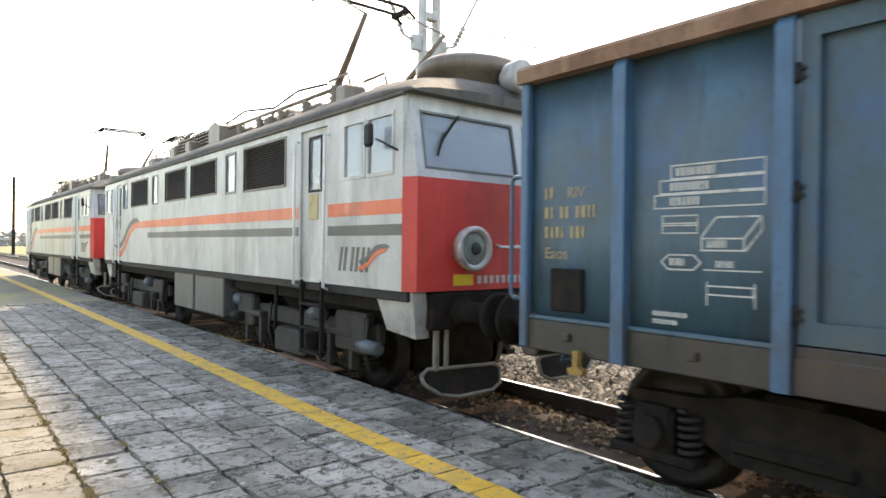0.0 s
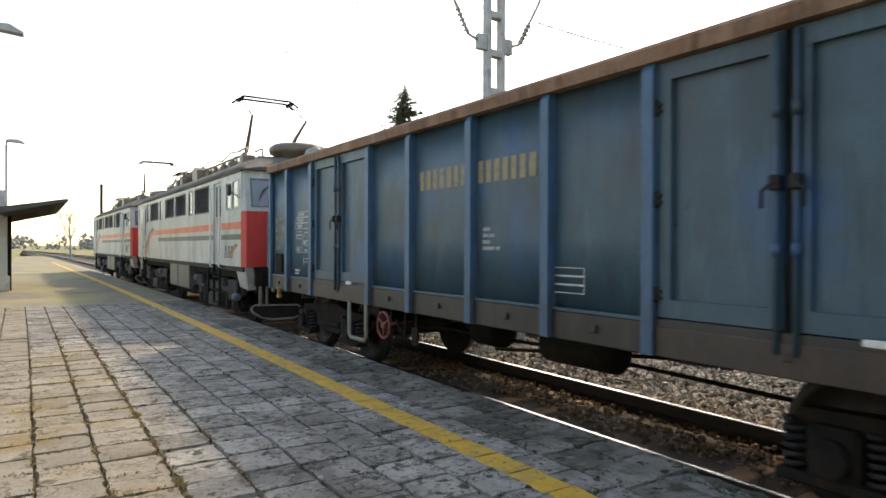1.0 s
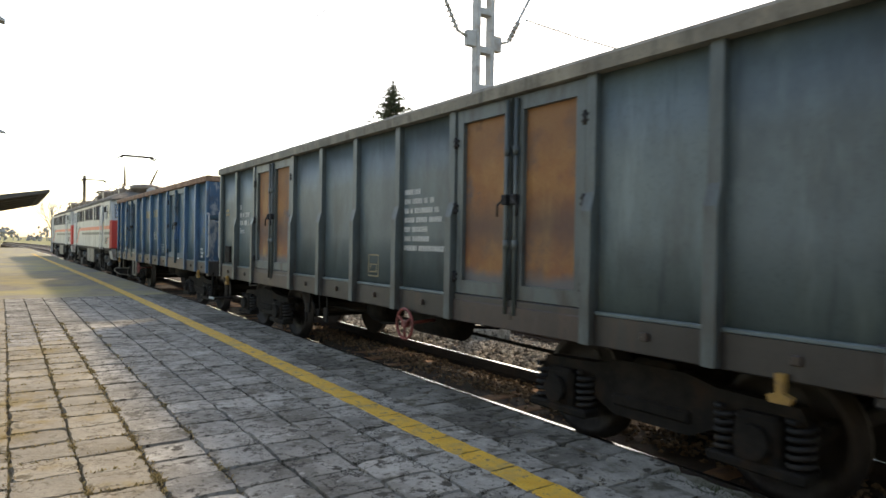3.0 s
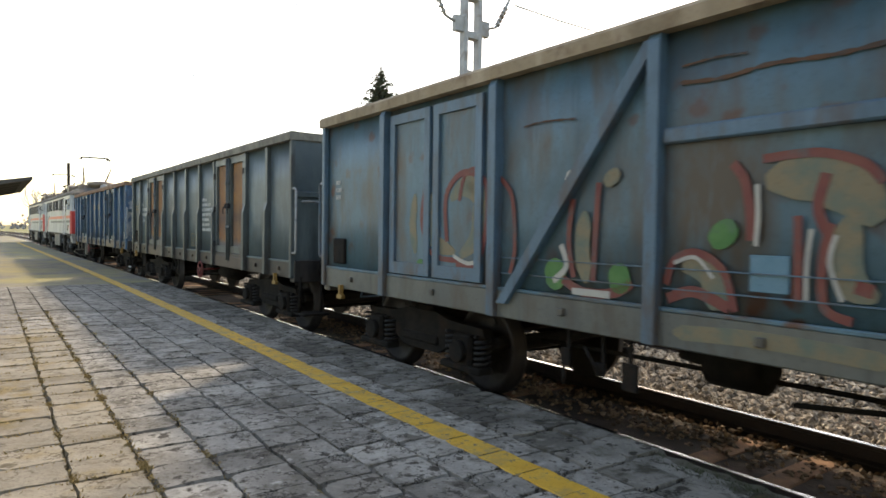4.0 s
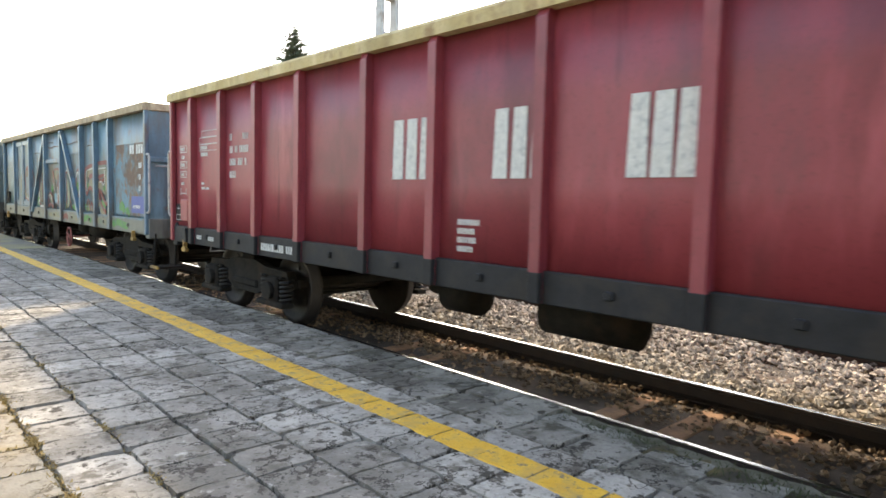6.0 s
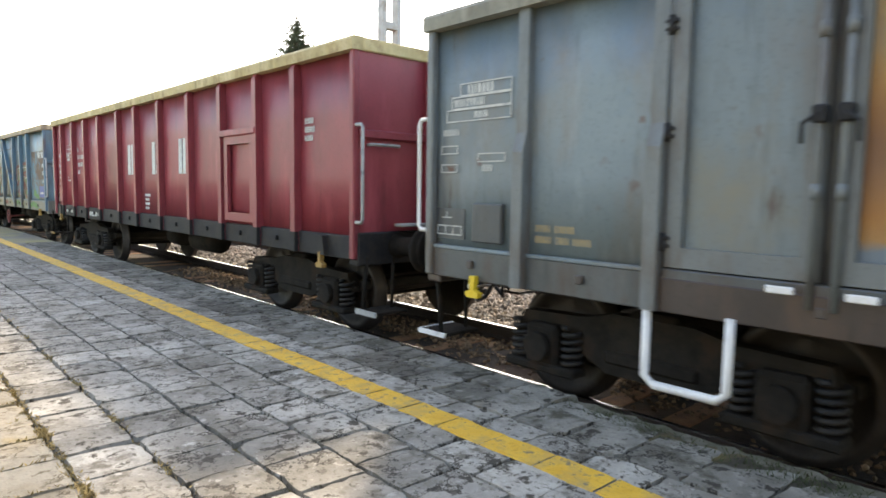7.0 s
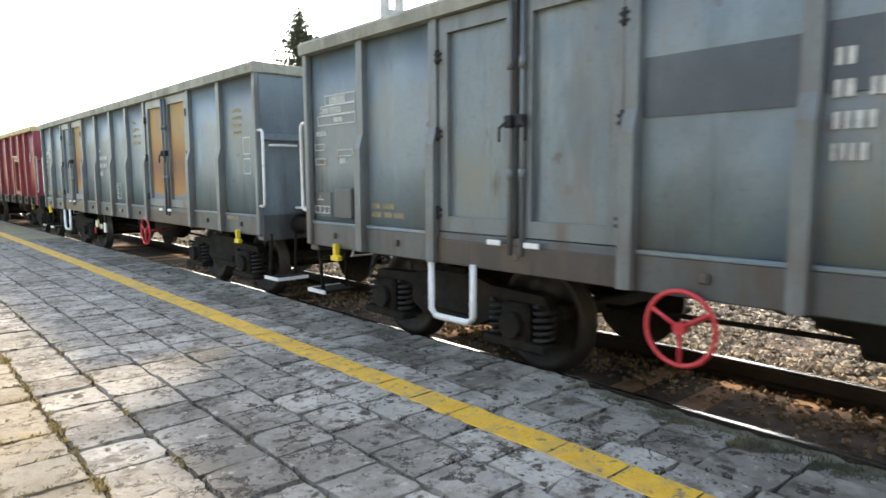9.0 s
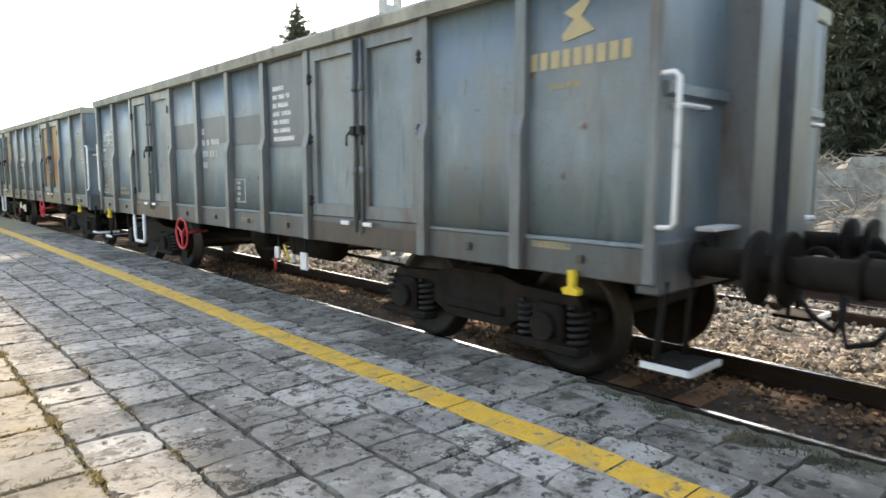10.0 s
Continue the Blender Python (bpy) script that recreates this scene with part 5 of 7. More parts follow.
    lettering("inscription", glyphs(-11.55, 2.26, [(2, 3)], 0.15, 0.03, 22, sizes=(0.5, 0.7), x=-1.368), m_letter, w, "white spray letters, flaking")
    lettering("inscription", glyphs(-0.3, 2.2, [(4,), (6,), (5,)], 0.05, 0.04, 23, x=-1.362), m_letter, w)
    m_sticker = surf("pale_blue_sticker", (0.10, 0.25, 0.34), (0.14, 0.29, 0.38), 8, 0.5, 0, 0.05)
    part("label_plate", Shape().box(-1.366, -1.355, -6.0, -6.24, 1.33, 1.54, 0.004), m_sticker, w)
    return w


def wagon_4():
    w = open_wagon("wine red ribbed open freight wagon, black sole bars, ochre rim", m_red, m_red, m_rim_yellow, m_black, m_red, m_red, doors=(), kink=False, ribs=[0, 0.82, 1.82, 2.82, 3.86, 5.12, 6.12, 7.3, 8.55, 9.68, 10.72, 11.66, 12.85], length=12.85, reach=4.62, end_skin=m_red, pocket=m_red, plates=None)
    for y in (0.82, 1.82, 2.82, 3.86, 5.12, 6.12, 7.3, 8.55, 9.68, 10.72, 11.66):
        part("post_foot", shared("post_foot", lambda: Shape().box(-SIDE - 0.022, -SIDE + 0.03, -0.054, 0.054, 0.927, 1.15, 0.006), m_black), None, w, "black painted foot of a post", pose(0, -y, 0))
    for y0 in (-9.75,):
        f = Shape().plate("x", -SIDE + 0.0, 0.05, y0 - 0.9, y0 - 0.05, 1.2, 2.25, [(y0 - 0.8, y0 - 0.15, 1.3, 2.15)])
        d = part("door", f, m_red, w, "low red side door")
        part("door_lintel", Shape().box(-SIDE - 0.03, -SIDE + 0.03, y0 - 1.0, y0 + 0.05, 2.25, 2.33, 0.01), m_red, d)
    stencil(w, "RIV", -2.35, 2.3, 0.085, m_letter)
    lettering("inscription", glyphs(-1.98, 2.3, [(2,), (2, 2, 5), (4, 3, 1), (4,)], 0.085, 0.07, 31), m_letter, w, "white stencilled wagon data")
    table = Shape()
    for z in (2.20, 2.29, 2.38):
        outline_box(table, -0.98 - (0.08 if z > 2.3 else 0), z, 0.62 if z < 2.3 else 0.54, 0.09, 0.008)
    lettering("inscription", table, m_letter, w, "white stencilled load table")
    lettering("inscription", glyphs(-1.02, 2.22, [(8,), (8,)], 0.05, 0.04, 32), m_letter, w)
    marks = Shape()
    for y, z, wd, h in ((-0.24, 2.20, 0.26, 0.10), (-0.24, 1.98, 0.26, 0.10), (-0.25, 1.85, 0.24, 0.09), (-0.25, 1.62, 0.22, 0.012)):
        outline_box(marks, y, z, wd, h, 0.009)
    for y in (-0.25, -0.46):
        marks.box(-1.363, -1.36, y, y - 0.01, 1.60, 1.70)
    lettering("inscription", marks, m_letter, w, "white framed weight and length marks")
    lettering("inscription", glyphs(-0.27, 2.225, [(5,)], 0.05, 0.03, 33), m_letter, w)
    lettering("inscription", glyphs(-0.30, 2.11, [(4,)], 0.05, 0.03, 39), m_letter, w)
    lettering("inscription", glyphs(-0.27, 2.005, [(5,)], 0.05, 0.03, 40), m_letter, w)
    lettering("inscription", glyphs(-0.28, 1.873, [(4,)], 0.045, 0.03, 41), m_letter, w)
    lettering("inscription", glyphs(-0.28, 1.745, [(5,)], 0.04, 0.03, 42), m_letter, w)
    part("lashing_panel", Shape().box(-1.363, -1.357, -0.06, -0.31, 1.22, 1.47), m_black, w, "black painted data panel")
    grid = outline_box(Shape(), -0.08, 1.24, 0.20, 0.08, 0.007, x=-1.364)
    grid.box(-1.367, -1.364, -0.10, -0.22, 1.40, 1.407).box(-1.367, -1.364, -0.155, -0.162, 1.40, 1.44)
    lettering("inscription", grid, m_letter, w)
    lettering("inscription", glyphs(-1.05, 1.75, [(4,), (6, 5)], 0.035, 0.03, 34), m_letter, w)
    lettering("inscription", glyphs(-2.95, 0.99, [(10, 3, 1)], 0.085, 0.03, 35, x=-SIDE + 0.034), m_letter, w)
    for y in (-0.95, -1.35):
        lettering("inscription", glyphs(y, 1.0, [(5,)], 0.06, 0.03, int(-y * 50), x=-SIDE + 0.034), m_letter, w)
    for y in (-0.6, -12.25):
        part("hook_bracket", Shape().prism([(-SIDE + 0.03, y + 0.07, 1.14), (-SIDE + 0.03, y - 0.07, 1.14), (-SIDE + 0.03, y - 0.10, 0.94), (-SIDE + 0.03, y + 0.10, 0.94)], (-0.06, 0, 0)), m_black, w, "flared black hook bracket")
    for y0, wd in ((-5.5, 0.5), (-6.78, 0.5), (-7.98, 0.45)):
        for k in range(3):
            a = y0 - wd * k / 2.6
            s = Shape().prism([(-1.364, a, 1.80), (-1.364, a - 0.02, 2.31), (-1.364, a - 0.15, 2.31), (-1.364, a - 0.15, 1.80)], (0.004, 0, 0))
            part("emblem_bar", s, m_letter, w, "large white painted bar of an emblem")
    lettering("inscription", glyphs(-6.4, 1.44, [(9,), (7,), (8,), (7,)], 0.045, 0.025, 36), m_letter, w)
    lettering("inscription", glyphs(-11.8, 2.3, [(5,), (6,), (5,)], 0.06, 0.03, 37), m_letter, w)
    return w


m_ochre = surf("ochre_rust_door", (0.40, 0.235, 0.085), (0.36, 0.25, 0.125), 1.6, 0.75, 0, 0.15, 40, (0.24, 0.20, 0.15), 0.4, 1.2, spots=((0.08, 0.04, 0.025), 3.0, 0.10), bands=[((0.36, 0.15, 0.045), 1.55, 2.05, 0.3, 0.75), ((0.15, 0.09, 0.07), 1.80, 1.88, 0.28, 0.6), ((0.14, 0.20, 0.25), 1.0, 1.36, 0.06, 0.9)])


SLATE_RIBS = [0, 1.05, 2.14, 4.06, 5.1, 6.17, 7.17, 8.2, 10.17, 11.27, 12.4]


def slate_wagon(label, door, seed, plates):
    w = open_wagon(label, m_slate, m_slatepost, m_rim_slate, m_sole_slate, door, m_slatepost, handles=m_white, bar=(-2.13, m_white), plates=plates, length=12.4, reach=4.25, ribs=SLATE_RIBS, doors=((2.123, 4.028), (8.134, 10.088)))
    s = glyphs(-0.42, 2.40, [(7,)], 0.07, 0.03, seed)
    glyph_rows = ((-0.34, 2.385, 0.56, 0.10), (-0.24, 2.285, 0.66, 0.10), (-0.18, 2.185, 0.72, 0.10), (-0.12, 1.93, 0.2, 0.07), (-0.12, 1.78, 0.2, 0.07), (-0.55, 1.86, 0.3, 0.07), (-0.08, 1.27, 0.3, 0.08), (-0.18, 1.27, 0.1, 0.08))
    for y, z, wd, h in glyph_rows:
        outline_box(s, y, z, wd, h, 0.009, x=-1.366)
    s.box(-1.369, -1.366, -0.14, -0.26, 1.41, 1.418).box(-1.369, -1.366, -0.195, -0.203, 1.41, 1.46)
    part("data_panel", Shape().box(-1.365, -1.357, -0.05, -0.41, 1.24, 1.49), m_sole_plate, w, "dark painted data panel")
    lettering("inscription", s, m_letter, w, "white stencilled load table and marks")
    lettering("inscription", glyphs(-0.27, 2.305, [(10,)], 0.06, 0.03, seed + 1), m_letter, w)
    lettering("inscription", glyphs(-0.5, 2.21, [(5,)], 0.05, 0.03, seed + 7), m_letter, w)
    lettering("inscription", glyphs(-0.14, 2.08, [(7,)], 0.05, 0.03, seed + 8), m_letter, w)
    lettering("inscription", glyphs(-0.6, 1.79, [(4,)], 0.05, 0.03, seed + 9), m_letter, w)
    lettering("inscription", glyphs(-1.16, 1.35, [(5, 6), (5, 4, 5)], 0.05, 0.03, seed + 2), m_letter_old, w)
    lettering("inscription", glyphs(-5.2, 2.18, [(2,), (2, 2, 5), (4, 3, 1), (4,)], 0.085, 0.07, seed + 3, x=-1.369), m_letter, w, "white stencilled wagon data")
    lettering("inscription", outline_box(glyphs(-6.28, 1.5, [(4,), (4,), (4,), (3,)], 0.045, 0.025, seed + 4), -6.22, 1.27, 0.3, 0.3), m_letter, w)
    lettering("inscription", glyphs(-6.45, 1.03, [(3, 4, 2)], 0.05, 0.03, seed + 5, x=-SIDE + 0.034), m_letter_old, w)
    lettering("inscription", glyphs(-11.4, 1.1, [(12,)], 0.05, 0.03, seed + 6, x=-SIDE + 0.034), m_letter_old, w)
    hand_wheel(w, -4.46 if seed > 60 else -8.1, 0.745, m_redwheel, r=0.225)
    return w


def wagon_5():
    w = slate_wagon("slate blue open freight wagon, white handles, ochre-rusted doors", [m_slate, m_ochre, m_ochre, m_ochre], 41, 4.4)
    lettering("inscription", glyphs(-7.4, 2.6, [(6,), (5, 4), (8, 3), (10,)], 0.06, 0.06, 51), m_letter_old, w)
    lettering("inscription", glyphs(-11.6, 2.5, [(9,), (8, 3), (9,), (5, 5)], 0.045, 0.05, 52), m_letter_old, w)
    lettering("inscription", outline_box(outline_box(Shape(), -11.9, 1.95, 0.2, 0.22), -11.9, 1.7, 0.2, 0.2), m_letter, w)
    return w


def wagon_6():
    w = slate_wagon("slate blue open freight wagon, dark blue bands, red brake wheel", m_slate, 61, 7.2)
    m_band = paint("dark_blue_band", (0.05, 0.068, 0.09), (0.065, 0.085, 0.108), (0.10, 0.115, 0.125), 0.45)
    for k, z0, z1 in ((3, 2.0, 2.36), (4, 2.05, 2.4), (5, 2.0, 2.35), (6, 1.95, 2.90)):
        part("paint_band", Shape().box(-1.368, -1.358, -SLATE_RIBS[k] - 0.06, -SLATE_RIBS[k + 1] + 0.06, z0, z1), m_band, w, "dark blue overpainted band")
    lettering("inscription", glyphs(-7.36, 2.58, [(9,), (4, 5, 3), (3, 8), (6, 8), (4, 8), (4, 8), (16,)], 0.05, 0.045, 71, x=-1.369), m_white, w)
    m_gold = surf("faded_gold_paint", (0.45, 0.36, 0.18), (0.38, 0.32, 0.2), 12, 0.6, 0, 0.05, 60)
    part("emblem", ribbon([(-11.62, 2.55), (-11.8, 2.62), (-11.7, 2.70), (-11.85, 2.80)], [0.05, 0.2, 0.16, 0.03]), m_gold, w, "faded gold painted emblem")
    lettering("lettering", glyphs(-11.33, 2.36, [(9,)], 0.12, 0.03, 72, sizes=(0.5, 0.62)), m_gold, w, "faded gold lettering")
    lettering("inscription", glyphs(-11.5, 2.22, [(6, 5)], 0.04, 0.03, 73), m_letter_old, w)
    return w


def wagon_7():
    w = open_wagon("dark grey-blue open freight wagon at the end of the row", m_slate, m_bluepost, m_rim_grey, m_sole_slate, m_slate, m_slatepost)
    # long buffers at the leading end
    for ob in list(w.children_recursive):
        if ob.name.startswith("buffer") and abs(ob.parent.matrix_basis.translation.y) < 0.01:
            x = ob.matrix_basis.translation.x
            ob.matrix_basis = pose(x, 0.33, 1.05)
            part("buffer_stock", Shape().lathe((x, 0.0, 1.05), (0, 1, 0), [(0, 0.14), (0.04, 0.14), (0.05, 0.115), (0.33, 0.115)], 20), m_dark, ob.parent)
    return w


m_cream = paint("pale_grey_paint", (0.42, 0.43, 0.42), (0.49, 0.50, 0.48), (0.27, 0.25, 0.21), 0.45, 2.0)
m_roof = paint("sooty_roof_paint", (0.075, 0.068, 0.058), (0.115, 0.105, 0.09), (0.05, 0.042, 0.035), 0.5, 3, rough=0.9)
m_lred = paint("bright_red_paint", (0.55, 0.035, 0.03), (0.60, 0.06, 0.05), (0.40, 0.06, 0.05), 0.3, 2)
m_stripe = paint("orange_red_stripe", (0.66, 0.115, 0.045), (0.70, 0.16, 0.07), (0.55, 0.30, 0.22), 0.4, 3)
m_grey_stripe = paint("dark_grey_stripe", (0.07, 0.08, 0.075), (0.10, 0.105, 0.10), (0.16, 0.15, 0.13), 0.4, 3)
m_grille = paint("brown_grille", (0.06, 0.045, 0.04), (0.09, 0.07, 0.06), (0.12, 0.08, 0.06), 0.4, 5)
m_gear = paint("brown_roof_gear", (0.16, 0.12, 0.09), (0.22, 0.18, 0.14), (0.10, 0.07, 0.05), 0.5, 5)
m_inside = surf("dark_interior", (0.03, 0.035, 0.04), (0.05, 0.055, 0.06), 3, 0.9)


m_gear_grime = surf("oily_grey_running_gear", (0.025, 0.023, 0.021), (0.040, 0.036, 0.033), 6, 0.8, 0, 0.3, 50, (0.055, 0.038, 0.028), 0.45, 4)
m_motor = surf("dull_blue_grey_paint", (0.06, 0.08, 0.10), (0.085, 0.105, 0.125), 6, 0.6, 0, 0.2, 50, (0.04, 0.035, 0.03), 0.5, 5)


def glass_material():
    m = bpy.data.materials.new("window_glass")
    m.use_nodes = True
    b = m.node_tree.nodes["Principled BSDF"]
    b.inputs["Base Color"].default_value = (0.65, 0.72, 0.78, 1)
    b.inputs["Roughness"].default_value = 0.03
    b.inputs["Transmission Weight"].default_value = 0.75
    b.inputs["IOR"].default_value = 1.5
    return m


m_glass = glass_material()
m_lamp = surf("lamp_lens", (0.16, 0.20, 0.18), (0.24, 0.28, 0.25), 14, 0.1)
m_bezel = surf("dull_silver_paint", (0.48, 0.48, 0.47), (0.58, 0.58, 0.56), 9, 0.4, 0.3, 0.1, 50, (0.25, 0.2, 0.17), 0.35, 6)
L_LOCO = 14.0


def locomotive(label):
    """A four-axle electric locomotive. y = 0 is the end next to the wagons, rails at z = 0."""
    t = thing("locomotive", label, "locomotive", "locomotives of the freight train")
    X, Z0, Z1 = 1.49, 1.26, 3.14
    LEAN = 0.16
    cabs = [(0.34, 0.82, 2.42, 3.0), (0.88, 1.32, 2.42, 3.0)]
    door = (1.72, 2.40, 1.30, 3.06)
    grilles = [(2.85, 4.25, 2.46, 3.04), (5.45, 6.72, 2.50, 3.02), (7.02, 8.30, 2.50, 3.02), (9.62, 11.0, 2.50, 3.02)]
    slits = [(4.60, 5.0, 2.46, 3.04), (8.85, 9.25, 2.48, 3.03), (11.4, 11.8, 2.48, 3.03)]
    far_cabs = [(L_LOCO - b, L_LOCO - a, c, d) for a, b, c, d in cabs]
    far_door = (L_LOCO - 2.0, L_LOCO - 1.5, 1.30, 3.06)
    holes = cabs + [door] + grilles + slits + far_cabs + [far_door]
    for side in (-1, 1):
        at = pose(0, 0, 0) if side < 0 else Matrix.Translation((0, L_LOCO, 0)) @ TURN
        wall = part("side_wall", Shape().plate("x", -X, 0.04, 0.17, L_LOCO - 0.17, Z0, Z1, holes), m_cream, t, at=at)
        for q in grilles:
            g = part("grille", Shape().plate("x", -X - 0.012, 0.02, q[0] - 0.03, q[1] + 0.03, q[2] - 0.03, q[3] + 0.03, [q]), m_grille, t, "brown louvred intake grille", at)
            sl = Shape()
            z = q[2]
            while z < q[3] - 0.02:
                sl.prism([(-X + 0.0, q[0], z), (-X + 0.035, q[0], z + 0.028), (-X + 0.04, q[0], z + 0.028), (-X + 0.006, q[0], z)], (0, q[1] - q[0], 0))
                z += 0.032
            part("louvres", sl, m_grille, g)
            # dark sheet added behind the louvres, standing in for the shade inside
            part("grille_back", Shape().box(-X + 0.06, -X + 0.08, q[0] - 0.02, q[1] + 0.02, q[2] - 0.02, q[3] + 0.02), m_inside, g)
        for q in slits + cabs + far_cabs:
            f = part("window", Shape().plate("x", -X - 0.01, 0.03, q[0] - 0.02, q[1] + 0.02, q[2] - 0.02, q[3] + 0.02, [(q[0] + 0.015, q[1] - 0.015, q[2] + 0.015, q[3] - 0.015)]), m_grey_stripe if q in slits else m_cream, t, at=at)
            p = part("pane", Shape().box(-X + 0.012, -X + 0.018, q[0], q[1], q[2], q[3]), m_glass, f)
            p.visible_shadow = False
            part("blind", Shape().box(-X + 0.05, -X + 0.06, q[0] - 0.01, q[1] + 0.01, q[2] - 0.01, q[3] + 0.01), m_white, f)
        for q in (door, far_door):
            d = part("door", Shape().plate("x", -X + 0.03, 0.03, q[0], q[1], q[2], q[3], [(q[0] + 0.2, q[1] - 0.2, 2.35, 2.95)]), m_cream, t, "narrow cab door", at)
            p = part("pane", Shape().box(-X + 0.042, -X + 0.048, q[0] + 0.2, q[1] - 0.2, 2.35, 2.95), m_glass, d)
            p.visible_shadow = False
            part("window_seal", Shape().plate("x", -X + 0.02, 0.015, q[0] + 0.17, q[1] - 0.17, 2.32, 2.98, [(q[0] + 0.2, q[1] - 0.2, 2.35, 2.95)]), m_black, d)
            for y in (q[0] - 0.05, q[1] + 0.05):
                part("grab_rail", Shape().tube([(-X, y, 2.95), (-X - 0.06, y, 2.93), (-X - 0.06, y, 1.22), (-X, y, 1.2)], 0.018, 8), m_white, d, "white grab rail")
            lad = Shape()
            for y in (q[0] + 0.08, q[1] - 0.08):
                lad.box(-X - 0.03, -X + 0.02, y - 0.02, y + 0.02, 0.40, 1.28, 0.005)
            for z in (0.42, 0.7, 0.98):
                lad.box(-X - 0.05, -X + 0.06, q[0] + 0.08, q[1] - 0.08, z, z + 0.03, 0.005)
            part("ladder", lad, m_dark, d)
        # painted bands
        for a, b in ((0.17, 1.68), (2.44, 10.2)):
            part("stripe", Shape().box(-X - 0.003, -X, a, b, 2.01, 2.155), m_stripe, wall, "orange-red painted band")
            part("stripe", Shape().box(-X - 0.003, -X, a, b if b < 2 else 9.6, 1.80, 1.91), m_grey_stripe, wall, "dark grey painted band")
        part("swoosh", ribbon(curve_points([(10.2, 2.08), (10.7, 2.06), (11.2, 1.88), (11.7, 1.56), (12.1, 1.42), (12.5, 1.42)]), [0.14] * 26 + [0.09, 0.07, 0.05, 0.04, 0.02], -X), m_stripe, wall, "curved orange-red painted swoosh")
        part("swoosh", ribbon(curve_points([(10.3, 2.16), (10.8, 2.17), (11.3, 2.02), (11.8, 1.72), (12.3, 1.6), (12.9, 1.66)]), [0.02, 0.04, 0.06] + [0.12] * 22 + [0.09, 0.07, 0.05, 0.03, 0.02, 0.01], -X), m_grey_stripe, wall, "curved dark grey painted swoosh")
        for y0, z0, k in ((1.42, 1.42, 1.0), (12.6, 2.02, 0.9)):
            for dy in (0.0, 0.25, 0.47):
                e = Shape()
                for p, q in ((0.0, 0.055), (0.10, 0.055)):
                    e.prism([(-X - 0.003, y0 - (dy + p) * k, z0), (-X - 0.003, y0 - (dy + p + 0.05) * k, z0 + 0.26 * k), (-X - 0.003, y0 - (dy + p + 0.05 + q) * k, z0 + 0.26 * k), (-X - 0.003, y0 - (dy + p + q) * k, z0)], (0.003, 0, 0))
                part("emblem", e, m_grey_stripe, wall, "dark slanted emblem bars")
        part("emblem_wave", ribbon(curve_points([(0.98, 1.45), (0.8, 1.5), (0.62, 1.62), (0.42, 1.66)]), [0.015] + [0.045] * 16 + [0.02, 0.01], -X - 0.003), m_stripe, wall, "red wave of the emblem")
        part("emblem_wave", ribbon(curve_points([(0.96, 1.52), (0.8, 1.57), (0.62, 1.68), (0.38, 1.69)]), [0.015] + [0.045] * 16 + [0.02, 0.01], -X - 0.003), m_grey_stripe, wall)
        part("notice_plate", Shape().box(-X + 0.02, -X + 0.029, 1.98, 2.2, 2.0, 2.3), m_rim_yellow, wall, "pale yellow notice on the door")
        # roof edge
        part("gutter", Shape().box(-X - 0.025, -X + 0.03, 0.16, L_LOCO - 0.16, Z1, Z1 + 0.035, 0.008), m_roof, t, at=at)
        part("skirt", Shape().box(-X + 0.02, -X + 0.06, 0.1, L_LOCO - 0.1, 1.16, Z0, 0.008), m_black, t, at=at)
        for a, b in ((5.2, 6.6), (6.7, 7.8)):
            part("equipment_box", Shape().box(-X + 0.04, -X + 0.6, a, b, 0.55, 1.18, 0.02), m_sole_slate, t, "grey steel equipment box", at)
        part("sand_pipe", Shape().tube([(-X + 0.1, 3.3, 1.16), (-X + 0.12, 3.4, 0.6), (-X + 0.3, 3.6, 0.2)], 0.025, 6), m_dark, t, at=at)
        for y in (0.75, 4.6, 9.3, 13.2):
            part("damper", Shape().lathe((-X + 0.12, y, 0.62), (0, 1, 0), [(0, 0.04), (0.01, 0.075), (0.3, 0.075), (0.31, 0.05), (0.42, 0.045)], 14), m_motor if y < 1 else m_dark, t, at=at)
        part("mirror", Shape().box(-X - 0.14, -X - 0.08, 0.55, 0.70, 2.68, 2.92, 0.03).tube([(-X, 0.25, 2.62), (-X - 0.10, 0.5, 2.75)], 0.012, 6), m_black, t, "black rear-view mirror", at)
    # roof
    prof = [(-X, Z1 + 0.03), (-X + 0.1, Z1 + 0.16), (-X + 0.32, Z1 + 0.30), (-0.75, Z1 + 0.42), (0, Z1 + 0.47), (0.75, Z1 + 0.42), (X - 0.32, Z1 + 0.30), (X - 0.1, Z1 + 0.16), (X, Z1 + 0.03)]
    rf = Shape()
    n = len(prof)
    ys = [0.02, 0.25, 0.8, L_LOCO - 0.8, L_LOCO - 0.25, L_LOCO - 0.02]
    hh = [0.25, 0.7, 1.0, 1.0, 0.7, 0.25]
    rf.add([(x, y, Z1 + 0.03 + (z - Z1 - 0.03) * h) for y, h in zip(ys, hh) for x, z in prof], [(k * n + i, k * n + i + 1, (k + 1) * n + i + 1, (k + 1) * n + i) for k in range(len(ys) - 1) for i in range(n - 1)], True)
    k = (len(ys) - 1) * n
    rf.f += [tuple(range(n)), tuple(k + i for i in range(n))[::-1], *[(0, n, 2 * n, 3 * n, 4 * n, 5 * n, 5 * n + n - 1, 4 * n + n - 1, 3 * n + n - 1, 2 * n + n - 1, n + n - 1, n - 1)]]
    rf.s += [False, False, False]
    part("roof", rf, m_roof, t, "rounded sooty roof")
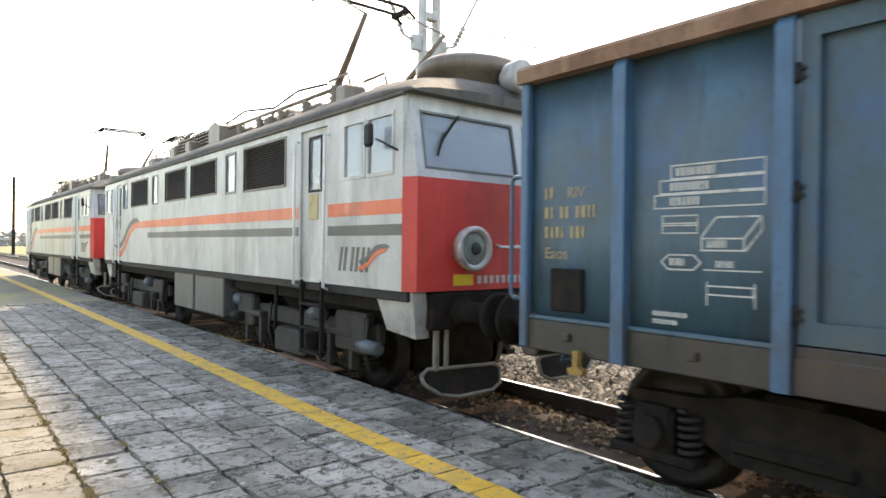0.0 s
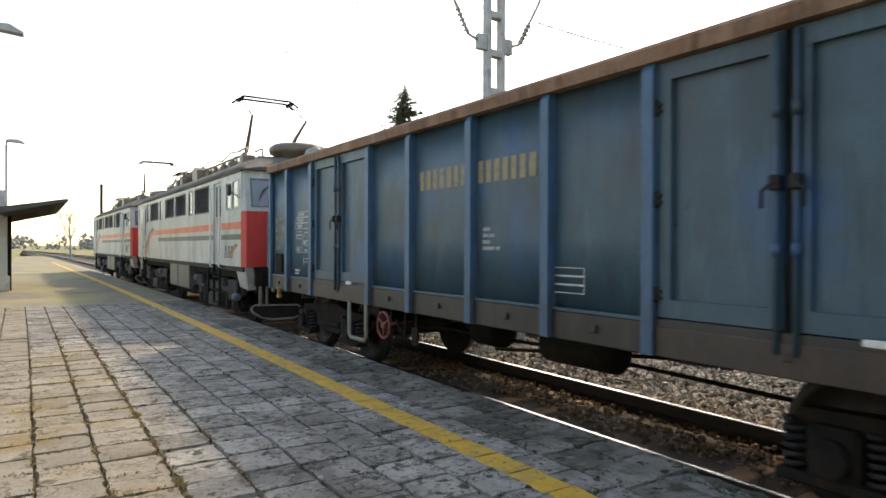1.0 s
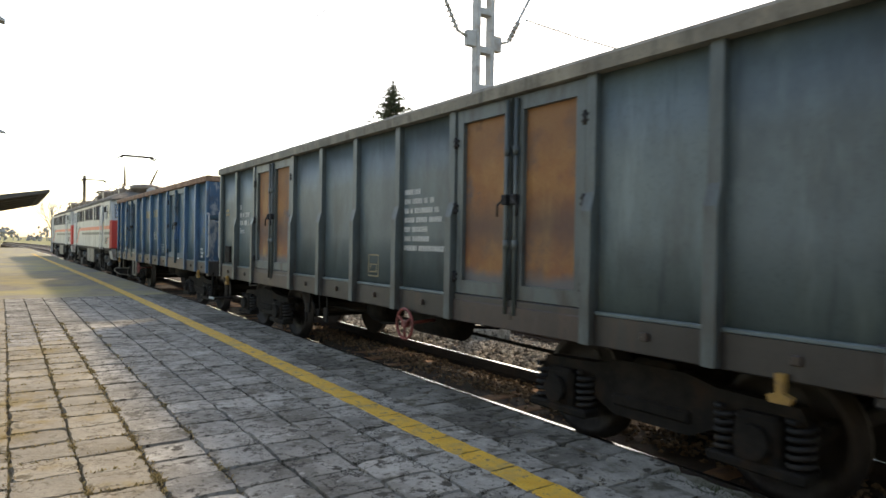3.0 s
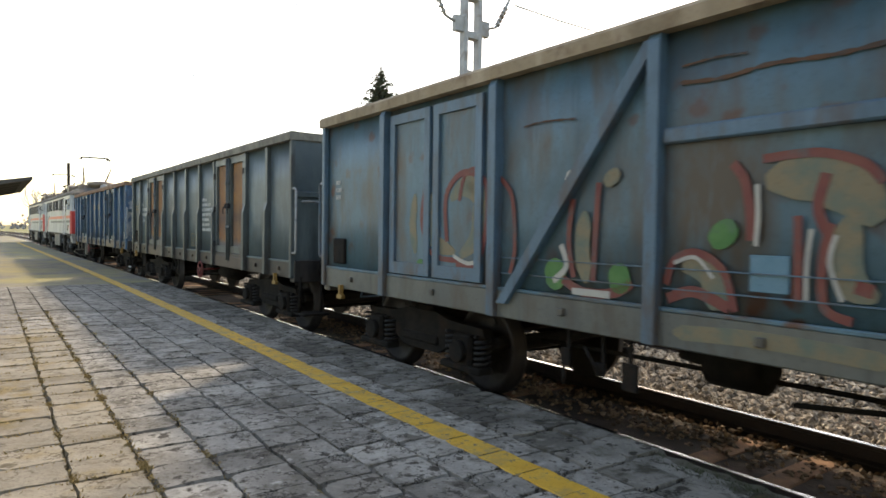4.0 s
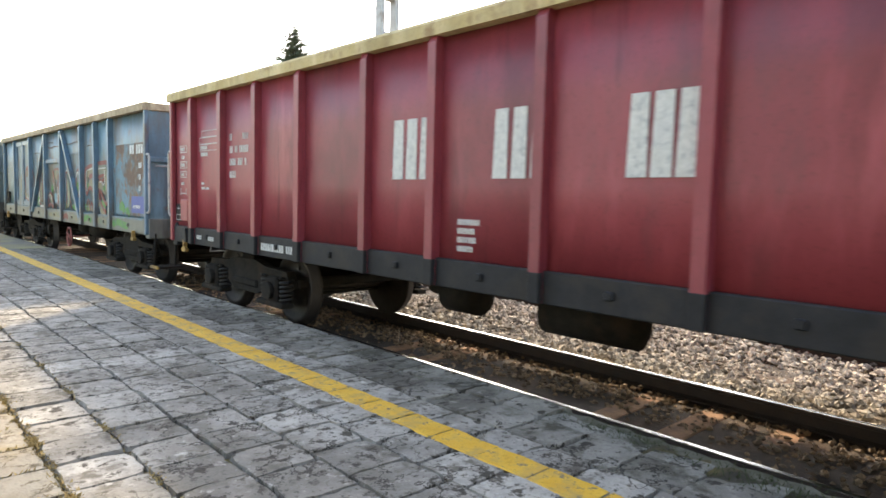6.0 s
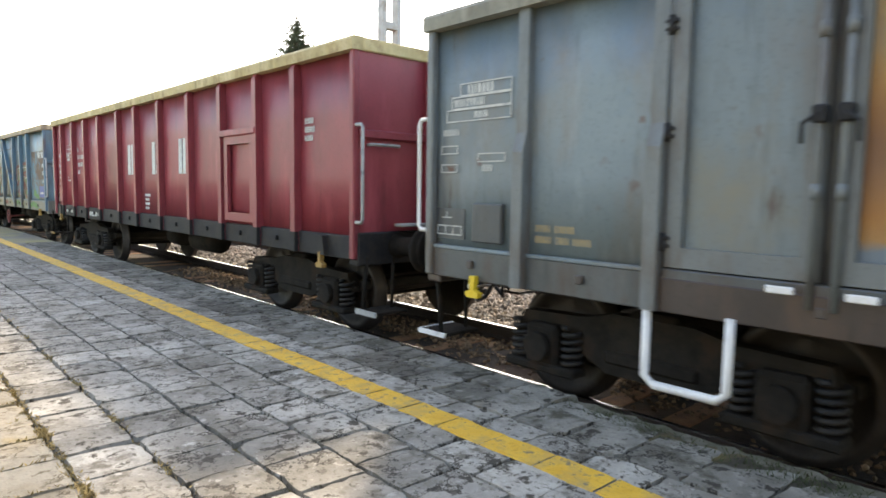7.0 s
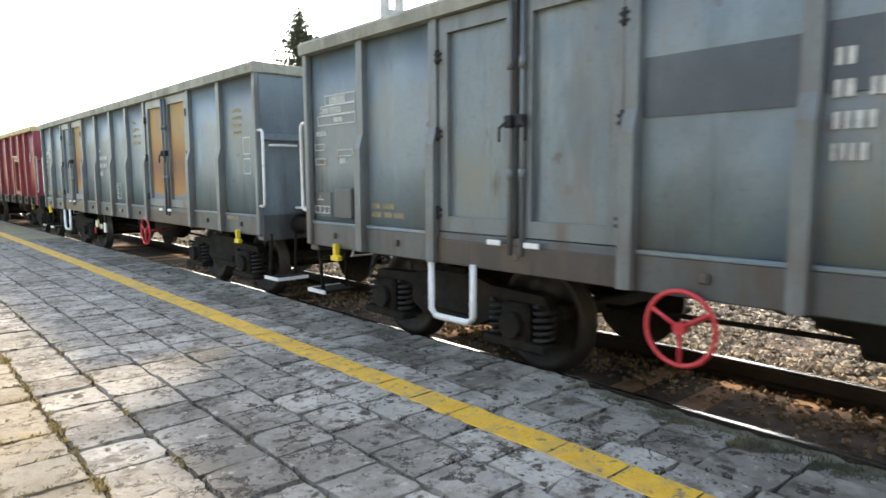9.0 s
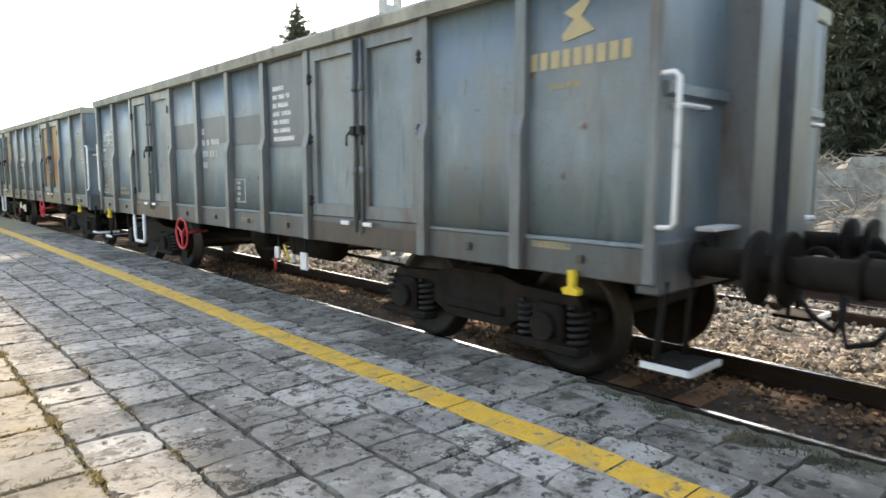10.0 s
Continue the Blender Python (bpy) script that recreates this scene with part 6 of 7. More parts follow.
    # cab ends
    for y, f in ((0, 0), (L_LOCO, 180)):
        at = pose(0, y, 0, 0, 0, f)
        zc = 2.36
        front = Shape().prism([(-X + 0.06, 0.0, Z0), (X - 0.06, 0.0, Z0), (X, 0.17, Z0), (-X, 0.17, Z0)], (0, 0, zc - Z0))
        nose = part("nose", front, m_lred, t, "bright red cab front", at)
        W = X - 0.06

        def slab(x0, x1, z0, z1, d0=0.0, d1=0.06):
            """A piece of the leaning windscreen plane."""
            def yy(z):
                return (z - zc) / (Z1 - zc) * LEAN
            return [(x0, yy(z0) + d0, z0), (x1, yy(z0) + d0, z0), (x1, yy(z0) + d1, z0), (x0, yy(z0) + d1, z0), (x0, yy(z1) + d0, z1), (x1, yy(z1) + d0, z1), (x1, yy(z1) + d1, z1), (x0, yy(z1) + d1, z1)]
        BF = [(0, 3, 2, 1), (4, 5, 6, 7), (0, 1, 5, 4), (1, 2, 6, 5), (2, 3, 7, 6), (3, 0, 4, 7)]
        wf = Shape()
        for q in ((-W, W, zc, 2.44), (-W, W, 3.02, Z1 + 0.03), (-W, -W + 0.1, 2.44, 3.02), (-0.07, 0.07, 2.44, 3.02), (W - 0.1, W, 2.44, 3.02)):
            wf.add(slab(*q), BF)
        for sx in (-1, 1):
            a = [(sx * W, 0, zc), (sx * X, 0.17, zc), (sx * X, 0.17 + 0.02, Z1 + 0.03), (sx * W, LEAN * 1.05, Z1 + 0.03)]
            wf.prism(a if sx > 0 else a[::-1], (-sx * 0.04, 0.03, 0))
        ws = part("windscreen_frame", wf, m_cream, t, at=at)
        for x0, x1 in ((-W + 0.1, -0.07), (0.07, W - 0.1)):
            p = part("windscreen", Shape().add(slab(x0, x1, 2.44, 3.02, 0.02, 0.028), BF), m_glass, ws, "tinted windscreen pane")
            p.visible_shadow = False
            part("windscreen_seal", Shape().add(slab(x0, x1, 2.44, 2.465, -0.006, 0.02), BF).add(slab(x0, x1, 2.995, 3.02, -0.006, 0.02), BF).add(slab(x0, x0 + 0.025, 2.465, 2.995, -0.006, 0.02), BF).add(slab(x1 - 0.025, x1, 2.465, 2.995, -0.006, 0.02), BF), m_grey_stripe, ws)
            part("wiper", Shape().tube([(x0 + 0.5, LEAN - 0.03, 3.02), (x0 + 0.22, 0.06, 2.72)], 0.012, 6).tube([(x0 + 0.28, 0.09, 2.82), (x0 + 0.16, 0.03, 2.58)], 0.012, 6), m_black, ws)
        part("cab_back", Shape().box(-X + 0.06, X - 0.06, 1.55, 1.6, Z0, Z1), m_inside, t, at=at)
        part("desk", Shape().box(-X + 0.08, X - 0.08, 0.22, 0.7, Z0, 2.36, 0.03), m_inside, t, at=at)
        for x in (-0.78, 0.78):
            hl = part("headlight", Shape().lathe((x, 0.04, 1.68), (0, -1, 0), [(0, 0.20), (0.10, 0.225), (0.15, 0.225), (0.165, 0.205), (0.16, 0.175), (0.12, 0.165), (0.10, 0.0)], 28), m_bezel, nose, "round silver headlight housing")
            part("lens", Shape().lathe((x, -0.085, 1.68), (0, -1, 0), [(0, 0.164), (0.012, 0.15), (0.022, 0.09), (0.026, 0.01)], 24), m_lamp, hl, "glassy green-grey lens")
            part("lamp_core", Shape().lathe((x, -0.105, 1.68), (0, -1, 0), [(0, 0.065), (0.02, 0.06), (0.035, 0.01)], 16), m_inside, hl)
            part("buffer", shared("loco_buffer", lambda: Shape().lathe((0, 0, 0), (0, -1, 0), [(0, 0.15), (0.04, 0.15), (0.05, 0.11), (0.36, 0.11), (0.37, 0.09), (0.52, 0.09), (0.53, 0.22), (0.58, 0.23), (0.60, 0.2)], 24), m_dark), None, nose, "", pose(x * 1.12, 0, 1.05))
        part("grab_rail", Shape().tube([(-0.4, 0, 1.72), (-0.4, -0.06, 1.70), (-0.1, -0.06, 1.70), (-0.1, 0, 1.72)], 0.014, 6), m_white, nose)
        part("plate", Shape().box(-0.98, -0.72, -0.004, 0.0, 1.31, 1.42), m_yellow, nose, "yellow plate")
        for i in range(8):
            part("number_bar", shared("number_bar", lambda: Shape().box(0, 0.05, -0.004, 0, 1.325, 1.405), m_letter), None, nose, at=pose(-0.66 + i * 0.085, 0, 0))
        part("buffer_beam", Shape().box(-1.25, 1.25, 0.0, 0.2, 0.88, Z0 - 0.01, 0.02), m_dark, nose)
        for sx in (-1, 1):
            part("corner_skirt", Shape().prism([(sx * 1.44, 0.05, Z0 - 0.01), (sx * 1.44, 0.75, Z0 - 0.01), (sx * 1.40, 0.55, 0.85), (sx * 1.36, 0.1, 0.80)], (-sx * 0.16, 0, 0)), m_mast, nose, "pale grey corner skirt")
        for sx in (-1, 1):
            ring = [(sx * x, yy, z) for x, yy, z in ((1.32, 0.06, 0.44), (1.28, 0.05, 0.36), (1.12, 0.0, 0.25), (0.9, -0.02, 0.21), (0.45, -0.02, 0.22), (0.32, 0.0, 0.28), (0.30, 0.04, 0.42), (0.36, 0.06, 0.47), (1.24, 0.07, 0.50))]
            pl = part("snow_plough", Shape().prism(ring if sx > 0 else ring[::-1], (0, 0.03, 0)), m_dark, nose, "dark plough plate under the buffer")
            part("plough_rim", Shape().tube(ring + ring[:1], 0.02, 6), m_rim_grey, pl, "pale worn rim")
            part("plough_hanger", Shape().box(sx * 1.1, sx * 1.16, 0.05, 0.1, 0.47, 1.0, 0.01).box(sx * 0.98, sx * 1.02, 0.05, 0.1, 0.47, 1.0, 0.01), m_rim_grey, pl)
        # roof dome with a lamp
        part("roof_dome", Shape().lathe((0, 0.95, Z1 + 0.36), (0, 0, 1), [(0, 0.55), (0.14, 0.55), (0.16, 0.64), (0.28, 0.66), (0.36, 0.56), (0.41, 0.2)], 28), m_gear, t, "brown domed roof vent", at)
        part("roof_lamp", Shape().lathe((0, 0.22, Z1 + 0.42), (0, -1, 0), [(-0.1, 0.1), (0, 0.17), (0.2, 0.18), (0.22, 0.15)], 22), m_mast, t, "round roof headlamp", at)
    # roof gear
    part("roof_walk", Shape().box(-0.7, 0.7, 3.0, 7.6, 3.58, 3.66, 0.01), m_gear, t)
    for x in (-0.6, 0.6):
        part("busbar", Shape().tube([(x, 3.0, 3.88), (x, 7.4, 3.88)], 0.03, 6), m_gear, t)
        for k in range(5):
            part("insulator", shared("post_insulator", lambda: Shape().lathe((0, 0, 3.66), (0, 0, 1), [(0, 0.05), (0.03, 0.085), (0.06, 0.05), (0.09, 0.085), (0.12, 0.05), (0.15, 0.08), (0.2, 0.035)], 10), m_gear), None, t, at=pose(x, 3.2 + k * 0.9, 0))
    for y, x, h in ((1.9, -0.5, 0.22), (2.5, -0.7, 0.3), (8.6, -0.85, 0.25), (10.2, -0.7, 0.34), (11.6, -0.5, 0.26), (12.4, -0.6, 0.2)):
        part("roof_bracket", Shape().box(x - 0.12, x + 0.2, y, y + 0.3, 3.5, 3.5 + h, 0.03).tube([(x, y + 0.1, 3.5 + h), (x + 0.05, y + 0.25, 3.7 + h), (x, y + 0.7, 3.66 + h)], 0.02, 6), m_gear, t, "rusty roof bracket and cable")
    rr = random.Random(8)
    for k in range(8):
        y, h = 3.9 + 0.45 * k, rr.uniform(0.14, 0.3)
        if k % 3 == 1:
            part("roof_insulator", Shape().lathe((-0.45, y, 3.66), (0, 0, 1), [(0, 0.06), (0.03, 0.12), (0.06, 0.06), (0.10, 0.12), (0.13, 0.06), (0.17, 0.11), (0.2, 0.04), (0.3, 0.03)], 12), m_gear, t)
        part("roof_equipment", Shape().box(-0.5 + 0.1 * (k % 2), 0.5, y, y + rr.uniform(0.22, 0.4), 3.66, 3.66 + h, 0.04), m_gear, t, "brown roof equipment box")
    part("roof_conductor", Shape().tube([(-0.62, 3.4, 3.98), (-0.6, 4.4, 4.06), (-0.55, 5.4, 3.96), (-0.6, 6.6, 4.08), (-0.55, 7.5, 4.02), (-0.5, 9.6, 4.05), (-0.5, 10.6, 3.98)], 0.018, 6), m_dark, t)
    res = Shape()
    for k in range(6):
        for j in range(5):
            res.box(-0.75, 0.75, 8.0 + k * 0.38, 8.32 + k * 0.38, 3.62 + j * 0.065, 3.65 + j * 0.065, 0.005)
    res.prism([(-0.8, 7.35, 3.6), (-0.8, 7.35, 3.9), (-0.8, 7.6, 4.0), (-0.8, 7.95, 3.95), (-0.8, 7.95, 3.6)], (1.6, 0, 0))
    tagged(part("brake_resistor", res, m_gear, t, "louvred roof resistor box"), kind="stuff")
    for y, up in ((3.3, True), (10.9, False)):
        base = part("pantograph_base", Shape().box(-0.6, 0.6, y - 0.5, y + 0.5, 3.66, 3.72, 0.01).tube([(-0.55, y, 3.72), (-0.55, y, 3.95)], 0.06, 8).tube([(0.55, y, 3.72), (0.55, y, 3.95)], 0.06, 8), m_gear, t)
        ely, elz = (y - 1.0, 4.68) if up else (y - 1.4, 4.05)
        hy, hz = (y + 0.1, 5.28) if up else (y + 0.2, 4.12)
        for x in (-0.5, 0.5):
            part("lower_arm", Shape().cyl((x, y, 3.98), (x * 1.3, ely, elz), 0.055, 8, 0.03), m_gear, base)
            part("upper_arm", Shape().cyl((x * 1.3, ely, elz), (x * 1.2, hy, hz), 0.016, 6), m_gear, base)
        head = Shape().tube([(-0.78, hy - 0.18, hz - 0.10), (-0.6, hy - 0.18, hz + 0.03), (0.6, hy - 0.18, hz + 0.03), (0.78, hy - 0.18, hz - 0.10)], 0.025, 6)
        head.tube([(-0.78, hy + 0.18, hz - 0.10), (-0.6, hy + 0.18, hz + 0.03), (0.6, hy + 0.18, hz + 0.03), (0.78, hy + 0.18, hz - 0.10)], 0.025, 6)
        head.box(-0.66, -0.58, hy - 0.2, hy + 0.2, hz - 0.06, hz + 0.02, 0.01).box(0.58, 0.66, hy - 0.2, hy + 0.2, hz - 0.06, hz + 0.02, 0.01)
        part("collector_head", head, m_dark, base)
    part("transformer_tank", Shape().box(-0.95, 0.95, 5.1, 8.9, 0.32, 1.0, 0.05), m_dark, t)
    part("underframe", Shape().box(-1.3, 1.3, 0.1, L_LOCO - 0.1, 1.0, 1.25, 0.02), m_dark, t)
    for y in (3.0, L_LOCO - 3.0):
        bogie(t, y, (-1.3, 1.3), 0.46)
        for x in (-1.22, 1.12):
            part("bogie_beam", Shape().box(x, x + 0.1, y - 2.0, y + 2.0, 0.62, 0.84, 0.02), m_gear_grime, t)
        part("motor", Shape().box(-0.62, 0.62, y - 1.9, y + 1.9, 0.24, 0.95, 0.06), m_dark, t)
        part("bogie_box", Shape().box(-1.36, -1.14, y - 0.45, y + 0.45, 0.28, 0.6, 0.03), m_gear_grime, t)
        part("sand_box", Shape().box(-1.33, -1.2, y - 1.9, y - 1.2, 0.5, 0.95, 0.03), m_gear_grime, t)
        part("sand_box", Shape().box(-1.33, -1.2, y + 1.3, y + 1.9, 0.5, 0.95, 0.03), m_gear_grime, t)
        part("foot_board", Shape().box(-1.34, -1.16, y - 1.1, y + 0.4, 0.2, 0.24, 0.01), m_rim_rust, t, "rusty red guard board")
        for k in (-1.3, 1.3):
            part("axle_guide", Shape().box(-1.34, -1.2, y + k - 0.3, y + k + 0.3, 0.66, 0.74, 0.015).box(-1.32, -1.22, y + k - 0.3, y + k - 0.22, 0.3, 0.7, 0.01).box(-1.32, -1.22, y + k + 0.22, y + k + 0.3, 0.3, 0.7, 0.01), m_gear_grime, t)
            part("brake_cylinder", Shape().lathe((-1.28, y + k + 0.45, 0.86), (0, 1, 0), [(0, 0.05), (0.02, 0.09), (0.26, 0.09), (0.28, 0.04), (0.42, 0.03)], 12), m_motor, t, "blue-grey brake cylinder")
            part("sand_hose", Shape().tube([(-1.3, y + k - 0.62, 0.9), (-1.33, y + k - 0.6, 0.55), (-1.22, y + k - 0.55, 0.24)], 0.022, 6), m_gear_grime, t)
    return t


def settle(w, k, rise=0.0):
    """Brings a vehicle to its length (by the factor k) and lifts its rim."""
    def lift(z):
        return z + rise * min(max((z - 1.2) / 1.7, 0.0), 1.0)
    fresh = {}

    def visit(ob):
        m = ob.matrix_basis.copy()
        t = m.translation
        ob.matrix_basis = Matrix.Translation((t.x, t.y * k, lift(t.z))) @ m.to_3x3().to_4x4()
        if ob.name.startswith("bogie") and not ob.name.startswith("bogie_"):
            return
        if ob.data and abs(m[0][0]) > 0.5:
            key = (ob.data.name, t.z > 0.3)
            if key not in fresh:
                fresh[key] = ob.data.copy()
                for v in fresh[key].vertices:
                    v.co.y *= k
                    if t.z <= 0.3:
                        v.co.z = lift(v.co.z)
            ob.data = fresh[key]
        for child in ob.children:
            visit(child)
    for child in w.children:
        visit(child)


loco = locomotive("pale grey and red electric locomotive with orange and dark stripes")
settle(loco, 0.962)
TRAIN.append((loco, 4.79))
loco_2 = locomotive("leading pale grey and red electric locomotive, like the one behind it")
settle(loco_2, 0.962)
TRAIN.append((loco_2, 19.39))
for make, lead, k, rise in ((wagon_1, 3.44, 0.957, 0.03), (wagon_2, -9.9, 0.975, 0.05), (wagon_3, -23.12, 0.968, 0.06), (wagon_4, -36.52, 0.961, 0.05), (wagon_5, -50.06, 0.98, 0.0), (wagon_6, -63.51, 0.974, 0.0), (wagon_7, -76.95, 0.97, 0.0)):
    w = make()
    settle(w, k, rise)
    TRAIN.append((w, lead))


# ---- surroundings ----
m_needle = surf("spruce_needles", (0.055, 0.07, 0.05), (0.085, 0.10, 0.068), 3, 0.9, 0, 0.2, 30)
m_bark = surf("bark", (0.09, 0.07, 0.055), (0.14, 0.11, 0.09), 6, 0.95, 0, 0.5, 30)
m_brush = surf("dry_brushwood", (0.17, 0.15, 0.12), (0.30, 0.275, 0.225), 4, 0.95, 0, 0.4, 30)
# pale grey carries the distance haze; the air itself holds none
m_haze_tree = surf("far_trees_in_haze", (0.25, 0.255, 0.25), (0.31, 0.31, 0.30), 0.3, 1.0, 0, 0.2, 3)
m_shelter = surf("shelter_concrete", (0.50, 0.48, 0.44), (0.58, 0.56, 0.52), 3, 0.9, 0, 0.3, 40, (0.30, 0.28, 0.25), 0.4, 2)
m_shelter_roof = surf("shelter_roof", (0.07, 0.065, 0.06), (0.10, 0.09, 0.08), 3, 0.9, 0, 0.3, 40)


def spruce(x, y, h, seed, label, z=-0.55, r=0.26, dens=1.0):
    rr = random.Random(seed)
    t = thing("spruce", label, "tree", "spruces behind the tracks", at=pose(x, y, z))
    part("trunk", Shape().cyl((0, 0, 0), (0, 0, h * 0.97), h * 0.014, 8, 0.01), m_bark, t)
    s, limb = Shape(), Shape()
    count = int(150 * dens)
    for i in range(count):
        u = (i + rr.random()) / count
        zz = h * (0.06 + 0.93 * u)
        reach = (h - zz) * r * rr.choice((0.55, 0.8, 1.0, 1.15)) * rr.uniform(0.85, 1.1) + 0.04
        a = i * 2.4 + rr.uniform(-0.5, 0.5)
        d = Vector((math.cos(a), math.sin(a), 0))
        side = Vector((-d.y, d.x, 0))
        p0 = Vector((0, 0, zz))
        tip = p0 + d * reach + Vector((0, 0, (-0.30 + 0.55 * u) * reach))
        limb.cyl(p0, tip, 0.012 + 0.001 * h, 4, 0.004, False)
        k = max(4, int(reach / (0.02 * h)))
        for j in range(k):
            c = p0.lerp(tip, (j + 0.5) / k)
            sz = min(0.024 * h, 0.30 * reach + 0.05) * rr.uniform(0.6, 1.2) * (1.2 - 0.55 * j / k)
            for q in range(4 if dens < 2 else 6):
                e = (side * rr.uniform(-1, 1) + d * rr.uniform(-0.2, 1.0) + Vector((0, 0, rr.uniform(-0.9, 0.35)))).normalized()
                b = e.cross(Vector((rr.random(), rr.random(), 1))).normalized() * sz * 0.24
                s.add([c - b, c + b, c + e * sz * 1.6 + b * 0.15], [(0, 1, 2)])
    part("branchwork", limb, m_bark, t)
    part("crown", s, m_needle, t, "dark green drooping needles")
    return t


def bare_tree(x, y, h, seed, label, material=None, z=-0.55):
    rr = random.Random(seed)
    t = thing("bare_tree", label, "tree", "bare trees", at=pose(x, y, z))
    s, tw = Shape(), Shape()

    def grow(p, d, ln, r, depth):
        q = p + d * ln
        (s if depth < 2 else tw).cyl(p, q, r, 5, r * 0.65, False)
        if depth < 5:
            for _ in range(3 if depth else 4):
                e = (d + Vector((rr.uniform(-1, 1), rr.uniform(-1, 1), rr.uniform(-0.3, 0.8))) * 0.7).normalized()
                grow(p.lerp(q, rr.uniform(0.55, 1)), e, ln * rr.uniform(0.55, 0.75), r * 0.55, depth + 1)
    grow(Vector((0, 0, 0)), Vector((0, 0, 1)), h * 0.36, h * 0.018, 0)
    part("trunk", s, material or m_bark, t)
    part("crown", tw, material or m_bark, t)
    return t


spruce(30.6, 54.0, 18.0, 1, "dark spruce tree standing beyond the tracks", r=0.58, dens=1.9)
spruce(38.5, 54.0, 16.2, 2, "dark spruce tree standing beyond the tracks", r=0.52, dens=1.9)
spruce(32.0, 24.3, 14.3, 4, "slim dark spruce tree beyond the tracks", r=0.52, dens=1.9)
spruce(32.0, 19.3, 14.7, 10, "slim dark spruce tree beyond the tracks", r=0.46, dens=1.9)
spruce(32.0, 16.0, 12.8, 13, "slim dark spruce tree beyond the tracks", r=0.46, dens=1.9)
for x, y, h, k in ((27.5, 5.0, 15.0, 3), (30.5, 2.6, 16.0, 5), (26.0, 1.2, 14.0, 6), (32.0, 6.8, 15.0, 11), (29.0, -3.0, 15.0, 12), (30.0, 8.6, 13.4, 14), (27.0, 7.4, 12.0, 15), (33.5, 11.2, 14.0, 16), (31.0, 7.0, 13.8, 17)):
    spruce(x, y, h, k, "tall dense spruce beside the brush heap", r=0.38, dens=4.5)
bare_tree(28.6, 70.0, 15.0, 7, "leafless tree beyond the tracks")
bare_tree(23.8, 75.0, 13.5, 8, "leafless tree beyond the tracks")
# trunk and crown take the painted haze grey
bare_tree(4.6, 95.0, 9.0, 9, "leafless tree beside the far track, paled by painted haze", m_haze_tree)


def brush_heap():
    rr = random.Random(12)
    h = Shape()
    nx, ny = 26, 26
    vs = [(15.5 + 10 * i / (nx - 1), -6 + 16 * j / (ny - 1), -0.6 + 2.7 * max(0, math.sin(math.pi * i / (nx - 1))) ** 0.7 * (0.65 + 0.35 * math.sin(j * 1.1 + i * 0.7)) * min(1, j / 4, (ny - 1 - j) / 4) + rr.uniform(-0.1, 0.1)) for j in range(ny) for i in range(nx)]
    h.add(vs, [(j * nx + i, j * nx + i + 1, (j + 1) * nx + i + 1, (j + 1) * nx + i) for j in range(ny - 1) for i in range(nx - 1)])
    t = thing("brush_heap", "heap of cut grey-brown branches beside the tracks", "brushwood", kind="stuff", shape=h, material=m_brush)
    s = Shape()
    for _ in range(5000):
        p = Vector(vs[rr.randrange(len(vs))]) + Vector((rr.uniform(-0.3, 0.3), rr.uniform(-0.3, 0.3), rr.uniform(0, 0.25)))
        d = Vector((rr.uniform(-1, 1), rr.uniform(-1, 1), rr.uniform(-0.35, 0.5))).normalized() * rr.uniform(0.3, 1.1)
        s.cyl(p, p + d, rr.uniform(0.01, 0.032), 4, 0.006, False)
    tagged(part("branches", s, m_brush, t), kind="stuff")
    return t


brush_heap()


def far_woods():
    """A low line of trees all round the horizon, haze put into their colour."""
    rr = random.Random(20)
    s = Shape()
    for i in range(900):
        a = rr.uniform(-2.2, 2.6)
        d = rr.uniform(330, 420)
        x, y, h = d * math.sin(a), d * math.cos(a), rr.uniform(3.0, 8.0)
        c = Vector((x, y, -0.5))
        for k in range(14):
            o = c + Vector((rr.uniform(-3.5, 3.5), rr.uniform(-3.5, 3.5), h * rr.uniform(0.05, 0.9)))
            r = rr.uniform(0.4, 1.3)
            ring = [o + Vector((math.cos(j * 1.257) * r * rr.uniform(0.6, 1.2), math.sin(j * 1.257) * r * rr.uniform(0.6, 1.2), rr.uniform(-0.3, 0.3) * r)) for j in range(5)]
            s.add(ring + [o + Vector((0, 0, r * 1.1)), o - Vector((0, 0, r))], [(j, (j + 1) % 5, 5) for j in range(5)] + [((j + 1) % 5, j, 6) for j in range(5)])
        s.cyl(c, c + Vector((0, 0, h * 0.6)), 0.3, 4, 0.15, False)
    thing("far_woods", "line of distant trees on the horizon, haze painted as grey", "trees", kind="stuff", shape=s, material=m_haze_tree)


far_woods()


def shelter():
    t = thing("platform_shelter", "open platform shelter with a dark butterfly roof on a concrete pier", "shelter", at=pose(-0.62, 24.0, PLATFORM_Z))
    part("pier", Shape().box(-0.28, 0.05, -0.25, 0.25, 0, 3.1, 0.02), m_shelter, t, "pale concrete pier")
    part("pier_base", Shape().box(-0.34, 0.12, -0.3, 0.3, 0, 0.45, 0.02), m_shelter, t)
    part("strut", Shape().box(0.06, 0.16, -0.06, 0.06, 0, 2.45, 0.01), m_dark, t)
    part("roof", Shape().prism([(0.0, -3.0, 2.30), (1.55, -3.0, 2.66), (1.55, -3.0, 2.74), (0.0, -3.0, 2.46), (-3.0, -3.0, 2.74), (-3.0, -3.0, 2.66)], (0, 9.0, 0)), m_shelter_roof, t, "dark sloping roof")
    for y in (-2.4, -0.9, 0.6, 2.1, 3.6, 5.1):
        part("rafter", Shape().prism([(0, y, 2.25), (1.3, y, 2.57), (1.3, y, 2.61), (0, y, 2.30)], (0, 0.1, 0)), m_shelter_roof, t)
    return t


shelter()


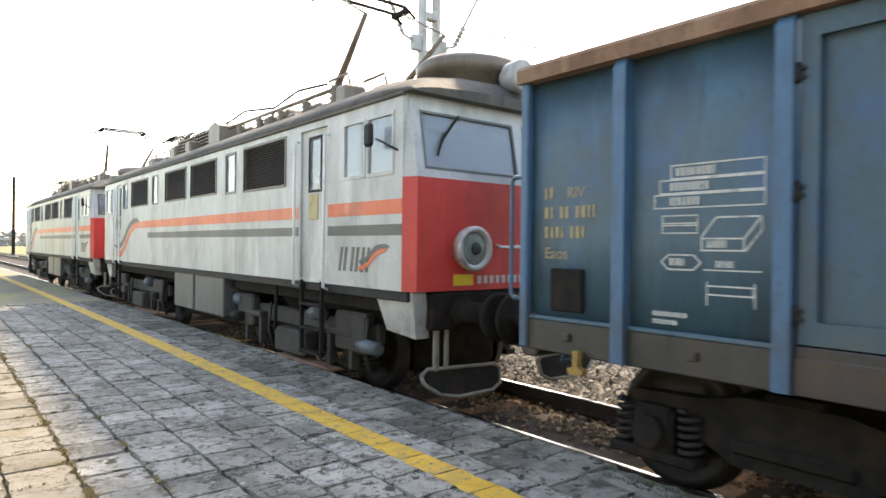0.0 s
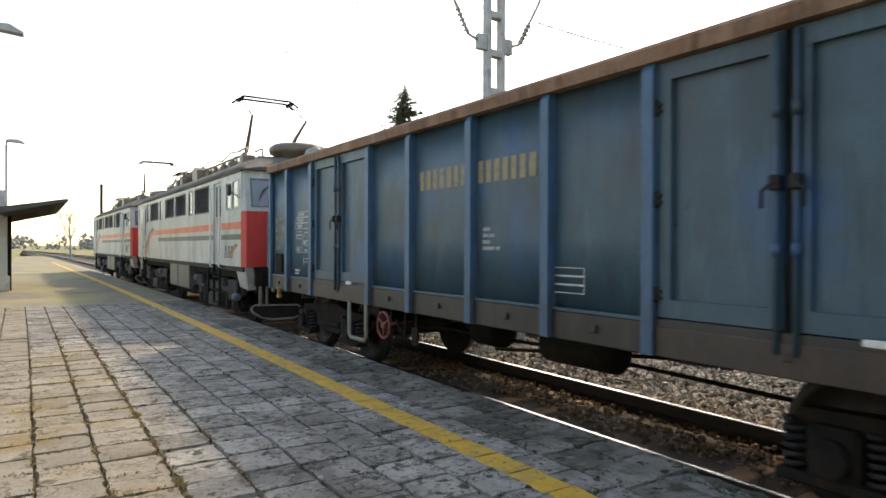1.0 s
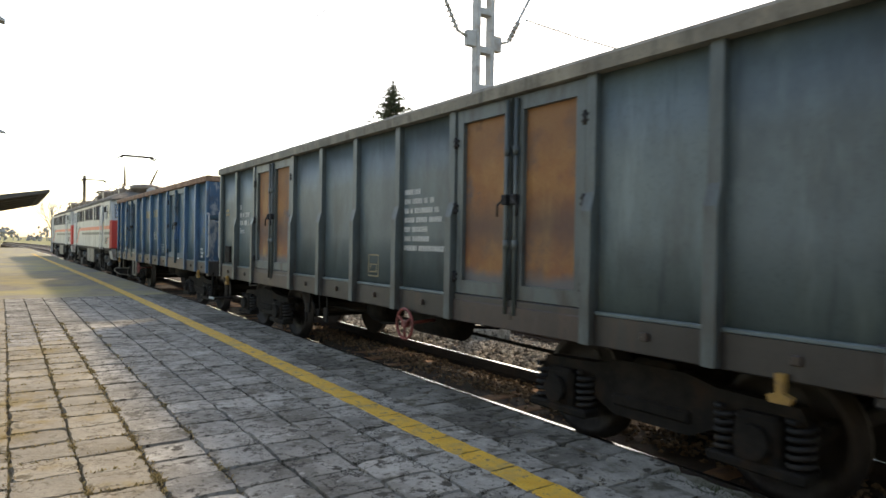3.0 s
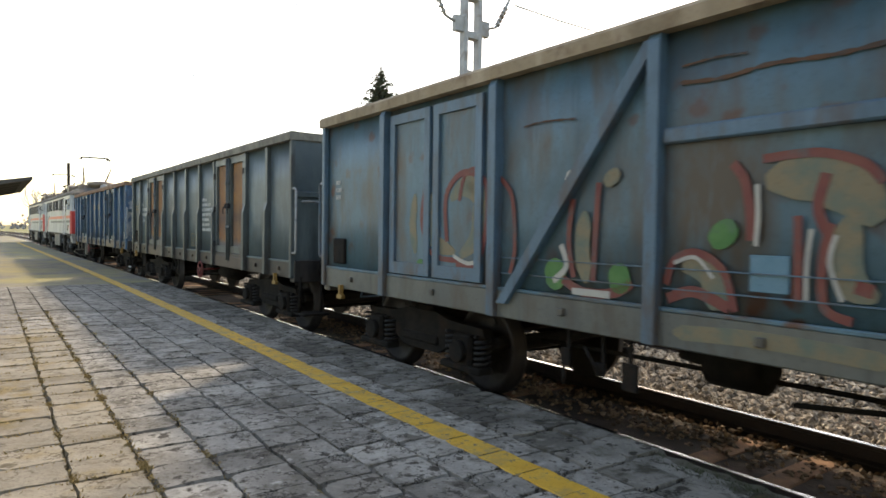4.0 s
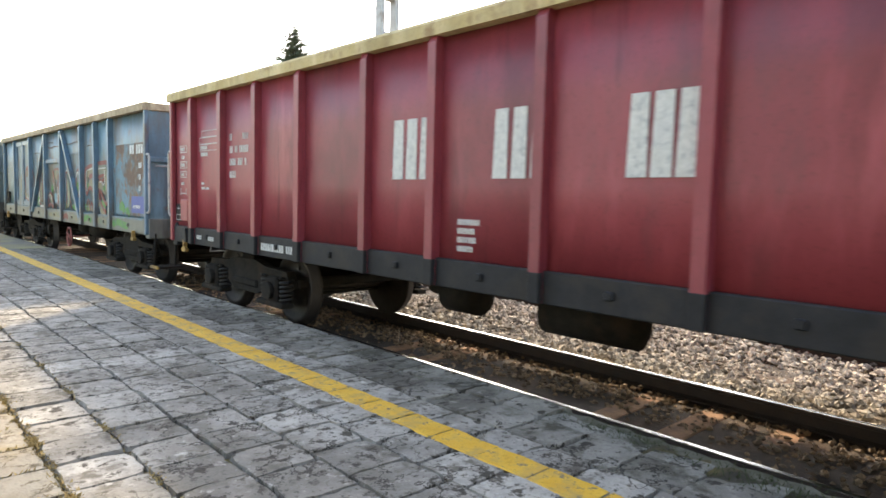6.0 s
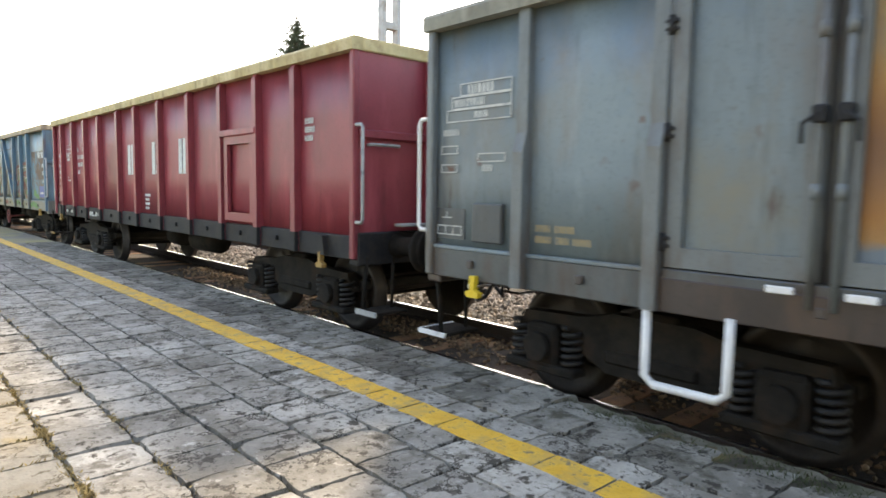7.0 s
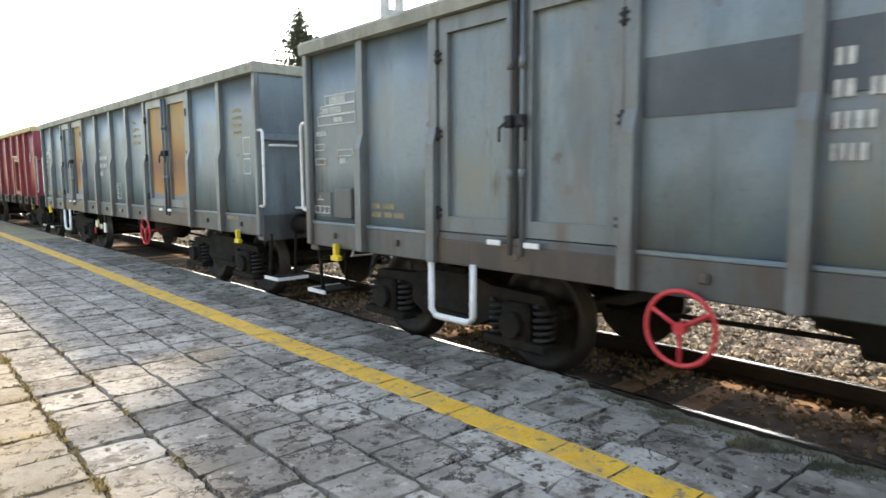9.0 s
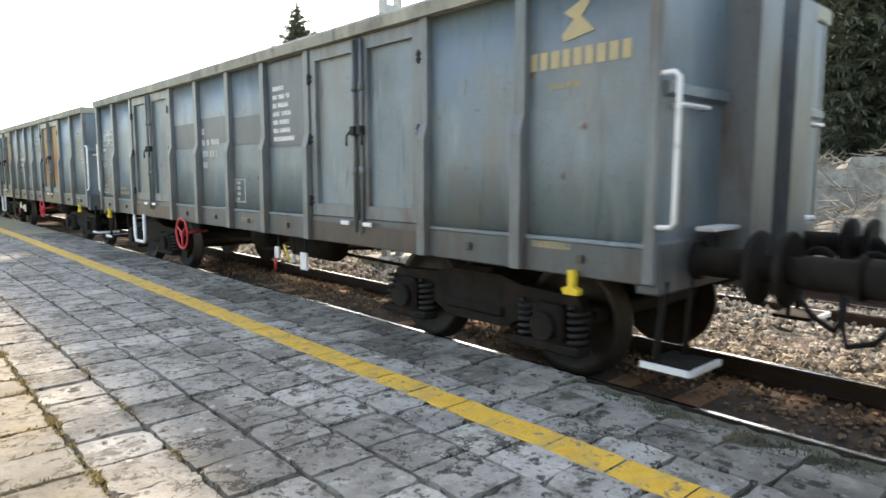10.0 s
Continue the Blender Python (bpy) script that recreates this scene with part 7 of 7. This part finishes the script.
def street_lamp(x, y, h, reach, label):
    t = thing("platform_lamp", label, "lamp", "platform lamps", at=pose(x, y, PLATFORM_Z))
    part("pole", Shape().cyl((0, 0, 0), (0, 0, h - 0.1), 0.055, 10, 0.04).tube([(0, 0, h - 0.1), (reach * 0.3, 0, h + 0.03), (reach, 0, h + 0.06)], 0.028, 8), m_mast, t)
    part("lamp_head", Shape().prism([(reach - 0.05, -0.1, h + 0.02), (reach + 0.5, -0.1, h - 0.02), (reach + 0.5, -0.1, h + 0.01), (reach + 0.3, -0.1, h + 0.12), (reach - 0.05, -0.1, h + 0.10)], (0, 0.22, 0)), m_mast, t, "flat grey lamp head")
    return t


street_lamp(-0.95, 13.0, 5.0, 0.35, "grey platform lamp on a tall tubular pole")
street_lamp(-0.66, 27.0, 5.0, 0.04, "grey platform lamp on a tall tubular pole")


def far_shed():
    t = thing("far_shed", "small pale blue shed far along the line", "building", at=pose(-14.5, 150, -0.5))
    part("wall", Shape().box(-4, 4, -3, 3, 0, 4.2), m_shelter, t)
    part("roof", Shape().box(-4.3, 4.3, -3.3, 3.3, 4.2, 4.6, 0.05), m_shelter_roof, t)


far_shed()

# tufts of grass along the broken platform edge
rr = random.Random(31)
tuft = Shape()
for _ in range(1100):
    y = rr.choice((rr.gauss(2.78, 0.12), rr.gauss(2.05, 0.16), rr.gauss(1.1, 0.2), rr.uniform(0.8, 2.9)))
    x = EDGE - 0.14 + rr.gauss(0, 0.07)
    a, h = rr.uniform(0, 6.28), rr.uniform(0.012, 0.035)
    d = Vector((math.cos(a), math.sin(a), 0))
    p = Vector((x, y, PLATFORM_Z - 0.03))
    tuft.add([p - d * 0.004, p + d * 0.004, p + Vector((rr.uniform(-0.03, 0.03), rr.uniform(-0.03, 0.03), h))], [(0, 1, 2)])
m_moss = surf("moss", (0.035, 0.05, 0.018), (0.07, 0.08, 0.035), 12, 0.95, 0, 0.3, 40)
thing("edge_grass", "short green grass and moss along the platform edge", "grass", kind="stuff", shape=tuft, material=m_moss)

blades = Shape()
for _ in range(9500):
    col = rr.choice((0, 0, 0, 0, 0, 0, -1, -1, -2, 1))
    if rr.random() < 0.35:
        x, y = rr.uniform(-0.7, 0.75), 1.45 + SLAB_L * rr.randrange(0, 30) + rr.gauss(0, 0.012)
    else:
        x, y = 0.713 + SLAB_W * col + rr.gauss(0, 0.014), 1.3 + 11 * rr.random() ** 1.6
        y += 0.25 * math.sin(y * 7)
    a, h = rr.uniform(0, 6.28), rr.uniform(0.006, 0.022)
    d = Vector((math.cos(a), math.sin(a), 0)) * rr.uniform(0.004, 0.009)
    p = Vector((x, y, PLATFORM_Z - 0.004))
    blades.add([p - d, p + d, p + Vector((rr.uniform(-0.02, 0.02), rr.uniform(-0.02, 0.02), h))], [(0, 1, 2)])
thing("joint_grass", "dry ochre grass and moss in the slab joints", "grass", kind="stuff", shape=blades, material=m_tuft)

# ---- the train rolls ----
SPEED = 7.74


def on_track(s):
    """The pose of a point of the train that stands s metres along the line."""
    return pose(line_x(s), s, 0, 0, 0, math.degrees(math.atan(bend(s)[1])))


def motions():
    def rolled(t):
        """Metres gone: steady, then gaining a little pace at the end."""
        return SPEED * t + 0.075 * max(0.0, t - 8.0) ** 2
    for ob, start in TRAIN:
        walk(ob, [(0.5 * k, on_track(start + rolled(0.5 * k))) for k in range(21)])
    for w, y, r in WHEELSETS:
        walk(w, [(0.08 * k, pose(0, y, r, -math.degrees(rolled(0.08 * k) / r))) for k in range(126)])


motions()
